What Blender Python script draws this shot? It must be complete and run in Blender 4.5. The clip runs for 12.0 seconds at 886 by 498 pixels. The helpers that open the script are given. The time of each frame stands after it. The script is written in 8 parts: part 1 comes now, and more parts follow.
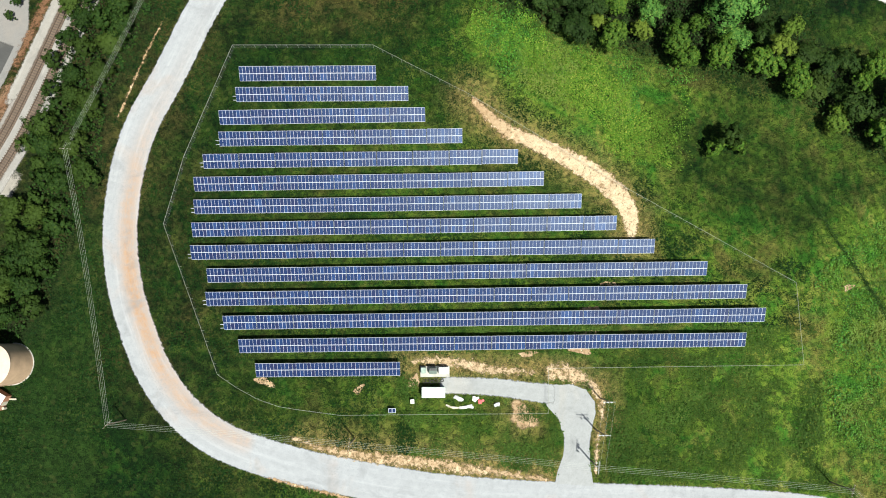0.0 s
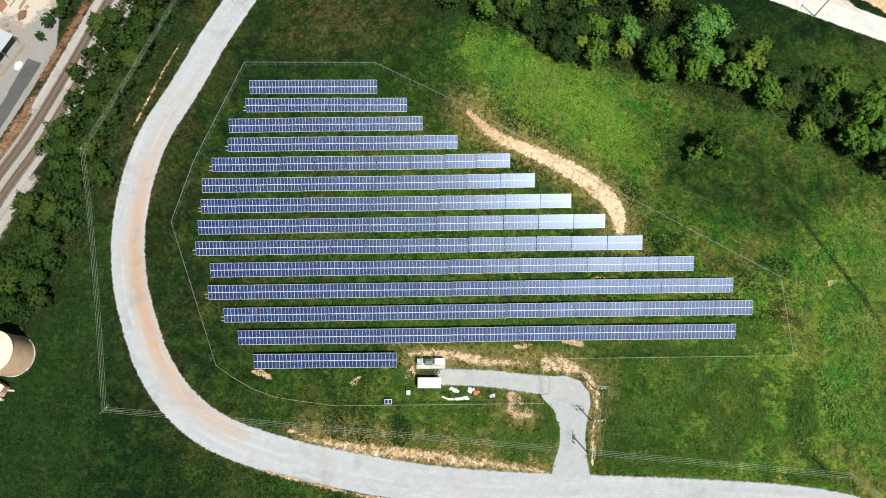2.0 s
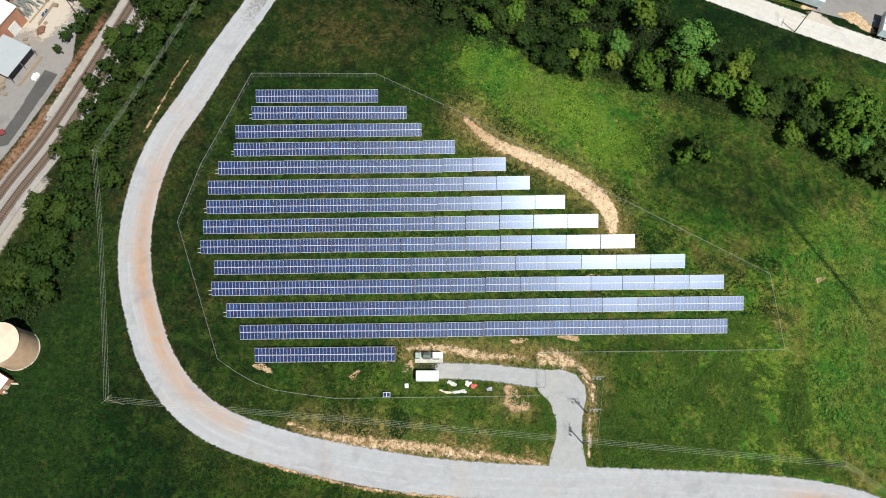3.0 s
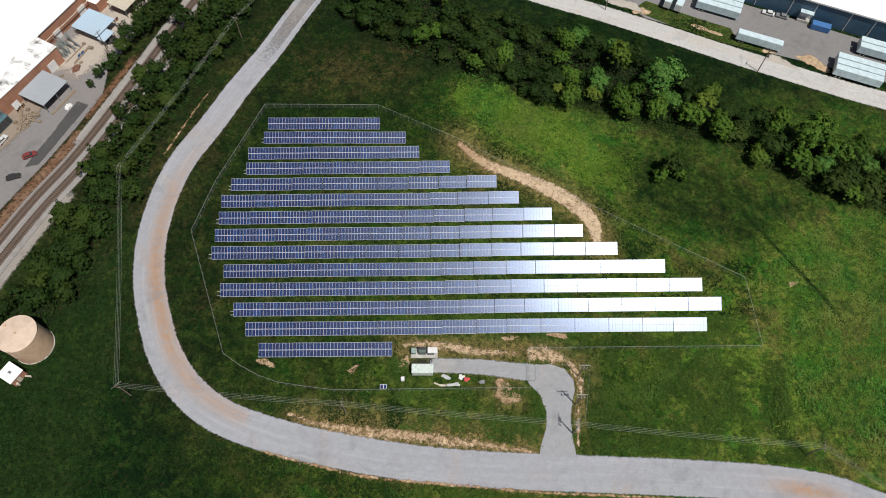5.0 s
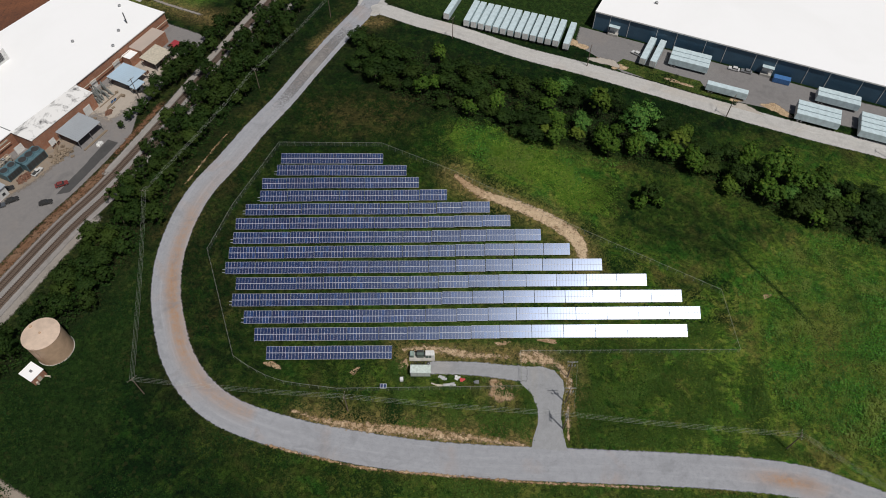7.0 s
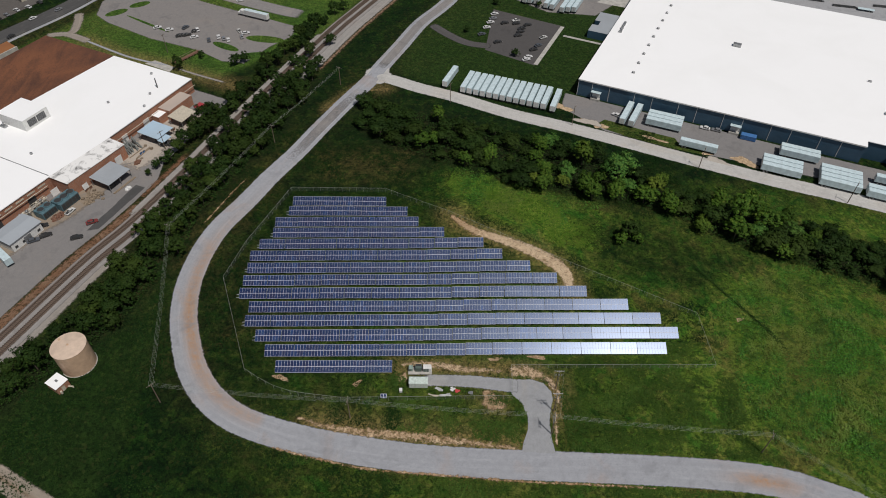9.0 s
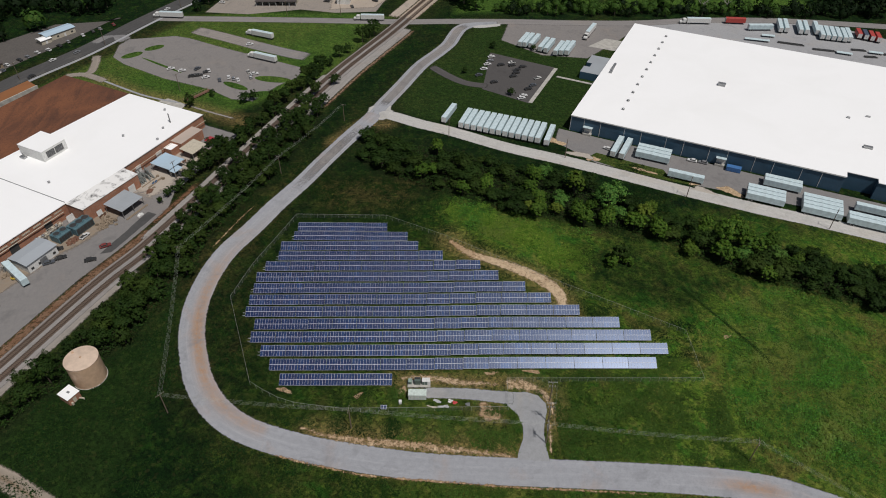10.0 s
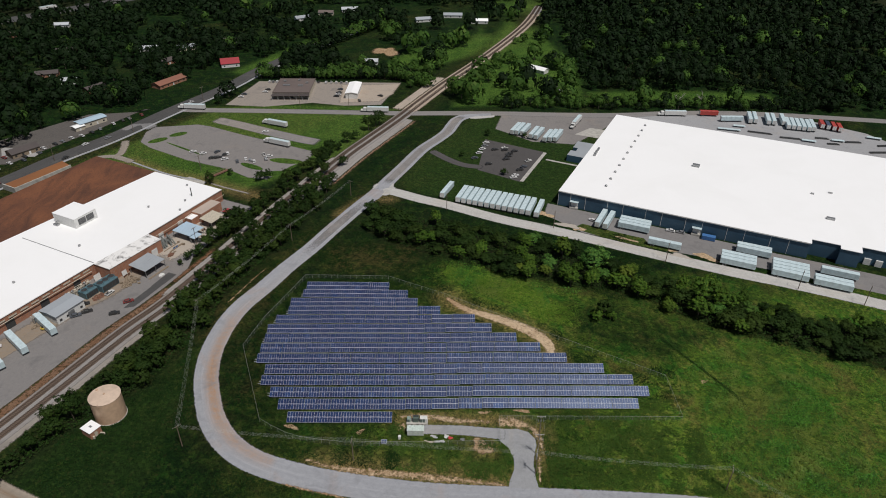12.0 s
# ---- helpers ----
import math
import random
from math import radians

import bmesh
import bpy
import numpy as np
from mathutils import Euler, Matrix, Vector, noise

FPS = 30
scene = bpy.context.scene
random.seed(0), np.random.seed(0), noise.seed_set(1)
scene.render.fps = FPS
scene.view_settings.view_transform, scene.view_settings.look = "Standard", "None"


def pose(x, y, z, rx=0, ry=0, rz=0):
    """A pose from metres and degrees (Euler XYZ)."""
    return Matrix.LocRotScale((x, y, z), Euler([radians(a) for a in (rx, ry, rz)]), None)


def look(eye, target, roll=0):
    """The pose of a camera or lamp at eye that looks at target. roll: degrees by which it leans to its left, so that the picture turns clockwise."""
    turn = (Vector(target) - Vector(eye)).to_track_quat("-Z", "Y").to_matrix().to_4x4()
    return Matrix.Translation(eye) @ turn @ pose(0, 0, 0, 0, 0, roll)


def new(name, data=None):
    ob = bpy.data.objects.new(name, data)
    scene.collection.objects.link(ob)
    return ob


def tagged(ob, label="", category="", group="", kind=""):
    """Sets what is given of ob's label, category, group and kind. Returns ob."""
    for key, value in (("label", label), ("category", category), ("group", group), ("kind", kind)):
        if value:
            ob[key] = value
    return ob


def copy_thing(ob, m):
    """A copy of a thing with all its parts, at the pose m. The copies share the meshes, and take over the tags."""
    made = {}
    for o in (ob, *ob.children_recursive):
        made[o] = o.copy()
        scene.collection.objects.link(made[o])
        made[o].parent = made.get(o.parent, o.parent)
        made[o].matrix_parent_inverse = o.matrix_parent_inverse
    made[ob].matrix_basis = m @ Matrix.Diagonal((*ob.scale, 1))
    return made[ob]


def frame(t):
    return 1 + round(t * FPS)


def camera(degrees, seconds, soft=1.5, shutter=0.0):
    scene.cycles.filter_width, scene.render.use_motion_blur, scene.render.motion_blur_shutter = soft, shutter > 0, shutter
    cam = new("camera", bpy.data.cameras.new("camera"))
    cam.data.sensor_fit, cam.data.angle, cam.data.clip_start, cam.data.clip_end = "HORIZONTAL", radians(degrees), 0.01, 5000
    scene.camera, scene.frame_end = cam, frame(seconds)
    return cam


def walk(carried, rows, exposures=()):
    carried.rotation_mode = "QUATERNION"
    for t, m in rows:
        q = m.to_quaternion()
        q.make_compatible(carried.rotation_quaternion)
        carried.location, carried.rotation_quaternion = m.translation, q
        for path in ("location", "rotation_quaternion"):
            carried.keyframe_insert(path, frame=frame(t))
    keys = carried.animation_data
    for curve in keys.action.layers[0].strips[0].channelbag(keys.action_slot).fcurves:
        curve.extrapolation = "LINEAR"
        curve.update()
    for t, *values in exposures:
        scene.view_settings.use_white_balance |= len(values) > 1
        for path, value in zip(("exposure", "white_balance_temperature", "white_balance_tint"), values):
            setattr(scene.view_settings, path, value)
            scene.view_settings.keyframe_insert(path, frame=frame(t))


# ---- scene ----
# Camera: a drone that flies backwards and tilts up over a solar field.
cam = camera(67.1, 12.0, 1.0)
METRES, EYE, TILT, LEAN, TURN = 177.0, 176.0, -82.5, 0.0, 0.0
ROWS = [
    (0.0, 0.0, 0.0, 0.0, 0.0, 0.0, -0.0),
    (0.5, -0.0004, -0.0064, -0.0385, -0.1, 2.12, 0.0),
    (1.0, 0.0003, -0.013, -0.0756, -0.14, 4.14, -0.01),
    (1.5, 0.0014, -0.0204, -0.1161, -0.18, 6.29, -0.02),
    (2.0, 0.0024, -0.0274, -0.1544, -0.21, 8.26, -0.04),
    (2.5, 0.0037, -0.0346, -0.1967, -0.23, 10.41, -0.04),
    (3.0, 0.0056, -0.0416, -0.2394, -0.22, 12.55, -0.06),
    (5.0, 0.0149, -0.0703, -0.4023, -0.21, 20.8, -0.19),
    (5.5, 0.0166, -0.0755, -0.4467, -0.22, 23.02, -0.23),
    (6.0, 0.0177, -0.0813, -0.4867, -0.24, 25.0, -0.24),
    (6.5, 0.0183, -0.0866, -0.5294, -0.28, 27.11, -0.25),
    (7.0, 0.0203, -0.0917, -0.57, -0.27, 29.12, -0.29),
    (9.0, 0.0282, -0.1169, -0.7361, -0.31, 37.18, -0.46),
    (9.5, 0.0302, -0.1223, -0.7766, -0.33, 39.22, -0.49),
    (10.0, 0.0323, -0.1279, -0.8198, -0.34, 41.39, -0.51),
    (10.5, 0.0341, -0.1338, -0.8628, -0.37, 43.6, -0.55),
    (11.0, 0.0363, -0.1393, -0.9036, -0.39, 45.69, -0.59),
    (11.5, 0.0383, -0.1448, -0.9472, -0.42, 47.93, -0.61),
    (12.0, 0.0403, -0.1501, -0.9875, -0.45, 50.01, -0.64),
]
EXPOSURES = [(0.0, 0.66, 6600, 0), (2.5, 0.46, 6600, 4), (5.0, -0.18, 6500, 10), (7.0, -0.65, 6500, 10.5), (9.0, -0.72, 6500, 11), (12.0, -0.68, 6500, 11)]
walk(cam, [(t, pose(0, 0, EYE, TILT, LEAN, TURN) @ pose(METRES * x, METRES * y, METRES * z, 90 + pitch, roll, yaw)) for t, x, y, z, yaw, pitch, roll in ROWS], EXPOSURES)

# World and sun: high sun in the south-east behind thin broken cloud.
SUN = Vector((0.295, -0.34, 0.893)).normalized()
world = bpy.data.worlds.new("sky")
scene.world = world
world.use_nodes = True
wn, wl = world.node_tree.nodes, world.node_tree.links
sky = wn.new("ShaderNodeTexSky")
sky.sky_type = "NISHITA"
sky.sun_disc = False
sky.sun_elevation = math.asin(SUN.z)
sky.sun_rotation = math.atan2(SUN.x, SUN.y)
sky.dust_density = 2.0
wn["Background"].inputs["Strength"].default_value = 0.05
wl.new(sky.outputs[0], wn["Background"].inputs["Color"])
sun_data = bpy.data.lights.new("sun", "SUN")
sun_data.energy = 5.0
sun_data.angle = radians(0.6)
sun_data.color = (1.0, 0.97, 0.92)
sun = new("sun", sun_data)
sun.matrix_world = look(SUN * 600, (0, 0, 0))


# ---- small helpers ----
def link_mesh(name, verts, faces, mats, parent=None, label="", index=None, smooth=False):
    me = bpy.data.meshes.new(name)
    me.from_pydata([tuple(v) for v in verts], [], [tuple(f) for f in faces])
    for m in mats if isinstance(mats, (list, tuple)) else [mats]:
        me.materials.append(m)
    if index is not None:
        me.polygons.foreach_set("material_index", index)
    if smooth:
        me.polygons.foreach_set("use_smooth", [True] * len(me.polygons))
    me.update()
    ob = new(name, me)
    ob.parent = parent
    if label:
        tagged(ob, label)
    return ob


def part(name, bm, mats, parent=None, label="", smooth=False):
    """One bmesh as one mesh object under a thing or a part."""
    me = bpy.data.meshes.new(name)
    bmesh.ops.recalc_face_normals(bm, faces=bm.faces)
    if smooth:
        for f in bm.faces:
            f.smooth = True
    bm.to_mesh(me)
    bm.free()
    for m in mats if isinstance(mats, (list, tuple)) else [mats]:
        me.materials.append(m)
    ob = new(name, me)
    ob.parent = parent
    if label:
        tagged(ob, label)
    return ob


def share(name, me, parent, m):
    """Another object on a mesh that exists already."""
    ob = new(name, me)
    ob.parent = parent
    ob.matrix_basis = m
    return ob


def thing(name, m, label, category, group="", kind=""):
    ob = new(name)
    ob.empty_display_size = 0.5
    ob.matrix_basis = m
    return tagged(ob, label, category, group, kind)


def box(bm, x0, x1, y0, y1, z0, z1, bevel=0.0, mat=0, m=None):
    m = (m or Matrix()) @ Matrix.Translation(((x0 + x1) / 2, (y0 + y1) / 2, (z0 + z1) / 2)) @ Matrix.Diagonal((x1 - x0, y1 - y0, z1 - z0, 1))
    got = bmesh.ops.create_cube(bm, size=1.0, matrix=m)
    fs = {f for v in got["verts"] for f in v.link_faces}
    if bevel:
        es = list({e for f in fs for e in f.edges})
        out = bmesh.ops.bevel(bm, geom=es, offset=bevel, segments=1, affect="EDGES", profile=0.5)
        fs = set(out["faces"]) | {f for f in fs if f.is_valid}
    for f in fs:
        f.material_index = mat
    return bm


def tube(bm, a, b, r0, r1=None, seg=8, mat=0):
    a, b = Vector(a), Vector(b)
    d = b - a
    m = Matrix.Translation((a + b) / 2) @ d.to_track_quat("Z", "Y").to_matrix().to_4x4()
    got = bmesh.ops.create_cone(bm, cap_ends=True, segments=seg, radius1=r0, radius2=r0 if r1 is None else r1, depth=d.length, matrix=m)
    for f in {f for v in got["verts"] for f in v.link_faces}:
        f.material_index = mat
    return bm


def prism(bm, outline, z0, z1, mat_side=0, mat_top=0):
    lo = [bm.verts.new((x, y, z0)) for x, y in outline]
    hi = [bm.verts.new((x, y, z1)) for x, y in outline]
    n = len(outline)
    for i in range(n):
        bm.faces.new((lo[i], lo[(i + 1) % n], hi[(i + 1) % n], hi[i])).material_index = mat_side
    bm.faces.new(hi).material_index = mat_top
    bm.faces.new(lo[::-1]).material_index = mat_side
    return bm


def spline(pts, step):
    """Points of a smooth curve through the given ones, about step apart; extra columns glide along."""
    p = np.array(pts, float)
    p = np.vstack([2 * p[0] - p[1], p, 2 * p[-1] - p[-2]])
    out = []
    for i in range(1, len(p) - 2):
        n = max(2, int(np.linalg.norm(p[i + 1][:2] - p[i][:2]) / step))
        for t in np.arange(n) / n:
            a, b, c, d = p[i - 1:i + 3]
            out.append(0.5 * (2 * b + (c - a) * t + (2 * a - 5 * b + 4 * c - d) * t * t + (3 * b - a - 3 * c + d) * t ** 3))
    out.append(p[-2])
    return np.array(out)


def offset_line(line, off):
    d = np.gradient(line[:, :2], axis=0)
    d /= np.linalg.norm(d, axis=1)[:, None]
    return line[:, :2] + np.c_[d[:, 1], -d[:, 0]] * off


def inside(x, y, poly):
    """Whether points lie in a polygon (arrays)."""
    x, y = np.asarray(x, float), np.asarray(y, float)
    c = np.zeros(x.shape, bool)
    n = len(poly)
    for i in range(n):
        (xa, ya), (xb, yb) = poly[i], poly[(i + 1) % n]
        if ya == yb:
            continue
        c ^= ((ya > y) != (yb > y)) & (x < (xb - xa) * (y - ya) / (yb - ya) + xa)
    return c


def near_line(x, y, line):
    """Distance of points from a polyline (arrays)."""
    p = np.c_[np.ravel(x), np.ravel(y)]
    best = np.full(len(p), 1e9)
    for a, b in zip(line[:-1, :2], line[1:, :2]):
        ab = b - a
        t = np.clip(((p - a) @ ab) / max(ab @ ab, 1e-9), 0, 1)
        best = np.minimum(best, np.hypot(*(p - a - t[:, None] * ab).T))
    return best.reshape(np.shape(x))


def set_float(ob, name, values):
    at = ob.data.attributes.new(name, "FLOAT", "POINT")
    at.data.foreach_set("value", np.asarray(values, np.float32))


# ---- materials ----
class Nodes:
    def __init__(self, name):
        self.mat = bpy.data.materials.new(name)
        self.mat.use_nodes = True
        self.n, self.l = self.mat.node_tree.nodes, self.mat.node_tree.links
        self.bsdf = self.n["Principled BSDF"]

    def add(self, kind):
        return self.n.new(kind)

    def put(self, socket, value):
        if isinstance(value, bpy.types.NodeSocket):
            self.l.new(value, socket)
        else:
            socket.default_value = value

    def pos(self):
        return self.add("ShaderNodeNewGeometry").outputs["Position"]

    def local(self):
        return self.add("ShaderNodeTexCoord").outputs["Object"]

    def noise(self, vec, scale, detail=4, rough=0.55, dist=0.0):
        k = self.add("ShaderNodeTexNoise")
        self.put(k.inputs["Vector"], vec)
        for s, v in (("Scale", scale), ("Detail", detail), ("Roughness", rough), ("Distortion", dist)):
            k.inputs[s].default_value = v
        return k.outputs["Fac"]

    def ramp(self, fac, *stops):
        k = self.add("ShaderNodeValToRGB")
        self.put(k.inputs["Fac"], fac)
        e = k.color_ramp.elements
        while len(e) < len(stops):
            e.new(0.5)
        for el, (p, c) in zip(e, stops):
            el.position = p
            el.color = (*c, 1) if isinstance(c, tuple) else (c, c, c, 1)
        return k.outputs["Color"]

    def mix(self, fac, a, b, mode="MIX"):
        k = self.add("ShaderNodeMix")
        k.data_type, k.blend_type = "RGBA", mode
        for s, v in ((0, fac), (6, a), (7, b)):
            if isinstance(v, tuple):
                v = (*v, 1)
            self.put(k.inputs[s], v)
        return k.outputs[2]

    def math(self, op, a, b=0.0, clamp=False):
        k = self.add("ShaderNodeMath")
        k.operation, k.use_clamp = op, clamp
        self.put(k.inputs[0], a)
        self.put(k.inputs[1], b)
        return k.outputs[0]

    def attr(self, name):
        k = self.add("ShaderNodeAttribute")
        k.attribute_name = name
        return k.outputs["Fac"]

    def obj_random(self):
        return self.add("ShaderNodeObjectInfo").outputs["Random"]

    def island(self):
        return self.add("ShaderNodeNewGeometry").outputs["Random Per Island"]

    def bump(self, height, strength=0.4, dist=0.1):
        k = self.add("ShaderNodeBump")
        k.inputs["Strength"].default_value, k.inputs["Distance"].default_value = strength, dist
        self.put(k.inputs["Height"], height)
        self.l.new(k.outputs[0], self.bsdf.inputs["Normal"])

    def done(self, color=None, rough=0.8, metal=0.0, spec=None):
        if color is not None:
            self.put(self.bsdf.inputs["Base Color"], (*color, 1) if isinstance(color, tuple) else color)
        self.put(self.bsdf.inputs["Roughness"], rough)
        self.put(self.bsdf.inputs["Metallic"], metal)
        if spec is not None:
            self.bsdf.inputs["Specular IOR Level"].default_value = spec
        return self.mat

    def ragged(self, fac):
        """Lets the ground show where fac is 0: worn edges of gravel and soil."""
        tr, mx = self.add("ShaderNodeBsdfTransparent"), self.add("ShaderNodeMixShader")
        self.put(mx.inputs[0], fac)
        self.l.new(tr.outputs[0], mx.inputs[1])
        self.l.new(self.bsdf.outputs[0], mx.inputs[2])
        self.l.new(mx.outputs[0], self.n["Material Output"].inputs["Surface"])


def plain(name, color, rough=0.6, metal=0.0, dirt=0.25, scale=1.5, coords="local"):
    """Paint, metal or plastic with soft dirt at two scales and a little relief."""
    k = Nodes(name)
    v = k.local() if coords == "local" else k.pos()
    a = k.noise(v, scale, 5, 0.6)
    b = k.noise(v, scale * 9, 3, 0.6)
    dark = tuple(c * (1 - dirt) * 0.8 for c in color)
    c = k.mix(k.ramp(a, (0.35, 0.0), (0.75, 1.0)), color, dark)
    c = k.mix(k.math("MULTIPLY", b, 0.18), c, (0.25, 0.22, 0.18))
    k.bump(b, 0.1, 0.02)
    return k.done(c, k.math("ADD", k.math("MULTIPLY", a, 0.25), rough - 0.12), metal)


def make_ground():
    k = Nodes("grassland")
    v = k.pos()
    big, mid, grain = k.noise(v, 0.012, 4, 0.6, 0.6), k.noise(v, 0.07, 6, 0.66, 0.5), k.noise(v, 0.17, 5, 0.7, 0.6)
    fine, tiny, blade = k.noise(v, 0.4, 6, 0.7, 0.3), k.noise(v, 1.3, 4, 0.7, 0.4), k.noise(v, 3.6, 3, 0.7)
    grass = k.mix(k.ramp(grain, (0.38, 0.0), (0.62, 1.0)), (0.0028, 0.016, 0.0025), (0.0068, 0.029, 0.004))
    grass = k.mix(k.ramp(mid, (0.5, 0.0), (0.68, 0.7)), grass, (0.014, 0.03, 0.006))
    patch_a, patch_b = k.noise(v, 0.085, 6, 0.68, 1.0), k.noise(v, 0.13, 6, 0.68, 1.2)
    shift = k.add("ShaderNodeVectorMath")
    k.put(shift.inputs[0], v)
    shift.inputs[1].default_value = (37.0, 91.0, 0.0)
    patch_c = k.noise(shift.outputs[0], 0.06, 6, 0.66, 0.8)
    weeds = k.mix(k.ramp(fine, (0.4, 0.0), (0.6, 1.0)), (0.046, 0.108, 0.012), (0.13, 0.21, 0.026))
    weeds = k.mix(k.ramp(patch_a, (0.52, 0.0), (0.6, 0.85)), weeds, (0.035, 0.14, 0.014))
    weeds = k.mix(k.ramp(patch_b, (0.52, 0.0), (0.62, 0.85)), weeds, (0.175, 0.21, 0.042))
    weeds = k.mix(k.ramp(patch_c, (0.53, 0.0), (0.64, 0.55)), weeds, (0.15, 0.115, 0.04))
    weeds = k.mix(k.ramp(patch_a, (0.36, 0.75), (0.45, 0.0)), weeds, (0.018, 0.065, 0.009))
    # mown: lawn with sunlight painted into the colour; lawn is its shaded copy.
    mown = k.mix(k.ramp(mid, (0.35, 0.0), (0.65, 1.0)), (0.045, 0.11, 0.017), (0.08, 0.158, 0.025))
    lawn = k.mix(k.ramp(fine, (0.3, 0.0), (0.7, 1.0)), (0.016, 0.041, 0.008), (0.029, 0.063, 0.011))
    # wood: darker ground colour under the tree belts and far out.
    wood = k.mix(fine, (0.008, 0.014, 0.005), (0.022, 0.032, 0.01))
    c = k.mix(k.math("ADD", k.attr("meadow"), k.math("MULTIPLY", k.math("SUBTRACT", grain, 0.5), 0.9), True), grass, weeds)
    c = k.mix(k.attr("lawn"), c, lawn)
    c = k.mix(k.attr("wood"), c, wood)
    c = k.mix(k.attr("mown"), c, mown)
    dry = k.math("MULTIPLY", k.ramp(big, (0.5, 0.0), (0.72, 1.0)), k.ramp(fine, (0.42, 0.0), (0.66, 0.8)))
    dry = k.math("MAXIMUM", dry, k.math("MULTIPLY", k.attr("dry"), k.ramp(fine, (0.36, 0.0), (0.6, 1.0))))
    c = k.mix(k.math("MULTIPLY", dry, 0.5), c, (0.15, 0.115, 0.04))
    c = k.mix(k.math("MULTIPLY", k.attr("straw"), k.ramp(k.noise(v, 0.8, 6, 0.75, 0.4), (0.34, 0.1), (0.56, 1.0))), c, (0.27, 0.2, 0.085))
    # dark: small shadows between tufts and blades, painted through noise masks.
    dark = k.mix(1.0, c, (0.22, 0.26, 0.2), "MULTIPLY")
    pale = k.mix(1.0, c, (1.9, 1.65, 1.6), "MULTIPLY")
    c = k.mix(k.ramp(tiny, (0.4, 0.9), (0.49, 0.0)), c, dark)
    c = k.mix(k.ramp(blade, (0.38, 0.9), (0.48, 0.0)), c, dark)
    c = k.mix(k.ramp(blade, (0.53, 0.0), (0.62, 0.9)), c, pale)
    cell = k.add("ShaderNodeTexVoronoi")
    k.put(cell.inputs["Vector"], v)
    cell.inputs["Scale"].default_value = 1.1
    tone = k.add("ShaderNodeSeparateColor")
    k.put(tone.inputs[0], cell.outputs["Color"])
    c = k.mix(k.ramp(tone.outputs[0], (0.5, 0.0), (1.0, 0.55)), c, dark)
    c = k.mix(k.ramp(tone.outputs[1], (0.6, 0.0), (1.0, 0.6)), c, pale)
    c = k.mix(k.ramp(tone.outputs[2], (0.9, 0.0), (0.96, 0.1)), c, (0.17, 0.15, 0.05))
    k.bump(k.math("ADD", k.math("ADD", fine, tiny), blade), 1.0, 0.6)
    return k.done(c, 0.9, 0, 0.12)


def make_gravel(name, base, dust, speckle=1.1, hard=(0.3, 0.62), rag=2.6, streaks=0.5, pits=0.0):
    k = Nodes(name)
    v = k.pos()
    a, b, c3 = k.noise(v, 0.05, 4, 0.6, 0.5), k.noise(v, 0.7, 5, 0.65), k.noise(v, 6, 4, 0.7)
    c = k.mix(k.ramp(b, (0.3, 0.0), (0.75, 1.0)), tuple(x * 0.82 for x in base), base)
    c = k.mix(k.math("MULTIPLY", k.attr("clay"), k.ramp(b, (0.25, 0.35), (0.6, 1.0))), c, dust)
    c = k.mix(k.ramp(a, (0.55, 0.0), (0.72, 0.35)), c, dust)
    c = k.mix(k.ramp(c3, (0.34, 0.6), (0.48, 0.0)), c, tuple(x * 0.45 for x in base))
    run = k.add("ShaderNodeCombineXYZ")
    k.put(run.inputs[0], k.math("MULTIPLY", k.attr("across"), 0.9))
    k.put(run.inputs[1], k.math("MULTIPLY", k.attr("along"), 0.035))
    streak = k.noise(run.outputs[0], 1.0, 4, 0.6, 0.3)
    c = k.mix(k.ramp(streak, (0.36, streaks), (0.52, 0.0)), c, tuple(x * 0.72 for x in base))
    c = k.mix(k.ramp(streak, (0.54, 0.0), (0.7, streaks)), c, tuple(min(1.0, x * 1.25) for x in base))
    stain = k.noise(v, 0.14, 5, 0.65, 0.8)
    c = k.mix(k.ramp(stain, (0.3, 0.45), (0.46, 0.0)), c, tuple(x * 0.5 for x in base))
    if pits:
        lumps, clods = k.noise(v, 0.55, 5, 0.7, 0.9), k.noise(v, 1.5, 3, 0.6, 0.6)
        c = k.mix(k.ramp(lumps, (0.34, pits), (0.46, 0.0)), c, tuple(x * 0.55 for x in base))
        c = k.mix(k.ramp(clods, (0.33, pits), (0.4, 0.0)), c, (0.05, 0.045, 0.02))
        c = k.mix(k.ramp(lumps, (0.55, 0.0), (0.68, pits)), c, tuple(min(0.8, x * 1.25) for x in dust))
        k.bump(k.math("ADD", lumps, clods), 0.8, 0.3)
    else:
        k.bump(c3, 0.5, 0.05)
    k.done(c, 0.95, 0, 0.2)
    k.ragged(k.ramp(k.math("ADD", k.attr("edge"), k.math("MULTIPLY", k.math("SUBTRACT", k.noise(v, rag, 8, 0.8), 0.5), speckle)), (hard[0], 0.0), (hard[1], 1.0)))
    return k.mat


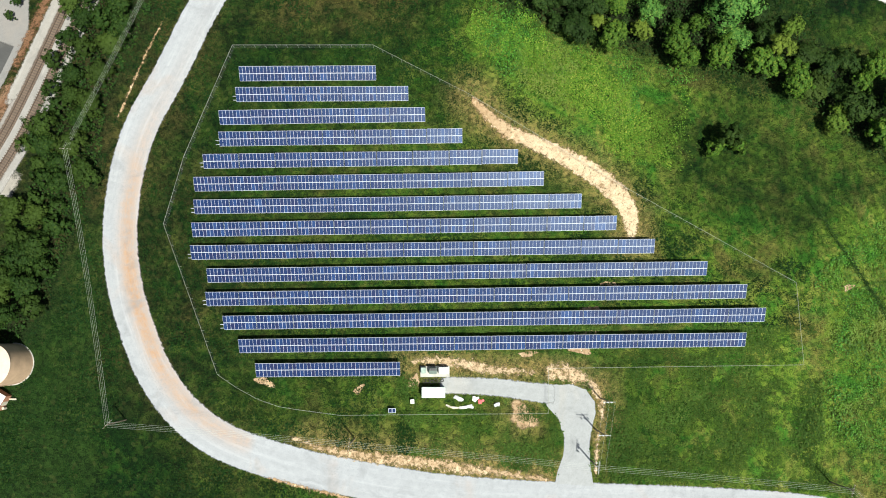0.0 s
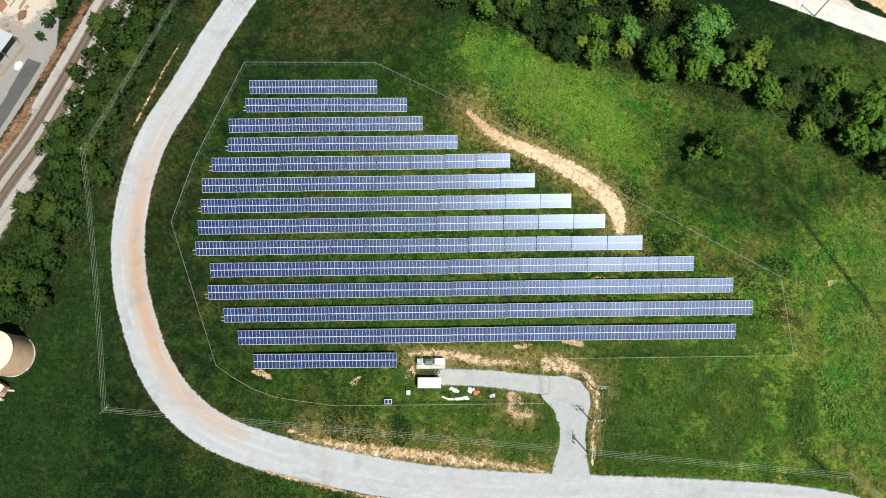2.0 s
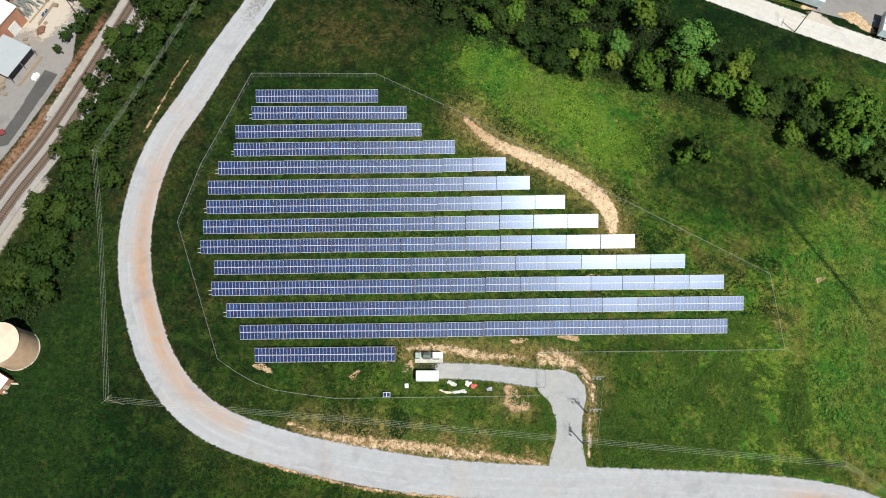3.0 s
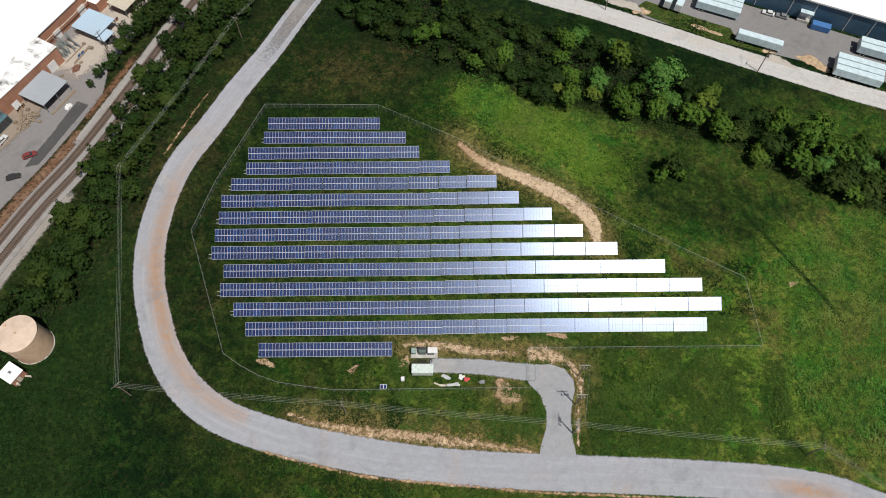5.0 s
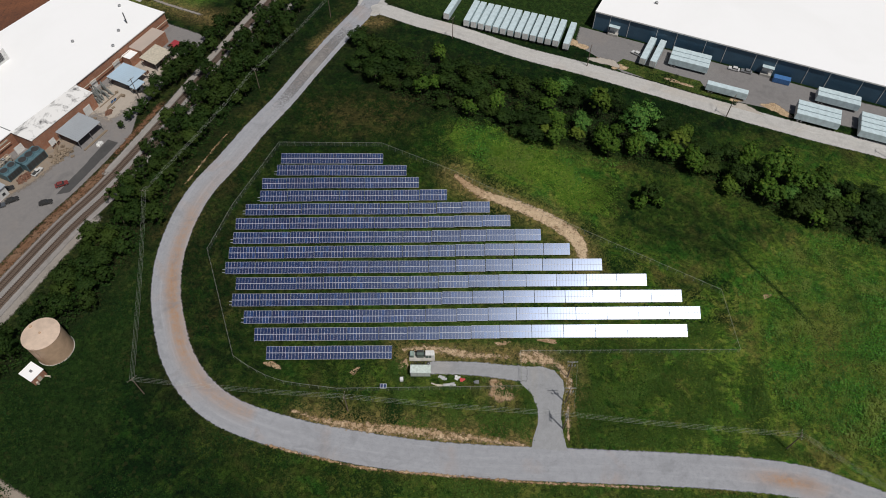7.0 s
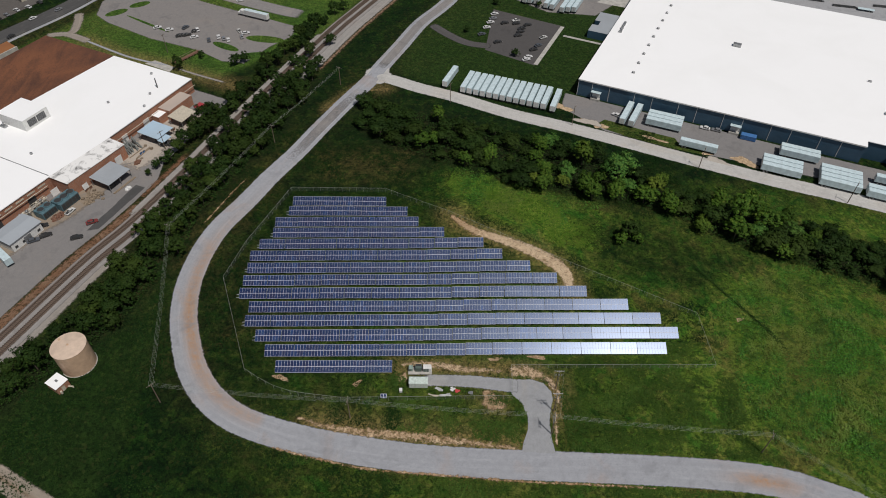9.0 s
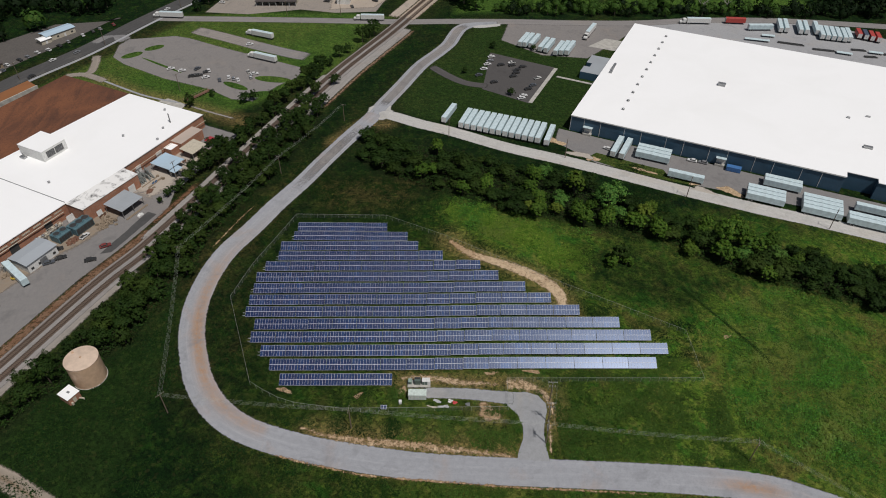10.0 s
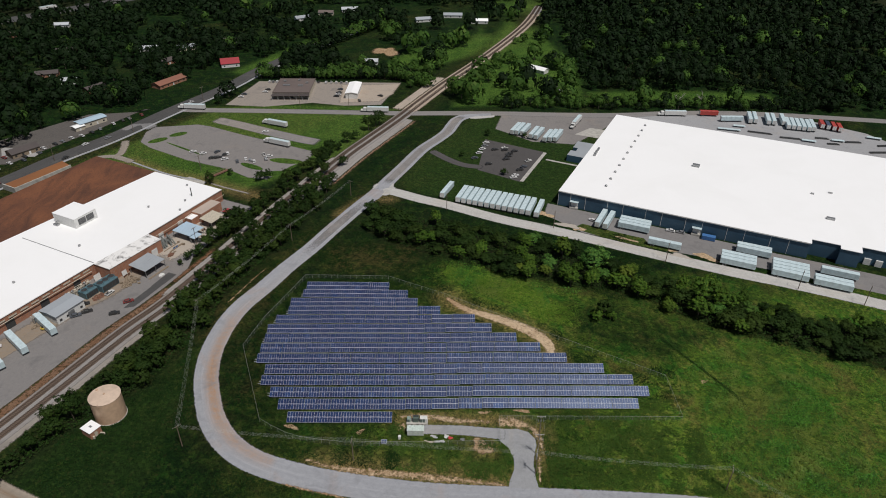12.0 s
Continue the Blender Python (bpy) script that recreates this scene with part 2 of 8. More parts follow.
def make_leaf(name, a, b, c):
    k = Nodes(name)
    t = k.island()
    col = k.mix(k.ramp(t, (0.0, 0.0), (1.0, 1.0)), a, b)
    col = k.mix(k.ramp(t, (0.8, 0.0), (0.94, 0.6)), col, c)
    col = k.mix(k.ramp(k.obj_random(), (0.55, 0.0), (1.0, 0.7)), col, c)
    col = k.mix(k.ramp(k.noise(k.pos(), 0.06, 3), (0.4, 0.0), (0.65, 0.6)), col, tuple(x * 0.55 for x in a))
    k.done(col, 0.7, 0, 0.12)
    tl, mx = k.add("ShaderNodeBsdfTranslucent"), k.add("ShaderNodeMixShader")
    k.l.new(col, tl.inputs["Color"])
    mx.inputs[0].default_value = 0.15
    k.l.new(k.bsdf.outputs[0], mx.inputs[1])
    k.l.new(tl.outputs[0], mx.inputs[2])
    k.l.new(mx.outputs[0], k.n["Material Output"].inputs["Surface"])
    return k.mat


def make_weed():
    """Coarse broad weeds: deep to vivid green, gone yellow in patches."""
    k = Nodes("weed_leaves")
    col = k.mix(k.island(), (0.014, 0.07, 0.008), (0.1, 0.26, 0.026))
    col = k.mix(k.ramp(k.noise(k.pos(), 0.045, 4, 0.65, 0.8), (0.5, 0.0), (0.62, 0.75)), col, (0.17, 0.2, 0.04))
    col = k.mix(k.ramp(k.noise(k.pos(), 0.16, 4, 0.65, 0.8), (0.36, 0.7), (0.48, 0.0)), col, (0.014, 0.06, 0.007))
    return k.done(col, 0.6, 0, 0.2)


def make_panel_glass():
    k = Nodes("solar_cells")
    v = k.local()
    t = k.add("ShaderNodeTexBrick")
    k.l.new(v, t.inputs["Vector"])
    t.offset = 0.0
    for s, val in (("Scale", 1.0), ("Mortar Size", 0.006), ("Brick Width", 0.156), ("Row Height", 0.156)):
        t.inputs[s].default_value = val
    for s, val in (("Color1", (0.0034, 0.0125, 0.059, 1)), ("Color2", (0.0045, 0.017, 0.074, 1)), ("Mortar", (0.014, 0.03, 0.12, 1))):
        t.inputs[s].default_value = val
    c = k.mix(k.ramp(k.obj_random(), (0.0, 0.0), (1.0, 0.75)), t.outputs[0], (0.005, 0.012, 0.055))
    c = k.mix(k.ramp(k.obj_random(), (0.86, 0.0), (0.93, 0.5)), c, (0.014, 0.012, 0.05))
    c = k.mix(k.math("MULTIPLY", k.ramp(k.obj_random(), (0.1, 0.8), (0.25, 0.0)), k.ramp(k.noise(k.pos(), 0.05, 3), (0.42, 0.1), (0.6, 1.0))), c, (0.014, 0.044, 0.145))
    c = k.mix(k.ramp(k.noise(k.pos(), 0.5, 4), (0.45, 0.0), (0.8, 0.06)), c, (0.15, 0.15, 0.15))
    k.done(c, 0.3, 0, 0.5)
    k.bsdf.inputs["Specular Tint"].default_value = (0.25, 0.5, 1.0, 1.0)
    k.bsdf.inputs["Coat Weight"].default_value = 0.9
    k.bsdf.inputs["Coat Roughness"].default_value = 0.27
    k.bsdf.inputs["Coat IOR"].default_value = 1.55
    return k.mat


def make_roof(name, base, stain):
    k = Nodes(name)
    v = k.pos()
    a, b = k.noise(v, 0.035, 5, 0.6, 0.5), k.noise(v, 0.5, 4, 0.6)
    c = k.mix(k.ramp(a, (0.42, 0.0), (0.75, 0.6)), base, stain)
    c = k.mix(k.math("MULTIPLY", b, 0.15), c, stain)
    k.bump(b, 0.1, 0.03)
    return k.done(c, 0.55)


def make_stained_roof():
    """White membrane with worn-through grey and black blotches."""
    k = Nodes("stained_white_roof")
    v = k.pos()
    a, b = k.noise(v, 0.16, 6, 0.7, 0.6), k.noise(v, 0.9, 5, 0.7)
    c = k.mix(k.ramp(a, (0.5, 0.0), (0.58, 0.75)), (0.8, 0.79, 0.77), (0.4, 0.39, 0.38))
    c = k.mix(k.math("MULTIPLY", k.ramp(a, (0.56, 0.0), (0.62, 1.0)), k.ramp(b, (0.45, 0.0), (0.55, 0.85))), c, (0.07, 0.07, 0.07))
    k.bump(b, 0.1, 0.03)
    return k.done(c, 0.7)


def make_ballast_roof():
    """Red-brown stone ballast with cloud shading painted as long dark and bright streaks."""
    k = Nodes("brown_ballast_roof")
    v = k.pos()
    turn = k.add("ShaderNodeMapping")
    k.put(turn.inputs["Vector"], v)
    turn.inputs["Rotation"].default_value = (0, 0, radians(28))
    turn.inputs["Scale"].default_value = (0.16, 0.035, 1)
    run = k.noise(turn.outputs[0], 1.0, 5, 0.65, 0.7)
    big, grit = k.noise(v, 0.022, 4, 0.6, 0.6), k.noise(v, 1.6, 5, 0.75)
    c = k.mix(k.ramp(big, (0.36, 0.0), (0.64, 1.0)), (0.085, 0.034, 0.02), (0.185, 0.07, 0.031))
    c = k.mix(k.ramp(run, (0.5, 0.0), (0.7, 0.55)), c, (0.042, 0.02, 0.014))
    c = k.mix(k.ramp(run, (0.3, 0.3), (0.44, 0.0)), c, (0.2, 0.08, 0.036))
    c = k.mix(k.ramp(grit, (0.35, 0.6), (0.5, 0.0)), c, (0.03, 0.015, 0.012))
    k.bump(grit, 0.4, 0.05)
    return k.done(c, 0.9)


def make_brick():
    k = Nodes("red_brick")
    t = k.add("ShaderNodeTexBrick")
    sep, flat = k.add("ShaderNodeSeparateXYZ"), k.add("ShaderNodeCombineXYZ")
    k.l.new(k.local(), sep.inputs[0])
    k.put(flat.inputs[0], k.math("ADD", sep.outputs[0], sep.outputs[1]))
    k.put(flat.inputs[1], sep.outputs[2])
    k.l.new(flat.outputs[0], t.inputs["Vector"])
    t.inputs["Scale"].default_value = 4.0
    for s, val in (("Color1", (0.40, 0.165, 0.085, 1)), ("Color2", (0.33, 0.125, 0.065, 1)), ("Mortar", (0.34, 0.29, 0.24, 1))):
        t.inputs[s].default_value = val
    c = k.mix(k.ramp(k.noise(k.pos(), 0.3, 4), (0.4, 0.0), (0.8, 0.5)), t.outputs[0], (0.13, 0.06, 0.04))
    return k.done(c, 0.85)


def make_mesh_wire():
    k = Nodes("chain_link")
    k.done((0.6, 0.62, 0.6), 0.5, 0.2)
    v = k.local()
    w1 = k.add("ShaderNodeTexChecker")
    k.l.new(v, w1.inputs["Vector"])
    w1.inputs["Scale"].default_value = 16.0
    k.ragged(k.math("MULTIPLY", w1.outputs["Fac"], 0.11))
    return k.mat


M_GROUND = make_ground()
M_GRAVEL = make_gravel("pale_gravel", (0.36, 0.368, 0.392), (0.38, 0.21, 0.1), 1.1, (0.3, 0.52), 0.8, 0.28)
M_GRAVEL_PALE = make_gravel("white_gravel", (0.53, 0.515, 0.49), (0.42, 0.33, 0.23), 1.3, (0.3, 0.55), 0.8, 0.25)
M_DRIVE = make_gravel("crushed_stone", (0.34, 0.345, 0.355), (0.42, 0.36, 0.28), 1.2, (0.3, 0.55), 1.0, 0.2)
M_BALLAST = make_gravel("ballast", (0.31, 0.29, 0.275), (0.18, 0.115, 0.085))
M_BALLAST_DARK = make_gravel("stained_ballast", (0.13, 0.098, 0.08), (0.2, 0.14, 0.1), 1.4, (0.3, 0.7), 1.6, 0.3)
M_BALLAST_PALE = make_gravel("pale_ballast", (0.34, 0.32, 0.3), (0.3, 0.22, 0.16), 1.6, (0.3, 0.62), 1.0)
M_SOIL = make_gravel("bare_clay", (0.33, 0.2, 0.095), (0.55, 0.42, 0.28), 2.8, (0.7, 1.5), 0.7, 0.0, 0.85)
M_SOIL_PATCH = make_gravel("bare_clay_patch", (0.31, 0.19, 0.095), (0.52, 0.39, 0.26), 2.2, (0.4, 1.3), 1.1, 0.0, 0.85)
M_REDSOIL = make_gravel("red_clay", (0.17, 0.085, 0.045), (0.27, 0.19, 0.13), 3.4, (0.4, 1.0), 0.7, 0.7)
M_SAND = make_gravel("sandy_yard", (0.325, 0.295, 0.262), (0.27, 0.2, 0.135), 2.2, (0.2, 0.75), 0.8)
M_ASPHALT = make_gravel("worn_asphalt", (0.1, 0.094, 0.092), (0.17, 0.15, 0.13))
M_ASPHALT_PALE = make_gravel("pale_asphalt", (0.236, 0.23, 0.23), (0.31, 0.255, 0.21), 1.8, (0.25, 0.7), 0.9)
M_CONCRETE = plain("concrete", (0.5, 0.48, 0.44), 0.85, 0, 0.3, 0.4, "pos")
M_CELLS = make_panel_glass()
M_ALU = plain("aluminium", (0.66, 0.7, 0.8), 0.5, 0.0, 0.03)
M_STEEL = plain("galvanised_steel", (0.4, 0.41, 0.42), 0.5, 0.7, 0.2)
M_DARKMETAL = plain("dark_metal", (0.05, 0.055, 0.06), 0.5, 0.3)
M_RAIL = plain("rail_steel", (0.16, 0.11, 0.085), 0.5, 0.6)
M_TIE = plain("creosoted_timber", (0.075, 0.05, 0.038), 0.9)
M_POLE = plain("weathered_pole", (0.16, 0.12, 0.085), 0.9)
M_WIRE = plain("wire", (0.55, 0.58, 0.52), 0.5, 0.0, 0.05)
M_FENCE = plain("galvanised_fence", (0.36, 0.38, 0.33), 0.6, 0.1, 0.1)
M_INSUL = plain("porcelain", (0.6, 0.6, 0.6), 0.2)
M_CHAIN = make_mesh_wire()
M_WHITE = plain("white_paint", (0.78, 0.78, 0.76), 0.5, 0, 0.12)
M_TRAILER = plain("trailer_skin", (0.60, 0.74, 0.78), 0.4, 0.05, 0.12, 0.6)
M_TRAILER_ROOF = plain("trailer_roof", (0.66, 0.80, 0.84), 0.4, 0.05, 0.1, 0.6)
M_RUBBER = plain("rubber", (0.025, 0.025, 0.026), 0.9)
M_GLASS = plain("dark_glass", (0.02, 0.025, 0.03), 0.08, 0, 0.0)
M_TANK = plain("tan_tank_paint", (0.6, 0.41, 0.275), 0.5, 0, 0.12, 0.4)
M_TANKTOP = plain("pale_tank_top", (0.7, 0.54, 0.42), 0.55, 0, 0.1, 0.4)
M_BRICK = make_brick()
M_ROOF_WHITE = make_roof("white_membrane", (0.94, 0.94, 0.94), (0.88, 0.88, 0.87))
M_ROOF_BROWN = make_ballast_roof()
M_ROOF_ORANGE = make_roof("rusty_low_roof", (0.3, 0.125, 0.045), (0.16, 0.07, 0.035))
M_ROOF_GREY = make_roof("grey_metal_roof", (0.36, 0.39, 0.42), (0.26, 0.27, 0.28))
M_ROOF_PALE = make_roof("pale_metal_roof", (0.5, 0.53, 0.56), (0.36, 0.36, 0.36))
M_ROOF_BLUE = make_roof("pale_blue_metal_roof", (0.42, 0.56, 0.68), (0.36, 0.42, 0.46))
M_ROOF_DARK = make_roof("dark_shingle", (0.09, 0.075, 0.07), (0.06, 0.05, 0.05))
M_ROOF_SHOP = make_roof("brown_felt_roof", (0.17, 0.135, 0.12), (0.11, 0.085, 0.08))
M_ROOF_RED = make_roof("red_metal_roof", (0.36, 0.04, 0.05), (0.26, 0.04, 0.045))
M_ROOF_RUST = make_roof("terracotta_shingle", (0.27, 0.12, 0.08), (0.2, 0.1, 0.07))
M_BLUEWALL = plain("blue_steel_cladding", (0.022, 0.088, 0.155), 0.5, 0.05, 0.04, 0.2)
M_TEAL = plain("teal_machine_paint", (0.09, 0.19, 0.23), 0.5, 0.1)
M_BEIGE = plain("beige_paint", (0.6, 0.54, 0.43), 0.6)
M_BARK = plain("bark", (0.10, 0.075, 0.055), 0.95)
M_LEAF = make_leaf("broad_leaves", (0.04, 0.095, 0.012), (0.085, 0.165, 0.018), (0.17, 0.21, 0.03))
M_LEAF_LIGHT = make_leaf("pale_leaves", (0.04, 0.12, 0.022), (0.115, 0.24, 0.045), (0.19, 0.27, 0.05))
M_LEAF_DARK = make_leaf("dark_leaves", (0.014, 0.035, 0.006), (0.029, 0.06, 0.01), (0.055, 0.085, 0.014))
M_TUFT = make_leaf("grass_tufts", (0.005, 0.024, 0.004), (0.016, 0.052, 0.007), (0.04, 0.07, 0.014))
# Two copies of the far foliage: cloud shade and sunlight painted into the colour.
M_FAR_SHADED = make_leaf("far_shaded_foliage", (0.0065, 0.018, 0.0045), (0.01, 0.025, 0.006), (0.015, 0.032, 0.007))
M_FAR_LIT = make_leaf("far_sunlit_foliage", (0.04, 0.095, 0.016), (0.065, 0.13, 0.021), (0.1, 0.15, 0.03))
M_OLDROAD = make_gravel("old_grey_asphalt", (0.265, 0.25, 0.242), (0.34, 0.29, 0.24), 1.4, (0.25, 0.75), 1.2, 0.45)
M_MAINROAD = make_gravel("dark_asphalt_road", (0.09, 0.088, 0.087), (0.24, 0.22, 0.19))
M_YARD = make_gravel("pale_concrete_yard", (0.38, 0.385, 0.4), (0.42, 0.36, 0.29))
M_WEED = make_weed()
# Lush green weeds, with sunlight on their band painted into the leaf colour.
M_VIVID = make_leaf("vivid_weed_leaves", (0.07, 0.17, 0.016), (0.19, 0.31, 0.035), (0.34, 0.33, 0.075))
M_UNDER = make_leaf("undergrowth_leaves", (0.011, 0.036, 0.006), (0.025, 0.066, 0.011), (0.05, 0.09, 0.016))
M_ANNEX = make_roof("beige_flat_roof", (0.5, 0.42, 0.36), (0.34, 0.27, 0.23))
M_BINBLUE = plain("blue_bin_paint", (0.05, 0.2, 0.5), 0.5, 0.1, 0.2)
M_TIMBER = plain("weathered_timber", (0.3, 0.23, 0.16), 0.9, 0, 0.3, 3)
M_RUSTY = plain("rusty_steel", (0.22, 0.1, 0.06), 0.8, 0.1, 0.4, 3)
M_FIELDWEED = make_leaf("field_weeds", (0.02, 0.07, 0.009), (0.06, 0.145, 0.017), (0.13, 0.15, 0.035))
M_DEADWOOD = plain("dead_wood", (0.45, 0.42, 0.38), 0.9)
M_PALESAND = make_gravel("pale_sand", (0.50, 0.455, 0.40), (0.36, 0.25, 0.165), 2.4, (0.25, 0.8), 0.6, 0.4)
M_DIRT = make_gravel("dirt_track", (0.34, 0.29, 0.235), (0.2, 0.13, 0.08), 1.2, (0.2, 0.6), 1.2, 0.5)


# ---- the plan: lines and areas ----
LOOP_ROAD = spline([(160, -92), (136, -66), (122, -54), (112, -49.5), (103, -46.2), (88, -43.8), (66, -42.4), (44, -41.6), (21, -40.8), (-1.2, -39.2), (-24, -35.7), (-41, -32), (-56, -27), (-67, -19.5), (-75, -9.5), (-80, 1), (-84, 12), (-86.3, 24), (-86.6, 35), (-85.3, 47), (-82, 59), (-76, 71.5), (-68.5, 89), (-60, 106), (-52.7, 123), (-42, 146), (-33, 164), (-27, 180), (-19, 200), (-9.3, 225), (1, 243), (7.6, 256), (11, 268), (15.5, 280), (25, 288), (40, 291)], 2.5)
UPPER_ROAD = spline([(-33, 170), (-22, 165.5), (-8, 158), (9, 150.5), (36, 136.2), (62, 125.4), (87, 114), (110, 103.2), (143, 88.6), (164, 80.5), (188, 70.4), (215, 58), (280, 28), (360, -10)], 3)
MAIN_ROAD = spline([(-300, 85), (-254, 170), (-237.5, 205), (-217, 240), (-196, 288), (-170, 341), (-155, 384), (-133, 432), (-105, 490), (-70, 560)], 4)
CROSS_ROAD = spline([(-190, 291), (-140, 291), (-88, 290.5), (-30, 289.5), (11, 291), (52, 291.5), (94, 290.5), (136, 291.5), (180, 297), (240, 297), (330, 285)], 4)
HIGHWAY = spline([(-570, 390), (-505, 478), (-458, 543), (-430, 580), (-387, 634), (-330, 705), (-250, 800)], 6)
RAIL_A = spline([(-185, -105), (-166, -55), (-147.5, -12.5), (-128.3, 36), (-117.2, 59.2), (-103.4, 96.1), (-90.0, 134.4), (-61.2, 210.9), (-47, 242.9), (-30, 280), (1.6, 354.5), (42, 440), (86, 548), (112, 640)], 3)
RAIL_B = np.c_[offset_line(RAIL_A, 4.4)]
DRIVE = spline([(-1, -12.4, 3.8), (8, -12.6, 4.0), (15, -13.0, 4.1), (21, -13.8, 4.3), (27, -14.5, 4.6), (29, -14.7, 4.6)], 1.2)
DRIVE_PAD = [(26.6, -11.8), (33.6, -11.8), (37.2, -13.2), (39.4, -16.2), (39.6, -19.2), (38.5, -23.7), (37.8, -27.4), (37.7, -32.4), (38.4, -38.6), (28.0, -38.6), (28.9, -34.5), (30.5, -30.3), (30.6, -25.2), (29.5, -20.8), (26.4, -17.2)]
WASH = spline([(7.5, 66, 2.2), (11, 61.5, 3.8), (17, 56.0, 5.0), (26.5, 51.5, 5.6), (36.8, 46.2, 6.6), (44.8, 40.2, 6.8), (49.4, 34.2, 6.4), (50.2, 29.5, 5.0), (50.3, 25, 2.6)], 1.0)
BELT = [(-34, 124), (-15, 108), (7, 97), (28, 86.5), (48, 79.5), (66, 73.5), (84, 71), (98, 64), (104, 58), (114, 50), (124, 45), (150, 33), (200, 12), (300, -40), (330, -8), (235, 28), (164, 53), (137, 65), (118, 71), (108, 77), (98, 85), (88, 92), (70, 103), (52, 111), (30, 121), (7, 131), (-15, 139), (-33, 142)]


def beside_rail(y, off):
    """A place off metres east of the railway at that y."""
    return (float(np.interp(y, RAIL_A[:, 1], RAIL_A[:, 0])) + off, y)


RAIL_BELT = [beside_rail(y, 17.0) for y in (-90, -50, -10, 30)] + [beside_rail(46, 15.0), beside_rail(56, 7.5), beside_rail(66, 5.0), beside_rail(80, 4.2)] + [beside_rail(y, 3.4) for y in (90, 120, 150, 172)] + [beside_rail(y, 15.0) for y in (172,)] + [beside_rail(y, 24.0) for y in (145, 120, 90, 62)] + [beside_rail(y, o) for y, o in ((50, 29), (30, 33), (10, 34), (-5, 31), (-18, 25), (-50, 24), (-90, 24))]
RAIL_BELT_WEST = [beside_rail(y, -4.6) for y in (106, 120, 150, 180, 210, 240, 268)] + [beside_rail(y, -9.0) for y in (268, 240)] + [beside_rail(y, -12.0) for y in (210, 180)] + [beside_rail(y, -11.0) for y in (150, 128, 108)]
FENCE = [(-58.0, 79.7), (-19.3, 79.8), (7.0, 65.5), (49.3, 39.0), (92.2, 14.1), (92.7, -7.1), (27.1, -8.0), (26.9, -19.3), (-26.4, -19.9), (-37.3, -18.5), (-42.3, -17.7), (-47.8, -15.8), (-53.4, -12.8), (-58.2, -9.6), (-74.3, 29.8), (-69.9, 48.2)]
DRY_EDGE = np.array([(-34, -28.4), (-24, -30.6), (-6.6, -32.4), (10.5, -34.4), (28, -36.8)])
VIVID = spline([(-2, 86), (14, 80), (28, 73), (41, 63.5), (54, 57), (64, 51.5)], 2)
# Areas where cloud shade is painted by cutting the meadow's bright colour.
CLOUD_SHADE = [(53.6, 66), (80.1, 72), (135, 40), (112, 28), (97, 15), (70.1, 26.4), (55.6, 40.2)]
CLOUD_SHADE_SOUTH = [(40.4, -10), (66.8, -9.2), (87, -15), (74.7, -28), (48.4, -34), (39.9, -26.3)]
GLADES = [[(12, 305), (112, 315), (118, 400), (100, 520), (70, 560), (40, 450)], [(-52, 395), (-10, 395), (30, 440), (8, 478), (-24, 458)], [(20, 326), (70, 326), (62, 372), (26, 380)], [(118, 316), (262, 316), (262, 340), (190, 346), (120, 340)], [(60, 610), (118, 610), (118, 660), (60, 660)], [(2, 410), (32, 440), (56, 500), (40, 520), (20, 470)], [(-175, 380), (-160, 372), (-110, 470), (-130, 480)]]
MEADOW = [(12, 100), (6, 84), (16, 70), (53, 44), (97, 18), (98, -34), (125, -46), (330, -60), (330, -40), (150, 33), (105, 54), (70, 72), (28, 87)]
PLANT_W = [(74, 155), (128, 272), (60, 286), (26, 285), (12, 255), (-12, 210), (-20, 178), (-10, 166), (36, 143)]
LOT_TRUCK = [(-196.3, 232), (-199, 248.9), (-195.9, 258), (-168, 264), (-158, 261), (-135, 249), (-114, 238.5), (-77.5, 220), (-79, 208), (-88.5, 197), (-93.5, 188), (-99, 179), (-111, 181), (-126.5, 192), (-156, 204), (-186.5, 222.8)]
FACTORY = (-117.7, 152.5)
FA = Vector((-0.426, -0.905, 0)).normalized()
FB = Vector((-0.905, 0.426, 0)).normalized()


def fac(s, w):
    """Plan place beside the factory: s metres south-west along its front, w metres into it."""
    p = Vector((*FACTORY, 0)) + FA * s + FB * w
    return (p.x, p.y)


WH = Vector((69.6, 153.2, 0))
WH_TURN = -24.3
WH_M = Matrix.Translation(WH) @ Matrix.Rotation(radians(WH_TURN), 4, "Z")


def wh(u, v):
    p = WH_M @ Vector((u, v, 0))
    return (p.x, p.y)


# ---- ground ----
def grade(lo, hi, a, b, fine, far):
    """Coordinates with a fine step from a to b that widens out to lo and hi."""
    out = list(np.arange(a, b + 0.1, fine))
    s, x = fine, b
    while x < hi:
        s = min(s * 1.25, far)
        x += s
        out.append(x)
    s, x = fine, a
    while x > lo:
        s = min(s * 1.25, far)
        x -= s
        out.insert(0, x)
    return np.array(out)


def smooth_poly(x, y, poly, soft=8.0):
    d = near_line(x, y, np.array(list(poly) + [poly[0]], float))
    return np.clip(0.5 + np.where(inside(x, y, poly), d, -d) / soft, 0, 1)


def lie(x, y):
    """Height of the land near the field: it falls gently to the west and rolls a little."""
    x, y = np.asarray(x, float), np.asarray(y, float)

    def ease(t):
        t = np.clip(t, 0, 1)
        return t * t * (3 - 2 * t)

    dip = ease((32 - x) / 55) * ease((x - np.interp(y, RAIL_A[:, 1], RAIL_A[:, 0]) - 9) / 30) * ease((165 - y) / 60) * ease((y + 110) / 70)
    return -dip * (1.05 + 0.13 * np.sin(x / 10.5 + y / 31) + 0.09 * np.sin(x / 23 - y / 17 + 1.0))


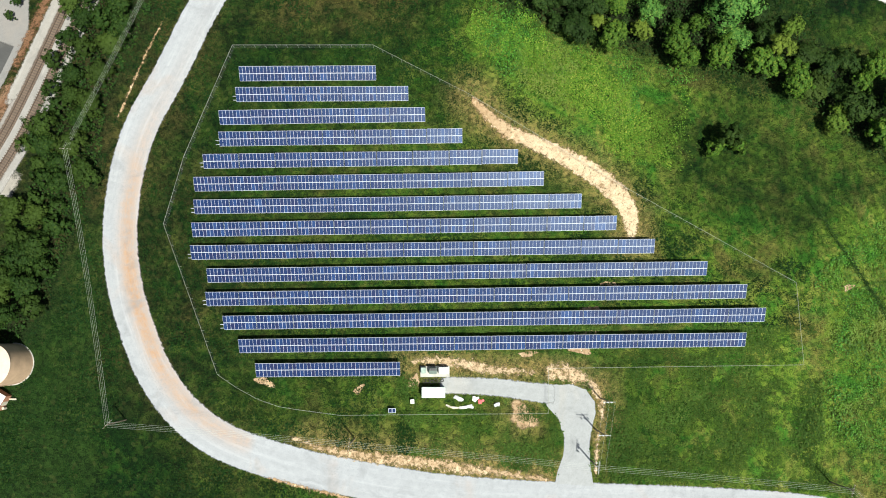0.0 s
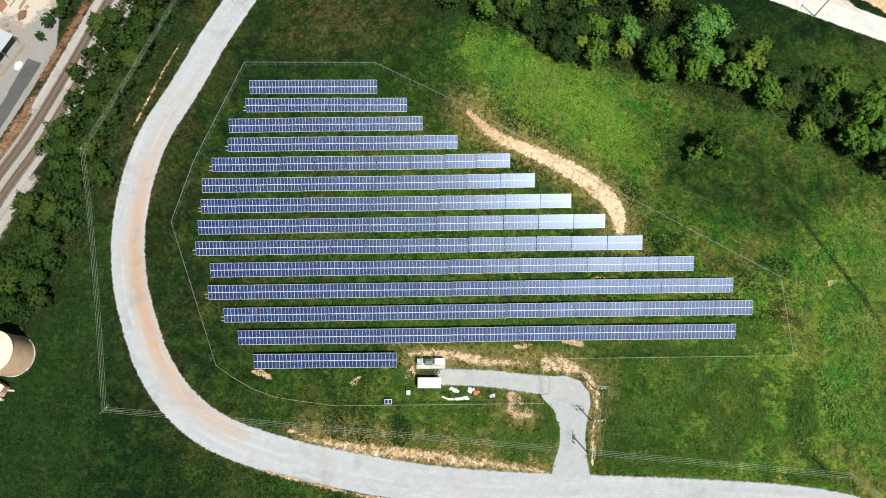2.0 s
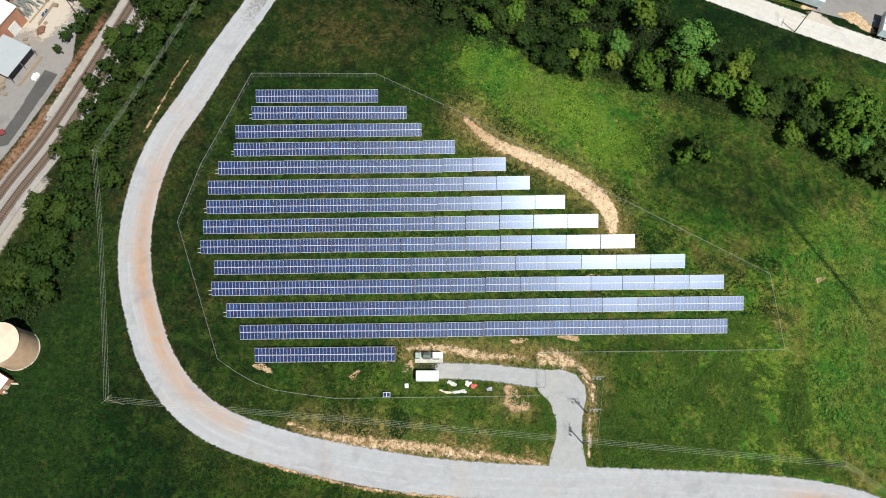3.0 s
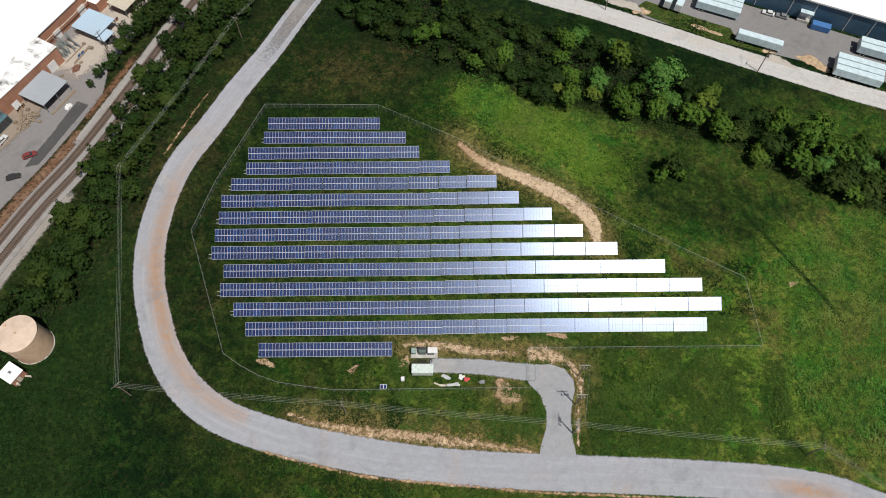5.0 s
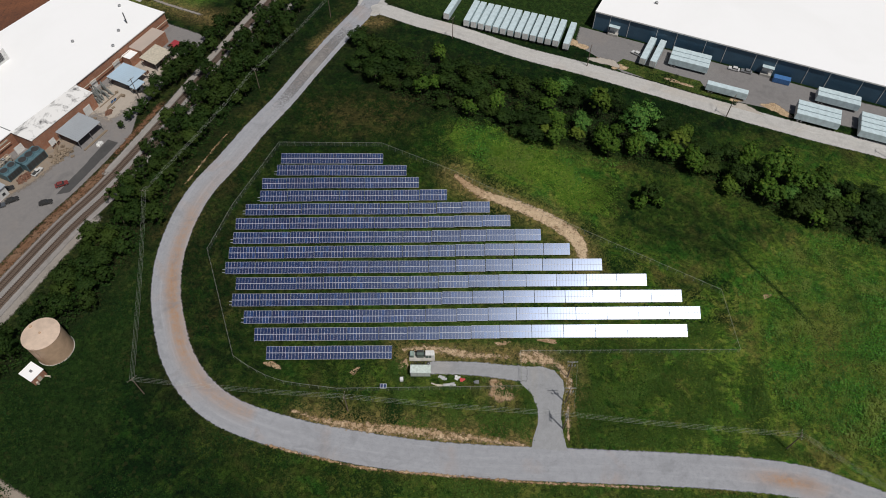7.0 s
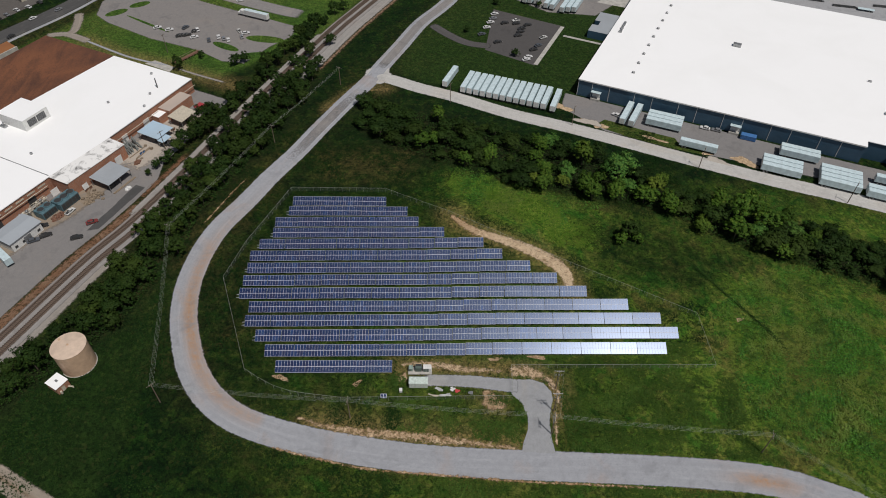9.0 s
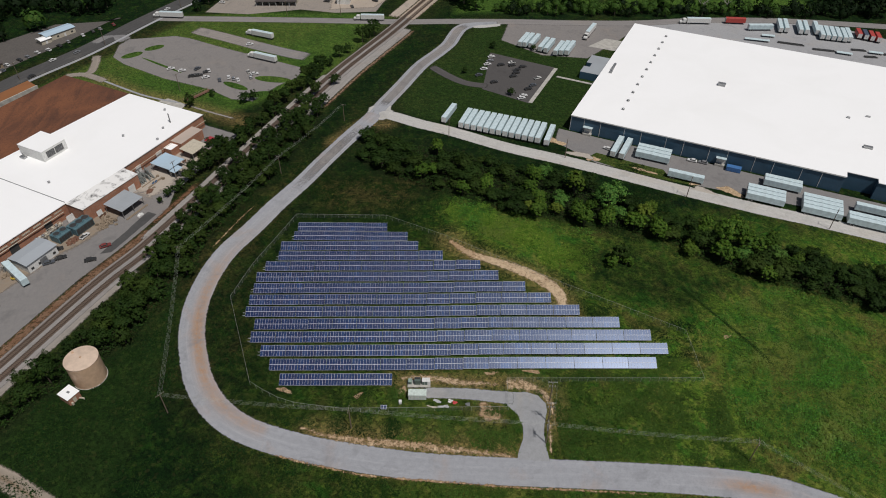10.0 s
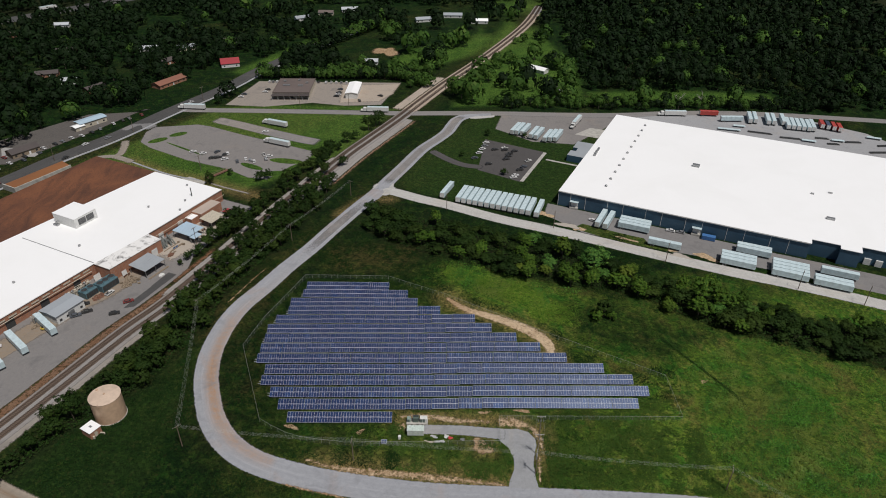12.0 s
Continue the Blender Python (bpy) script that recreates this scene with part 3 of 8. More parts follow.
def build_ground():
    gx, gy = grade(-4200, 4200, -260, 330, 4.0, 260), grade(-3500, 4600, -120, 420, 4.0, 260)
    X, Y = np.meshgrid(gx, gy)
    nx, ny = len(gx), len(gy)
    x, y = X.ravel(), Y.ravel()
    far = np.clip((np.hypot(x, y - 150) - 700) / 1500, 0, 1)
    z = far * far * 40 * (1 + 0.6 * np.sin(x / 420) * np.cos(y / 510))
    idx = np.arange(nx * ny).reshape(ny, nx)
    faces = np.stack([idx[:-1, :-1], idx[:-1, 1:], idx[1:, 1:], idx[1:, :-1]], -1).reshape(-1, 4)
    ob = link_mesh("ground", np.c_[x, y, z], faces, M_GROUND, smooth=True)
    meadow = smooth_poly(x, y, MEADOW, 24)
    site = smooth_poly(x, y, FENCE, 6)
    lawn = smooth_poly(x, y, PLANT_W, 6)
    green = smooth_poly(x, y, [(-230, 180), (-165, 290), (-35, 287), (-60, 215), (-110, 165)], 6)
    lawn = np.maximum(lawn, 0.6 * (x < -90) * (y < 30))
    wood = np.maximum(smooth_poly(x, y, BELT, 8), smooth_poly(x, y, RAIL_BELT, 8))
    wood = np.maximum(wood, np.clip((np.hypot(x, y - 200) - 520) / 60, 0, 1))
    dry = np.clip(1 - near_line(x, y, LOOP_ROAD) / 16, 0, 1) * (0.35 + 0.6 * (x < -60) * (y > 35))
    dry = np.maximum(dry, np.clip(1 - near_line(x, y, WASH[:, :2]) / 9, 0, 1) * 0.7)
    dry = np.maximum(dry, np.clip(1 - near_line(x, y, RAIL_A) / 22, 0, 1) * 0.6)
    glade = np.zeros_like(x)
    for poly in GLADES:
        glade = np.maximum(glade, smooth_poly(x, y, poly, 8))
    wood = wood * (1 - glade)
    meadow = meadow * (1 - 0.9 * smooth_poly(x, y, CLOUD_SHADE, 22))
    # Sunlight on the south-eastern grass, painted as a ramp towards the meadow colour.
    sun_ramp = np.clip((x + 75) / 75, 0, 1) * np.clip((95 - y) / 40, 0, 1) * (y < 100) * (1 - 0.3 * smooth_poly(x, y, CLOUD_SHADE_SOUTH, 18)) * (1 - 0.85 * smooth_poly(x, y, CLOUD_SHADE, 22))
    set_float(ob, "meadow", np.clip(meadow + (0.55 + 0.4 * np.clip((x - 45) / 30, 0, 1)) * sun_ramp, 0, 1))
    shop_front = smooth_poly(x, y, [(-190, 296), (-160, 296), (-135, 303), (-60, 304), (-30, 296), (-28, 293.5), (-190, 294)], 3)
    set_float(ob, "mown", np.maximum(np.maximum(glade, green), shop_front))
    set_float(ob, "lawn", lawn)
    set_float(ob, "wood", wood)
    dry = np.maximum(dry, 0.55 * smooth_poly(x, y, [(-300, 60), (-262, 195), (-165, 300), (-60, 287), (-100, 240), (-190, 205), (-215, 150)], 14))
    dry = np.maximum(dry, 0.8 * smooth_poly(x, y, [(-54.6, 108.7), (-6.5, 108.9), (-8.5, 85.3), (-49.0, 85.2)], 10))
    set_float(ob, "dry", dry)
    straw = 0.9 * np.clip(1.25 - near_line(x, y, DRY_EDGE) / 6.5, 0, 1)
    straw = np.maximum(straw, 0.9 * np.clip(1.2 - near_line(x, y, np.array([(-10, -6.2), (24, -8.6), (34, -9), (41, -14), (41, -24)])) / 4.6, 0, 1))
    straw = np.maximum(straw, 0.8 * np.clip(1.2 - near_line(x, y, WASH[:, :2]) / 7.5, 0, 1))
    straw = np.maximum(straw, 0.8 * np.clip(1 - np.hypot(x - 20.5, y + 20) / 7.5, 0, 1))
    straw = np.maximum(straw, 0.75 * np.clip(1.2 - near_line(x, y, np.array([(-190, 202), (-162, 185.6), (-138, 177), (-115, 165.5), (-100, 158)])) / 7, 0, 1))
    straw = np.maximum(straw, 0.8 * np.clip(1.2 - near_line(x, y, np.array([(-50, 140), (-38, 157), (-24, 157)])) / 5, 0, 1))
    set_float(ob, "straw", straw)
    return tagged(ob, "green grass and weed ground with dry yellow patches", "ground", kind="structure")


def ribbon(name, line, width, mat, z, label, category, rows=6, clay=None, crown=0.06, kind="structure", soft=1.6, core=1.0, fade=0.5):
    """A strip along a line with a worn rim; width may be a number or a column of numbers."""
    line = np.asarray(line)
    w = np.broadcast_to(np.asarray(width, float), (len(line),))
    d = np.gradient(line[:, :2], axis=0)
    d /= np.linalg.norm(d, axis=1)[:, None]
    side = np.c_[d[:, 1], -d[:, 0]]
    u = np.linspace(-1, 1, rows * 2 + 1)
    verts, edge, cl, ac, al = [], [], [], [], []
    run = np.r_[0, np.cumsum(np.hypot(*np.diff(line[:, :2], axis=0).T))]
    for i in range(len(line)):
        for k in u:
            p = line[i, :2] + side[i] * k * (w[i] / 2 + 0.8)
            verts.append((p[0], p[1], z + crown * (1 - k * k)))
            end = min(1.0, min(i, len(line) - 1 - i) * fade + 0.6 * fade)
            edge.append(min((1 - abs(k)) * (w[i] / 2 + 0.8) / min(soft, w[i] / 2 + 0.8), 1.0) * end * core)
            cl.append(clay(p[0], p[1], k) if clay else 0.0)
            ac.append(k * (w[i] / 2 + 0.8))
            al.append(run[i])
    n = len(u)
    faces = [(i * n + j, i * n + j + 1, (i + 1) * n + j + 1, (i + 1) * n + j) for i in range(len(line) - 1) for j in range(n - 1)]
    ob = link_mesh(name, verts, faces, mat, smooth=True)
    set_float(ob, "edge", edge)
    set_float(ob, "clay", cl)
    set_float(ob, "across", ac)
    set_float(ob, "along", al)
    return tagged(ob, label, category, kind=kind)


def patch(name, outline, mat, z, label, category, rim=1.2, clay=0.0, kind="structure", core=1.0):
    """A flat area with a worn rim inside its outline."""
    o = np.array(outline, float)
    dense = []
    for a, b in zip(o, np.roll(o, -1, 0)):
        n = max(1, int(np.hypot(*(b - a)) / 4))
        dense += [a + (b - a) * t / n for t in range(n)]
    o = np.array(dense)
    c = o.mean(0)
    n = len(o)
    nxt = np.roll(o, -1, 0)
    turn = (o[:, 0] - c[0]) * (nxt[:, 1] - c[1]) - (o[:, 1] - c[1]) * (nxt[:, 0] - c[0])
    rims = [(i, (i + 1) % n, n + (i + 1) % n, n + i) for i in range(n)]
    if turn.min() * turn.max() > 0:
        scale = np.maximum(1 - rim / np.maximum(np.hypot(*(o - c).T), rim * 1.01), 0)
        i2 = c + (o - c) * scale[:, None]
        verts = [(*p, z) for p in o] + [(*p, z) for p in i2] + [(*c, z)]
        faces = rims + [(n + i, n + (i + 1) % n, 2 * n) for i in range(n)]
    else:
        d = nxt - np.roll(o, 1, 0)
        d /= np.linalg.norm(d, axis=1)[:, None]
        i2 = o + np.c_[-d[:, 1], d[:, 0]] * min(rim, 2.0) * np.sign(turn.sum())
        verts = [(*p, z) for p in o] + [(*p, z) for p in i2]
        faces = rims + [tuple(range(n, 2 * n))]
    ob = link_mesh(name, verts, faces, mat)
    set_float(ob, "edge", [0.0] * n + [core] * (len(verts) - n))
    set_float(ob, "clay", [clay] * len(verts))
    return tagged(ob, label, category, kind=kind)


def blob(name, x, y, rx, ry, turn, mat, z, label, seed, clay=0.5):
    r = random.Random(seed)
    ph = [r.uniform(0, 6.28) for _ in range(4)]
    out = []
    for i in range(36):
        a = i / 36 * math.tau
        k = 1 + 0.2 * math.sin(2 * a + ph[0]) + 0.14 * math.sin(3 * a + ph[1]) + 0.1 * math.sin(5 * a + ph[2])
        p = Vector((rx * k * math.cos(a), ry * k * math.sin(a), 0))
        p.rotate(Euler((0, 0, radians(turn))))
        out.append((x + p.x, y + p.y))
    return patch(name, out, mat, z, label, "bare soil", rim=min(rx, ry) * 0.6, clay=clay, core=1.5)


build_ground()


def loop_clay(x, y, k):
    bend = math.exp(-((y - 10) / 45) ** 2) * (x < -50)
    return 0.95 * bend * math.exp(-((k - 0.4) / 0.46) ** 2) + 0.9 * math.exp(-((x - 96) / 8) ** 2 - ((k + 0.1) / 0.4) ** 2) * (y < 0)


ribbon("road_loop", LOOP_ROAD, 8.9, M_GRAVEL, 0.03, "pale gravel service road with a clay-stained inner bend", "road", 8, loop_clay)
for lo, hi in ((88, 166), (174, 287)):
    run = LOOP_ROAD[[i for i, p in enumerate(LOOP_ROAD) if lo < p[1] < hi and p[0] < 24]]
    ribbon("road_old", run, 5.6, M_OLDROAD, 0.046, "older grey asphalt strip with pale worn edges", "road", 5, soft=1.6, fade=0.05 if lo < 100 else 0.2)
blob("crossing_gravel", 33, 287.5, 15, 5.5, 5, M_GRAVEL_PALE, 0.058, "pale gravel spread at the road crossing", 78, 0.0)
blob("apron_dust", 124.5, 100, 7, 3.2, -25, M_PALESAND, 0.066, "pale dust where the apron meets the gravel road", 81, 0.1)
blob("apron_dust", 72, 130, 6, 3, -25, M_PALESAND, 0.068, "pale dust where the apron meets the gravel road", 82, 0.1)
blob("road_junction", -28.5, 170, 9, 7, 60, M_GRAVEL_PALE, 0.06, "pale gravel spread over the road junction", 77, 0.0)
ribbon("road_upper", UPPER_ROAD, 8.0, M_GRAVEL_PALE, 0.025, "pale gravel road beside the woodland strip", "road")
ribbon("road_main", MAIN_ROAD, 12.5, M_MAINROAD, 0.02, "worn grey asphalt main road", "road", 4)
ribbon("road_cross", CROSS_ROAD, 8.5, M_OLDROAD, 0.03, "worn grey asphalt cross road over the railway", "road", 4)
ribbon("highway", HIGHWAY, 26, M_MAINROAD, 0.03, "wide grey highway beyond the woodland", "road", 4)
ribbon("sidewalk", offset_line(MAIN_ROAD, 8.0)[:120], 2.2, M_YARD, 0.05, "pale concrete sidewalk along the main road", "sidewalk", 2)
ribbon("field_track", spline([(-165, -26), (-150, -31.5), (-135.8, -39.2), (-121.4, -45.2), (-113, -49.5), (-103.4, -54.3), (-90, -61), (-60, -78), (-20, -98), (60, -132), (180, -170), (320, -200)], 2), 5.4, M_DIRT, 0.02, "pale dirt track across the grass", "track", 4, lambda x, y, k: 0.9 * math.exp(-(k / 0.2) ** 2))
ribbon("driveway", DRIVE, DRIVE[:, 2], M_DRIVE, 0.05, "crushed stone driveway to the inverter pad", "driveway", 5)
patch("driveway_pad", DRIVE_PAD, M_DRIVE, 0.056, "crushed stone turning area joining the road", "driveway", 1.0)
ribbon("eroded_strip", WASH, WASH[:, 2], M_SOIL, 0.02, "eroded strip of pale bare clay", "bare soil", 5, lambda x, y, k: (1.3 * (1 - abs(k) ** 2) + 0.05) * min(1.0, max(0.2, (x - 4) / 24)), soft=2.6, core=1.4)
VERGE = spline([(-40, -25.4, 1.6), (-30.5, -28.6, 3.2), (-24, -29.8, 4.4), (-16, -30.8, 5.0), (-6.6, -31.6, 4.8), (2, -32.8, 4.6), (10.5, -33.8, 4.2), (19.7, -35.0, 3.4), (28, -36.2, 2.4)], 1.0)
ribbon("road_verge", VERGE, VERGE[:, 2], M_SOIL, 0.034, "ragged bare clay verge along the gravel road", "bare soil", 4, lambda x, y, k: 0.55 + 0.45 * max(0, k), soft=2.6)
WORN = spline([(-77.9, 88.3, 0.4), (-81.7, 79.6, 0.9), (-84.5, 72.0, 1.2), (-87.1, 64.8, 0.9), (-89.6, 58.2, 0.4)], 1.0)
ribbon("worn_line", WORN, WORN[:, 2], M_SOIL, 0.016, "broken line of dry tan soil beside the gravel road", "bare soil", 3, lambda x, y, k: 0.3, soft=2.6)
SOUTH_RIM = spline([(-46, -35.4, 0.8), (-30, -39.4, 1.1), (-15.4, -42.4, 1.2), (-1.4, -43.7, 1.1), (12.4, -44.8, 1.2), (26.2, -46, 1.2), (46.7, -46.8, 1.0), (66, -47.8, 0.8)], 1.0)
ribbon("road_rim", SOUTH_RIM, SOUTH_RIM[:, 2], M_SOIL, 0.016, "thin broken line of orange clay beside the gravel road", "bare soil", 3, lambda x, y, k: 0.2, soft=2.6)
for i, line in enumerate(([(26, -9.4, 4.0), (30, -9.0, 6.0), (34.6, -10.2, 5.4), (38.8, -13.0, 4.2), (40.8, -17, 3.2), (41.0, -22, 2.0)], [(-9, -6.4, 2.0), (-1, -6.2, 3.6), (6, -7.2, 4.4), (13, -8.4, 3.8), (20, -9.0, 3.0), (25, -9.2, 2.0)], [(39.7, -23.5, 1.4), (39.4, -28, 2.2), (39, -33, 1.6), (39, -36, 1.2)])):
    sp = spline(line, 0.8)
    ribbon("bare_verge", sp, sp[:, 2], M_SOIL, 0.02 + 0.002 * i, "ragged strip of orange clay beside the driveway", "bare soil", 4, lambda x, y, k: 0.75, soft=2.2)
for i, (x, y, rx, ry, a) in enumerate([(20.5, -20.2, 4.3, 4.0, 0), (-46.5, -11.6, 2.8, 1.2, -10), (44, 13.8, 2.6, 0.8, 0), (39, 7.3, 2.4, 0.8, 0), (38, 1.2, 3.0, 0.7, 0), (-22, -13.5, 1.8, 1.1, 20), (107, 13, 1.5, 1.2, 30), (36, -3.6, 3, 0.9, 0), (-7.5, -11.5, 1.6, 2.4, 0), (90.5, -41, 3.0, 1.2, 0), (126, 96, 5, 2.4, -25), (170, 80.5, 4, 1.6, -25), (72, 132, 5, 3, -25), (22, -4.4, 2.5, 0.8, 0), (1, 43, 1.5, 0.5, 0)]):
    blob("bare_patch", x, y, rx, ry, a, M_SOIL_PATCH, 0.012 + 0.001 * i, "bare patch of orange clay", 10 + i)

# railway
ribbon("rail_bed", offset_line(RAIL_A, 2.6), 10.4, M_BALLAST, 0.10, "grey stone ballast bed under the railway", "ballast", 6, lambda x, y, k: 0.3 * (k < -0.3), 0.18)


def rail_run(y0, y1):
    return [i for i, p in enumerate(RAIL_A) if y0 <= p[1] <= y1]


ribbon("red_embankment", offset_line(RAIL_A, -4.4)[rail_run(-80, 70)], 5.4, M_REDSOIL, 0.06, "rough red clay bank beside the railway", "bare soil", 5, lambda x, y, k: 0.15 + 0.4 * math.sin(y * 0.4) ** 2, soft=2.4)
ribbon("red_bank_end", offset_line(RAIL_A, -6.0)[rail_run(68, 104)], 3.2, M_REDSOIL, 0.064, "rough red clay bank beside the railway", "bare soil", 4, lambda x, y, k: 0.1, soft=2.0)
ribbon("ballast_shoulder", offset_line(RAIL_A, -3.0)[rail_run(60, 215)], 2.6, M_BALLAST_PALE, 0.14, "pale stone shoulder beside the railway", "ballast", 3, lambda x, y, k: 0.1)
ribbon("rail_path", offset_line(RAIL_A, 8.6)[rail_run(-70, 49)], 3.6, M_SAND, 0.05, "pale stone track along the railway", "track", 3)


def build_track(line, name):
    th = thing(name, Matrix(), "railway track of steel rails on dark timber sleepers", "railway track")
    for off in (-0.76, 0.76):
        a, b = offset_line(line, off - 0.06), offset_line(line, off + 0.06)
        v = [(*p, z) for i in range(len(line)) for p, z in ((a[i], 0.38), (a[i], 0.52), (b[i], 0.52), (b[i], 0.38))]
        f = [(4 * i + j, 4 * i + j + 1, 4 * i + j + 5, 4 * i + j + 4) for i in range(len(line) - 1) for j in range(3)]
        link_mesh("rail", v, f, M_RAIL, th)
    bm_v, bm_f = [], []
    d = np.r_[0, np.cumsum(np.hypot(*np.diff(line[:, :2], axis=0).T))]
    for s in np.arange(0, d[-1], 0.75):
        x, y = np.interp(s, d, line[:, 0]), np.interp(s, d, line[:, 1])
        x2, y2 = np.interp(s + 0.5, d, line[:, 0]), np.interp(s + 0.5, d, line[:, 1])
        t = Vector((x2 - x, y2 - y, 0)).normalized() if (x2, y2) != (x, y) else Vector((0.4, 0.9, 0))
        n = Vector((t.y, -t.x, 0))
        o = len(bm_v)
        for zz in (0.2, 0.38):
            for su, sv in ((-1, -1), (1, -1), (1, 1), (-1, 1)):
                p = Vector((x, y, zz)) + n * 1.3 * su + t * 0.14 * sv
                bm_v.append(p)
        bm_f += [(o + 4, o + 5, o + 6, o + 7)] + [(o + i, o + (i + 1) % 4, o + 4 + (i + 1) % 4, o + 4 + i) for i in range(4)]
    tagged(link_mesh("sleeper_run", bm_v, bm_f, M_TIE, th), "dark creosoted timber sleepers", kind="stuff")


for line in (RAIL_A, RAIL_B):
    ribbon("track_bed", line, 2.6, M_BALLAST_DARK, 0.262, "brown oil-stained ballast between the rails", "ballast", 3, lambda x, y, k: 0.5, 0.02, soft=1.2)
build_track(RAIL_A, "railway_track")
build_track(RAIL_B, "railway_track")

# paved and bare areas
def yard_edge(q):
    """Where the red bank meets the yard, q metres along the factory's front."""
    bank = offset_line(RAIL_A, -6.6)
    rel = bank - np.array(FACTORY)
    along, out = rel @ np.array(FA[:2]), -(rel @ np.array(FB[:2]))
    order = np.argsort(along)
    return fac(q, -float(np.interp(q, along[order], out[order])))


patch("factory_yard", [fac(-2, 4), fac(-2, -20), fac(24, -23), fac(50, -26)] + [yard_edge(q) for q in (60, 75, 90, 110, 130, 150, 180, 220)] + [fac(220, 6), fac(110, 6)], M_ASPHALT_PALE, 0.03, "worn grey asphalt factory yard", "yard", 1.5, 0.2)
patch("sandy_yard", [fac(10, -1), fac(12, -20), fac(50, -24), fac(62, -20), fac(62, -1)], M_PALESAND, 0.045, "pale sandy yard beside the factory", "yard", 8, 0.3)
patch("yard_soil", [fac(62, -8), fac(62, -17), fac(90, -19), fac(130, -13), fac(150, -12), fac(150, 0), fac(90, 0)], M_SAND, 0.05, "sandy soil by the loading docks", "yard", 8, 0.9)
patch("truck_lot", LOT_TRUCK, M_ASPHALT_PALE, 0.025, "pale worn asphalt parking lot with grass islands", "parking lot", 2, 0.3)
patch("parking_lot", [(33, 244), (71, 224), (51.5, 180), (26, 196)], M_ASPHALT, 0.03, "dark asphalt car park", "parking lot", 0.8)
ribbon("parking_link", spline([(-3, 224), (8, 211), (18, 203), (30, 200)], 2), 5.5, M_ASPHALT, 0.028, "dark asphalt lane to the car park", "lane", 3)
patch("dock_apron", [wh(-6, -1), wh(230, -1), wh(230, -16), wh(150, -18), wh(95, -20), wh(60, -23), wh(20, -24), wh(-4, -14)], M_ASPHALT_PALE, 0.03, "grey asphalt dock apron", "yard", 1.5, 0.12)
patch("north_apron", [(46, 288), (40, 262), (64, 240), (92, 236), (116, 262), (140, 292), (110, 289)], M_ASPHALT_PALE, 0.024, "grey trailer park apron", "yard", 2, 0.3)
patch("rear_apron", [(128, 273), (140, 292), (200, 296), (262, 292), (300, 262), (330, 200), (290, 208)], M_YARD, 0.022, "pale concrete rear yard", "yard", 2, 0.08)
patch("shop_lot", [(-160, 302), (-148, 358), (-30, 358), (-42, 306), (-70, 303), (-95, 308), (-130, 299)], M_OLDROAD, 0.022, "worn grey shop forecourt", "parking lot", 2, 0.9)
patch("store_lot", [(-262, 195), (-235, 245), (-215, 290), (-212, 292), (-222, 286), (-252, 280), (-290, 230), (-290, 190)], M_ASPHALT, 0.02, "grey roadside parking lot", "parking lot", 2, 0.5)
patch("house_forecourt", [(-272.9, 204.5), (-251.6, 206.8), (-250.5, 214.3), (-266.6, 219.1), (-279.7, 220.7), (-281.0, 218.6)], M_YARD, 0.032, "pale concrete forecourt beside the dark house", "yard", 2, 0.4)
ribbon("lot_lane", spline([(-158, 273), (-137, 263), (-112, 250), (-90, 239.5), (-78, 235)], 3), 10.5, M_OLDROAD, 0.028, "pale worn gravel lane beside the parking lot", "lane", 3, lambda x, y, k: 0.5 * (x < -120))
ribbon("lot_exit", spline([(-196, 256), (-207, 262), (-214, 250)], 2), 9, M_ASPHALT_PALE, 0.024, "asphalt apron between lot and main road", "lane", 3)
ribbon("dirt_track", spline([(-206.3, 234, 3), (-203.4, 226, 4), (-201.5, 218, 5), (-201, 212, 8), (-203, 208, 15)], 1.5), 4.6, M_SAND, 0.022, "pale dirt track behind the factory", "track", 3, lambda x, y, k: 0.4)
ribbon("dirt_turnout", spline([(-214, 207), (-204, 209), (-195, 205), (-188, 201)], 1.5), 4.6, M_SAND, 0.026, "pale dirt turnout behind the factory", "track", 3, lambda x, y, k: 0.3)
ribbon("drain_channel", spline([(-190, 202), (-174, 192.4), (-162, 185.6), (-150, 180.6), (-138, 177)], 2), 0.9, M_YARD, 0.03, "pale concrete drain channel behind the factory", "drain", 2)
ribbon("drain_outfall", spline([(-132, 174), (-124.6, 170), (-115, 165.5), (-104.6, 161)], 2), 0.8, M_SAND, 0.032, "sandy drain channel beside the factory", "drain", 2)
patch("loading_pad", [(-150.5, 178.6), (-146.2, 181.8), (-134.0, 175.2), (-135.4, 170.6)], M_CONCRETE, 0.07, "pale concrete pad behind the factory", "concrete pad", 0.5)
patch("garage_yard", [(-76, 308), (-80, 352), (-30, 356), (-34, 330), (-44, 312)], M_PALESAND, 0.03, "pale sandy yard round the white garage", "yard", 4, 0.5)
ribbon("rail_side_track", offset_line(RAIL_A, -7.5)[rail_run(294, 372)], 7.0, M_PALESAND, 0.06, "pale dirt track beside the railway", "track", 3, lambda x, y, k: 0.5)
ribbon("rail_dirt", offset_line(RAIL_A, 2.6)[rail_run(294, 600)], 11.5, M_PALESAND, 0.118, "pale sandy dirt spread over the rail bed", "track", 6, lambda x, y, k: 0.7, 0.18)
ribbon("rail_shoulder", offset_line(RAIL_A, 10.0)[rail_run(166, 284)], 7.5, M_BALLAST_PALE, 0.07, "wide pale ballast shoulder beside the railway", "ballast", 4, lambda x, y, k: 0.0, soft=2.2)
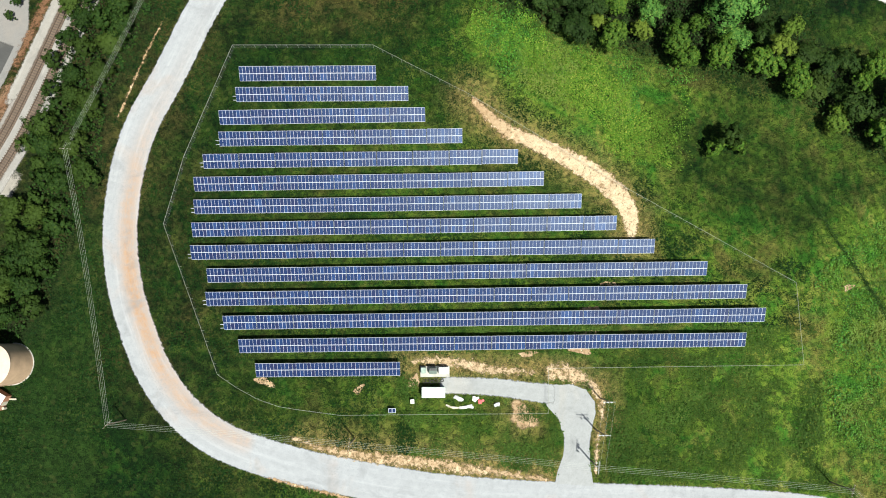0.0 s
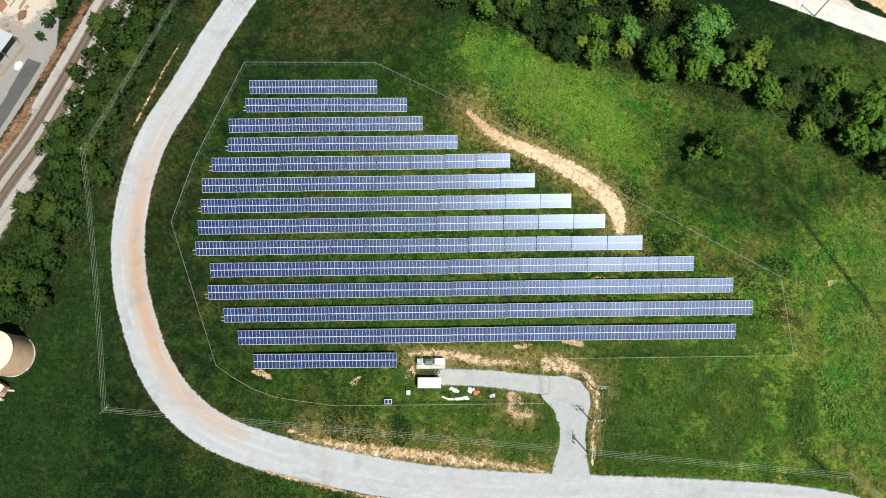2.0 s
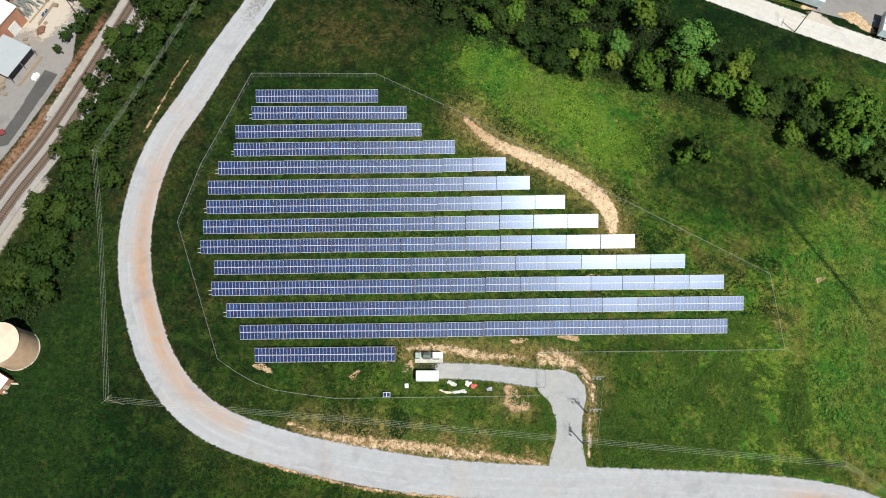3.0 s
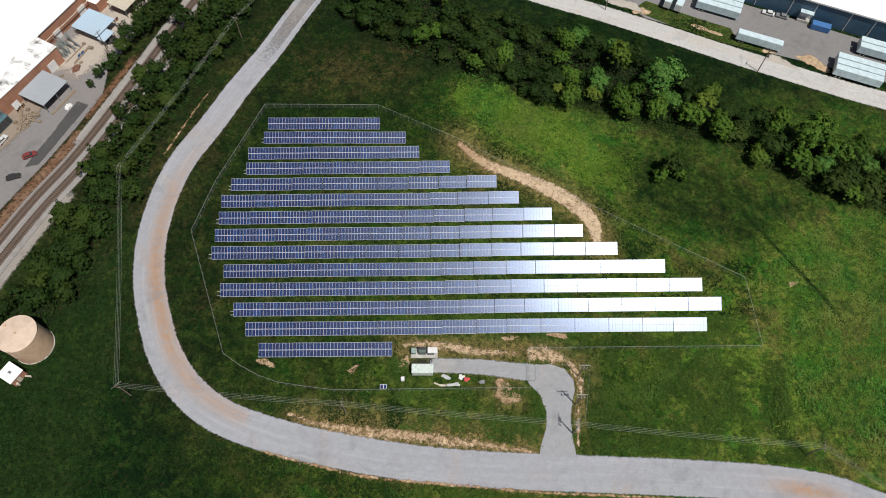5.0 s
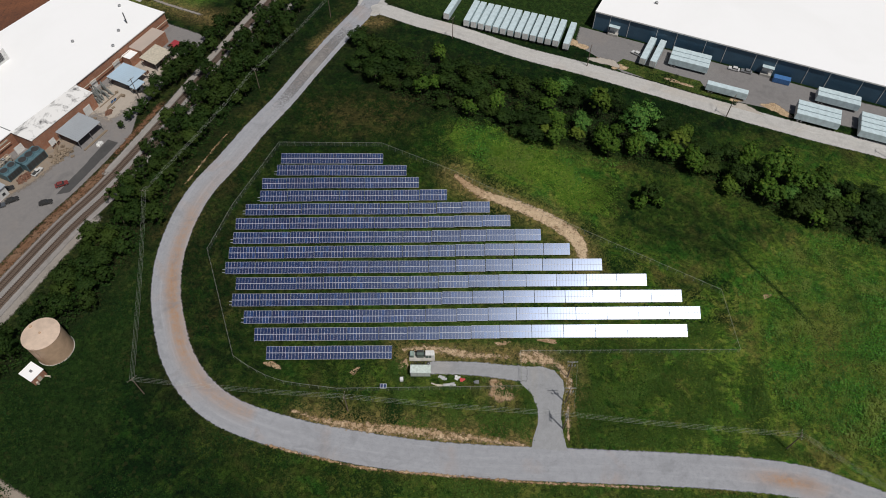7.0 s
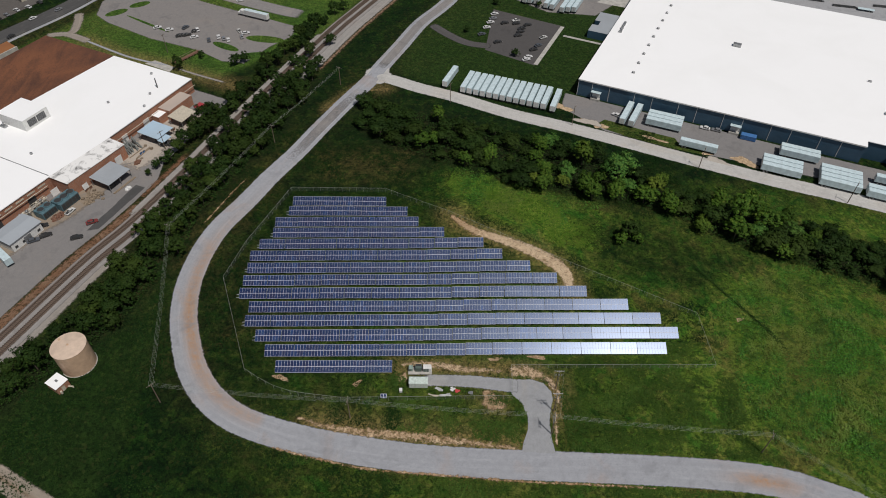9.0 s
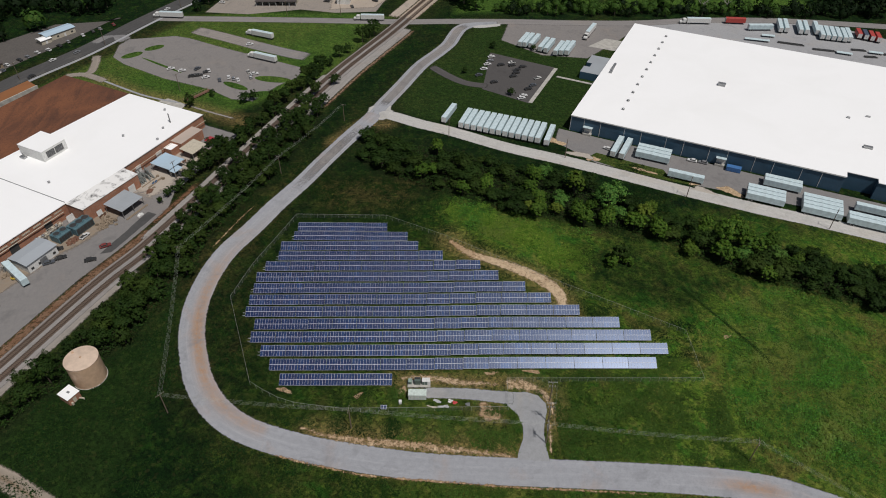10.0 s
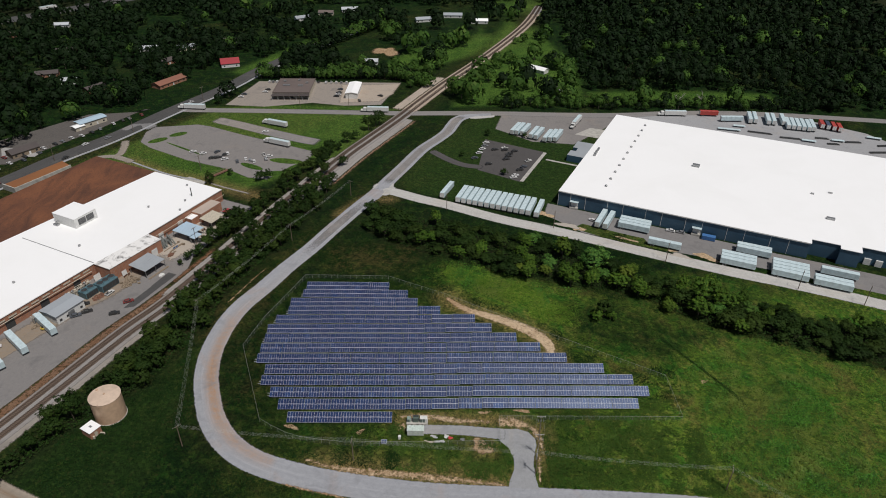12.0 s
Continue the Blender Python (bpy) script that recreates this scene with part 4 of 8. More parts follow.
ribbon("rail_clay", offset_line(RAIL_A, 15.0)[rail_run(176, 284)], 2.2, M_REDSOIL, 0.05, "red clay bank beside the railway", "bare soil", 3, lambda x, y, k: 0.9)
patch("fresh_asphalt", [(-133.2, 53.1), (-131.7, 57.7), (-127.4, 70), (-122.9, 82.0), (-118.4, 80.2), (-122.6, 68.6), (-128.8, 54.2)], M_MAINROAD, 0.05, "strip of darker asphalt in the yard", "yard", 1.6)
ob = patch("dock_grass", [(75.3, 128), (80, 132), (88, 128), (94.3, 124.8), (102, 121), (109.5, 117.8), (110.6, 112.5), (117, 110), (123.3, 107.2), (120.7, 105), (106.8, 109.9), (86.9, 119.4), (76.8, 125.5)], M_GROUND, 0.05, "ragged grass strip beside the dock apron", "grass strip", 1)
set_float(ob, "dry", [0.6] * len(ob.data.vertices))
set_float(ob, "mown", [0.6] * len(ob.data.vertices))
for i, (x, y, rx, ry, a) in enumerate([(77.5, 126.5, 3.6, 3.0, 0), (136, 101, 6.5, 3.6, -25), (121, 106.5, 3, 1.6, -25), (61, 142, 6, 3, -25), (150, 96, 5, 1.8, -25), (100, 117, 6, 1.2, -24)]):
    blob("sandy_patch", x, y, rx, ry, a, M_SOIL, 0.056 + 0.002 * i, "patch of pale sandy soil on the dock apron", 60 + i, 0.8)
for x, y, rx, ry, a in [(-175, 245.5, 6, 3.2, 35), (-185, 235, 6.5, 3.4, 40), (-93.4, 205.4, 11, 3.6, -10), (-96.5, 187.5, 9, 3.6, 10), (-113, 197, 9, 2.6, -30), (-163, 222, 18, 0.9, -33)]:
    r2 = [(x + math.cos(radians(a)) * rx * math.cos(t) - math.sin(radians(a)) * ry * math.sin(t), y + math.sin(radians(a)) * rx * math.cos(t) + math.cos(radians(a)) * ry * math.sin(t)) for t in np.linspace(0, math.tau, 24, endpoint=False)]
    ob = patch("grass_island", r2, M_GROUND, 0.06, "mown grass island in the parking lot", "grass island", 0.6)
    set_float(ob, "mown", [1.0] * len(ob.data.vertices))
patch("concrete_pad", [(95, 254), (108, 266), (126, 259), (114, 246)], M_CONCRETE, 0.05, "pale concrete pad beside the warehouse", "concrete pad")
bm = bmesh.new()
box(bm, -23, 23, -1.1, 1.1, 0, 0.14, 0.03)
tagged(part("kerb_walk", bm, M_CONCRETE), "pale concrete walk at the car park edge", "path", kind="structure").matrix_basis = pose(61.5, 202, 0, 0, 0, 65.5)
bm = bmesh.new()
box(bm, -13, 13, -0.9, 0.9, 0, 0.1, 0.03)
tagged(part("footpath", bm, M_CONCRETE), "pale concrete footpath to the office", "path", kind="structure").matrix_basis = pose(82, 207, 0, 0, 0, -25)


# ---- solar field ----
PITCH, MOD_W, MOD_H, TILT_P = 0.955, 0.93, 1.94, 25.0
SOLAR_ROWS = [  # left x, left y, right x, right y of the upper edge, rails that stick out
    (-55.9, 73.3, -18.4, 73.6, 0), (-56.6, 67.4, -9.5, 67.7, 1), (-60.9, 60.9, -4.9, 61.7, 0), (-60.7, 54.9, 5.2, 55.7, 1),
    (-64.7, 48.7, 20.1, 49.8, 1), (-66.9, 42.4, 26.9, 43.7, 0), (-66.6, 36.2, 36.8, 37.6, 1), (-66.8, 30.0, 45.9, 31.7, 0),
    (-66.8, 23.9, 55.7, 25.5, 1), (-62.2, 17.8, 69.2, 19.6, 0), (-62.2, 11.6, 79.2, 13.6, 1), (-57.4, 5.4, 83.7, 7.5, 1),
    (-53.1, -0.6, 78.3, 1.1, 0), (-48.5, -6.8, -11.1, -6.4, 0)]


def module_mesh():
    """A framed module in portrait, lower edge at y = 0, laid flat."""
    bm = bmesh.new()
    box(bm, -MOD_W / 2, MOD_W / 2, 0, MOD_H, -0.04, 0.0, 0, 0)
    top = max(bm.faces, key=lambda f: f.calc_center_median().z)
    bmesh.ops.inset_region(bm, faces=[top], thickness=0.031, depth=-0.006)
    for v in top.verts:
        v.co.y += 0.035 if v.co.y < MOD_H / 2 else -0.035
    top.material_index = 1
    me = bpy.data.meshes.new("solar_module")
    bm.to_mesh(me)
    bm.free()
    me.materials.append(M_ALU)
    me.materials.append(M_CELLS)
    return me


MODULE = module_mesh()
RACK = {}


def rack_meshes(cols, stick):
    if (cols, stick) in RACK:
        return RACK[cols, stick]
    L = cols * PITCH
    out = {}
    for k, y in enumerate((0.45, 1.5, 3.3)):
        bm = bmesh.new()
        x0 = -L / 2 - (0.9 if stick and k < 2 else 0.03)
        box(bm, x0, L / 2 + 0.03, y - 0.04, y + 0.04, -0.14, -0.045)
        me = bpy.data.meshes.new("purlin")
        bm.to_mesh(me)
        bm.free()
        me.materials.append(M_ALU if stick else M_STEEL)
        out["purlin", k] = me
    if "post" not in RACK:
        bm = bmesh.new()
        box(bm, -0.06, 0.06, -0.08, 0.08, 0.0, 1.62)
        me = bpy.data.meshes.new("post")
        bm.to_mesh(me)
        bm.free()
        me.materials.append(M_STEEL)
        RACK["post"] = me
        bm = bmesh.new()
        box(bm, -0.04, 0.04, 0.2, 3.7, -0.24, -0.14)
        me = bpy.data.meshes.new("rafter")
        bm.to_mesh(me)
        bm.free()
        me.materials.append(M_STEEL)
        RACK["rafter"] = me
    RACK[cols, stick] = out
    return out


def solar_table(x, y, yaw, cols, tilt, stick):
    """One rack of two rows of modules, low edge to the south, its upper edge's middle above (x, y)."""
    depth = (2 * MOD_H + 0.03)
    run = depth * math.cos(radians(tilt))
    low = 0.9
    base = Matrix.Translation((x, y, 0)) @ Matrix.Rotation(yaw, 4, "Z") @ Matrix.Translation((0, -run, 0))
    label = "tilted rack of blue solar modules in white frames"
    th = thing("solar_table", base, label, "solar panel", "racks of the solar field")
    plane = Matrix.Translation((0, 0, low)) @ Matrix.Rotation(radians(tilt), 4, "X")
    for c in range(cols):
        for r in range(2):
            share("solar_module", MODULE, th, plane @ Matrix.Translation(((c - (cols - 1) / 2) * PITCH, r * (MOD_H + 0.03), 0)))
    for (nm, k), me in rack_meshes(cols, stick).items():
        share(nm, me, th, plane)
    for px in (-cols * PITCH * 0.3, cols * PITCH * 0.3):
        share("post", RACK["post"], th, Matrix.Translation((px, run * 0.5, 0)))
        share("rafter", RACK["rafter"], th, plane @ Matrix.Translation((px, 0, 0)))


solar_rng = random.Random(4)
for xl, yl, xr, yr, stick in SOLAR_ROWS:
    L = math.hypot(xr - xl, yr - yl)
    yaw = math.atan2(yr - yl, xr - xl)
    total = round((L - 0.15 * L / 10) / PITCH)
    n = max(1, round(total / 10))
    cols = [total // n + (1 if i < total % n else 0) for i in range(n)]
    solar_rng.shuffle(cols)
    gap = (L - total * PITCH) / max(1, n - 1)
    s = 0.0
    drift = 0.0
    for i, c in enumerate(cols):
        mid = s + c * PITCH / 2
        drift = 0.6 * drift + solar_rng.uniform(-0.5, 0.5)
        solar_table(xl + math.cos(yaw) * mid, yl + math.sin(yaw) * mid, yaw + radians(solar_rng.uniform(-0.15, 0.15)), c, TILT_P + drift, stick and i == 0)
        s += c * PITCH + gap


# ---- fence ----
def build_fence():
    th = thing("chain_link_fence", Matrix(), "galvanised chain-link fence round the solar field", "fence")
    bm = bmesh.new()
    tube(bm, (0, 0, 0), (0, 0, 2.1), 0.03, 0.03, 6)
    bmesh.ops.create_uvsphere(bm, u_segments=6, v_segments=3, radius=0.04, matrix=Matrix.Translation((0, 0, 2.1)))
    first = part("fence_post", bm, M_FENCE, th)
    me, used = first.data, False
    pts = FENCE + [FENCE[0]]
    for (xa, ya), (xb, yb) in zip(pts[:-1], pts[1:]):
        L = math.hypot(xb - xa, yb - ya)
        bm = bmesh.new()
        tube(bm, (xa, ya, 2.05), (xb, yb, 2.05), 0.035, None, 5)
        part("top_rail", bm, M_FENCE, th)
        link_mesh("chain_link_sheet", [(xa, ya, 0.04), (xb, yb, 0.04), (xb, yb, 2.04), (xa, ya, 2.04)], [(0, 1, 2, 3)], M_CHAIN, th)
        n = max(1, round(L / 3.0))
        for i in range(n):
            t = i / n
            p = Matrix.Translation((xa + (xb - xa) * t, ya + (yb - ya) * t, 0))
            if not used:
                first.matrix_basis, used = p, True
            else:
                share("fence_post", me, th, p)


build_fence()


# ---- power line ----
def sag_wire(parent, a, b, sag, r=0.012, seg=10):
    """One hanging wire as one skin of square rings."""
    a, b = Vector(a), Vector(b)
    side = Vector((b.y - a.y, a.x - b.x, 0)).normalized() * r
    verts, faces = [], []
    for i in range(seg + 1):
        t = i / seg
        p = a.lerp(b, t) - Vector((0, 0, sag * 4 * t * (1 - t)))
        verts += [p + side, p + Vector((0, 0, r)), p - side, p - Vector((0, 0, r))]
    for i in range(seg):
        faces += [(4 * i + j, 4 * i + (j + 1) % 4, 4 * i + 4 + (j + 1) % 4, 4 * i + 4 + j) for j in range(4)]
    link_mesh("wire", verts, faces, M_WIRE, parent)


def utility_pole(x, y, h, yaw, arms=1, gear=False, label="weathered wooden utility pole with a crossarm"):
    th = thing("utility_pole", pose(x, y, 0, 0, 0, yaw), label, "utility pole", "poles of the power line")
    bm = bmesh.new()
    tube(bm, (0, 0, -0.3), (0, 0, h), 0.19, 0.12, 10)
    part("pole", bm, M_POLE, th)
    for k in range(arms):
        z = h - 0.35 - 1.3 * k
        bm = bmesh.new()
        box(bm, -1.5, 1.5, -0.17, -0.07, z - 0.07, z + 0.07, 0.01)
        tube(bm, (-0.8, -0.12, z), (0, -0.12, z - 0.7), 0.03, None, 5)
        tube(bm, (0.8, -0.12, z), (0, -0.12, z - 0.7), 0.03, None, 5)
        arm = part("crossarm", bm, M_INSUL if gear else M_POLE, th, "pale crossarm with braces" if gear else "")
        for ix in (-1.35, -0.5, 0.5, 1.35):
            bm = bmesh.new()
            tube(bm, (ix, -0.12, z + 0.05), (ix, -0.12, z + 0.17), 0.07, 0.05, 6)
            tube(bm, (ix, -0.12, z + 0.17), (ix, -0.12, z + 0.3), 0.085, 0.04, 6)
            part("insulator", bm, M_INSUL, arm)
    if gear:
        for gx in (-0.85, 0.0, 0.85):
            bm = bmesh.new()
            tube(bm, (gx, -0.35, h - 2.5), (gx, -0.35, h - 1.7), 0.17, 0.17, 10)
            tube(bm, (gx, -0.35, h - 1.7), (gx, -0.35, h - 1.4), 0.06, 0.04, 6)
            part("cutout", bm, M_STEEL, th, "grey pole-mounted switch gear")
    return th


LINE_A = [(-47, 160, 9.5), (-71, 112, 9.5), (-97.2, 47.9, 9.5), (-81.9, -21.2, 9.5), (-22.8, -25.9, 9.8), (37.6, -31.2, 10), (98.3, -36.5, 10), (141, -69, 10), (186, -103, 10)]
TAP = [(37.6, -31.2, 10), (39.1, -23.5, 10), (40.5, -15.6, 10)]
wires_thing = thing("overhead_wires", Matrix(), "pale overhead power wires strung between poles", "power line")
for i, (x, y, h) in enumerate(LINE_A):
    a = LINE_A[max(0, i - 1)]
    b = LINE_A[min(len(LINE_A) - 1, i + 1)]
    yaw = math.degrees(math.atan2(b[1] - a[1], b[0] - a[0])) - 90
    utility_pole(x, y, h + 0.3, yaw, 1, i == 5)
for x, y, h in TAP[1:]:
    utility_pole(x, y, h + 0.3, 0, 1, True, "utility pole with switch gear beside the driveway")


def string(pts, offs, sag):
    for (xa, ya, za), (xb, yb, zb) in zip(pts[:-1], pts[1:]):
        d = Vector((xb - xa, yb - ya, 0)).normalized()
        n = Vector((d.y, -d.x, 0))
        for o in offs:
            sag_wire(wires_thing, Vector((xa, ya, za + 0.25)) + n * o, Vector((xb, yb, zb + 0.25)) + n * o, sag)


string(LINE_A, (-0.6, -0.2, 0.2, 0.6), 0.9)
string(TAP, (-1.35, 0.0, 1.35), 0.1)
for x, y in [(7.6, 145.3), (64, 127), (114.9, 96.6), (169.7, 74.4), (194.3, 63), (-142, 190), (-102, 297), (-66, 299), (-237.1, 201.8), (-206.8, 249.1), (-178.7, 311.7)]:
    utility_pole(x, y, 10.5, 62, 1, False, "dark wooden roadside utility pole")
utility_pole(-115.1, 100.4, 13.5, 62, 1, False, "tall dark wooden utility pole in the factory yard")


# ---- inverter pad ----
M_DARKGREEN = plain("dark_green_paint", (0.10, 0.15, 0.13), 0.5)
M_CABINET = plain("grey_green_paint", (0.3, 0.4, 0.35), 0.5)
def inverter_skid():
    th = thing("inverter_skid", pose(-2.1, -8.9, 0, 0, 0, 0.6), "dark green transformer and white inverter cabinet on a concrete plinth", "inverter")
    bm = bmesh.new()
    box(bm, -3.8, 3.8, -1.4, 1.4, 0, 0.35, 0.03)
    part("plinth", bm, M_CONCRETE, th)
    for x0, x1, h, y0 in ((-3.6, -2.3, 1.7, -0.4), (-1.5, 0.5, 2.3, -0.5), (1.0, 3.6, 2.15, -0.6)):
        bm = bmesh.new()
        box(bm, x0, x1, y0, 1.1, 0.354, h, 0.04)
        cab = part("cabinet", bm, (M_CABINET, M_DARKGREEN, M_WHITE)[0 if x0 < -3 else 1 if x0 < 0 else 2], th)
        for d in range(max(1, int((x1 - x0) / 0.9))):
            bm = bmesh.new()
            box(bm, x0 + 0.08 + d * 0.9, x0 + 0.08 + d * 0.9 + 0.8, y0 - 0.03, y0 - 0.004, 0.45, h - 0.15, 0.01)
            part("cabinet_door", bm, M_DARKGREEN, cab)
    for gx in (-1.1, -0.5, 0.1):
        bm = bmesh.new()
        box(bm, gx - 0.28, gx + 0.28, 0.3, 0.95, 2.3, 2.62, 0.03)
        part("roof_fan", bm, M_DARKMETAL, th, "dark rooftop fan housing")
    for k in range(9):
        bm = bmesh.new()
        tube(bm, (-3.2 + k * 0.75, 1.12, 1.9), (-3.2 + k * 0.75, 1.5, 1.2), 0.12, 0.12, 6)
        part("radiator_fin", bm, M_DARKMETAL, th)


def white_container():
    th = thing("equipment_container", pose(-2.45, -14.1, 0, 0, 0, 0), "white equipment container with double doors", "container")
    bm = bmesh.new()
    box(bm, -2.9, 2.9, -1.25, 1.25, 0.15, 2.55, 0.05)
    part("shell", bm, M_WHITE, th)
    for k in range(12):
        bm = bmesh.new()
        box(bm, -2.75 + k * 0.48, -2.55 + k * 0.48, -1.29, -1.254, 0.3, 2.4, 0.01)
        part("wall_rib", bm, plain_green, th, "pale green pressed steel rib")
    bm = bmesh.new()
    box(bm, -3.0, 3.0, -1.32, 1.32, 2.554, 2.64, 0.03)
    part("roof", bm, plain_green, th, "pale green container roof")
    for y in (-1.0, 1.0):
        bm = bmesh.new()
        box(bm, -2.9, 2.9, y - 0.1, y + 0.1, 0, 0.146)
        part("skid_rail", bm, M_DARKMETAL, th)


plain_green = plain("pale_green_paint", (0.66, 0.76, 0.7), 0.5)
inverter_skid()
white_container()
for k, (x, y, r) in enumerate([(-4.8, -11.4, 0.42), (-3.9, -11.3, 0.5), (-2.9, -11.6, 0.4), (-1.9, -11.2, 0.5), (-0.9, -11.5, 0.45), (-0.2, -11.2, 0.36)]):
    bm = bmesh.new()
    rings = []
    for i in range(16):
        a = i / 16 * math.tau
        c, out = Vector((x + r * math.cos(a), y + r * math.sin(a), 0.25 + 0.5 * (k % 2) * (1 + math.sin(a)) * 0.5)), Vector((math.cos(a), math.sin(a), 0))
        rings.append([bm.verts.new(c + 0.09 * (out * math.cos(b) + Vector((0, 0, math.sin(b))))) for b in np.arange(6) / 6 * math.tau])
    for i in range(16):
        for j in range(6):
            bm.faces.new((rings[i][j], rings[(i + 1) % 16][j], rings[(i + 1) % 16][(j + 1) % 6], rings[i][(j + 1) % 6]))
    tagged(part("cable_coil", bm, M_RUBBER), "coil of thick black cable on the ground", "cable", "cables of the inverter pad")


def weather_panel():
    th = thing("small_solar_panel", pose(-13.1, -18.8, 0), "small blue solar panel on a short post", "solar panel")
    bm = bmesh.new()
    tube(bm, (0, 0, 0), (0, 0, 1.0), 0.06, None, 8)
    part("post", bm, M_STEEL, th)
    bm = bmesh.new()
    box(bm, -0.95, 0.95, -0.65, 0.65, -0.03, 0.03, 0.01, 0, Matrix.Translation((0, 0, 1.1)) @ Matrix.Rotation(radians(25), 4, "X"))
    part("frame", bm, M_ALU, th)
    for sx in (-0.46, 0.46):
        bm = bmesh.new()
        box(bm, sx - 0.4, sx + 0.4, -0.55, 0.55, 0.034, 0.04, 0, 0, Matrix.Translation((0, 0, 1.1)) @ Matrix.Rotation(radians(25), 4, "X"))
        part("module", bm, M_CELLS, th)


weather_panel()
bm = bmesh.new()
box(bm, -0.45, 0.45, -0.5, 0.5, 0, 1.1, 0.05)
box(bm, -0.5, 0.5, -0.56, 0.56, 1.1, 1.18, 0.03)
o = tagged(part("utility_box", bm, M_WHITE), "small white utility box in the grass", "utility box")
o.matrix_basis = pose(-7.9, -16.5, 0, 0, 0, 4)


def heap(name, piece, x, y, w, d, h, mat, label, category, seed, n=5):
    """A loose heap of sheets, boards or bags, each piece a part."""
    r = random.Random(seed)
    th = thing(name, pose(x, y, 0, 0, 0, r.uniform(-15, 15)), label, category)
    for i in range(n):
        m = Matrix.Translation((r.uniform(-w, w) * 0.35, r.uniform(-d, d) * 0.35, h * (i + 0.6) / n)) @ Matrix.Rotation(r.uniform(-0.5, 0.5), 4, "Z") @ Matrix.Rotation(r.uniform(-0.12, 0.12), 4, "X")
        bm = bmesh.new()
        k = r.uniform(0.6, 1.0)
        box(bm, -w * 0.36 * k, w * 0.36 * k, -d * 0.3 * k, d * 0.3 * k, -h / n * 0.6, h / n * 0.5, 0.03, 0, m)
        part(piece, bm, mat, th)
    return th


M_SHEET = plain("dusty_white_sheet", (0.55, 0.56, 0.56), 0.6)
M_REDSTUFF = plain("red_plastic", (0.6, 0.06, 0.06), 0.5)
heap("sheet_stack", "sheet", 3.8, -16.0, 2.9, 1.4, 0.35, M_SHEET, "loose stack of white sheets on the grass", "sheets", 1)
heap("sheet_stack", "sheet", 6.1, -17.8, 2.8, 1.2, 0.3, M_SHEET, "loose stack of white sheets on the grass", "sheets", 2)
heap("plank_heap", "board", 3.0, -18.2, 3.4, 0.7, 0.2, M_BEIGE, "heap of weathered boards on the grass", "boards", 3)
heap("white_bag_heap", "bag", 8.4, -15.9, 1.5, 1.3, 0.5, M_WHITE, "heap of crumpled white bags", "bags", 4, 7)
heap("red_bag_heap", "wrap", 10.0, -16.6, 1.3, 1.1, 0.5, M_REDSTUFF, "crumpled red plastic wrap on the grass", "plastic wrap", 5, 6)
heap("grey_crate", "crate_board", 13.9, -17.4, 1.4, 1.4, 0.7, M_STEEL, "grey crate of leftovers on the grass", "crate", 6, 4)


# ---- tank ----
def storage_tank():
    th = thing("storage_tank", pose(-112.4, -7.0, 0), "tan painted steel storage tank with a shallow cone roof", "tank")
    R, H = 5.3, 9.6
    prof = []
    for k in range(4):
        prof += [(R + 0.006, H * k / 4 + 0.01), (R + 0.006, H * k / 4 + 0.06), (R, H * k / 4 + 0.08), (R, H * (k + 1) / 4)]
    verts = [(r * math.cos(i / 64 * math.tau), r * math.sin(i / 64 * math.tau), z) for r, z in prof for i in range(64)]
    faces = [(64 * j + i, 64 * j + (i + 1) % 64, 64 * j + 64 + (i + 1) % 64, 64 * j + 64 + i) for j in range(len(prof) - 1) for i in range(64)]
    link_mesh("shell", verts, faces, M_TANK, th)
    bm = bmesh.new()
    bmesh.ops.create_cone(bm, cap_ends=True, segments=64, radius1=R + 0.12, radius2=0.4, depth=0.5, matrix=Matrix.Translation((0, 0, H + 0.25)))
    part("cone_roof", bm, M_TANKTOP, th, "pale cone roof")
    bm = bmesh.new()
    tube(bm, (0, 0, H + 0.4), (0, 0, H + 0.8), 0.35, 0.3, 12)
    part("roof_vent", bm, M_TANK, th)
    bm = bmesh.new()
    tube(bm, (-3.6, 2.2, H + 0.2), (-3.6, 2.2, H + 0.5), 0.4, 0.4, 12)
    part("manhole", bm, M_TANK, th)
    bm = bmesh.new()
    for s in (-0.25, 0.25):
        tube(bm, (s, -R - 0.15, 0.2), (s, -R - 0.15, H + 0.9), 0.03, None, 5)
    for z in np.arange(0.4, H + 0.6, 0.4):
        tube(bm, (-0.25, -R - 0.15, z), (0.25, -R - 0.15, z), 0.02, None, 4)
    part("ladder", bm, M_TANK, th)
    bm = bmesh.new()
    bmesh.ops.create_cone(bm, cap_ends=True, segments=48, radius1=R + 0.2, radius2=R + 0.2, depth=0.2, matrix=Matrix.Translation((0, 0, 0.0)))
    part("ring_footing", bm, M_CONCRETE, th)


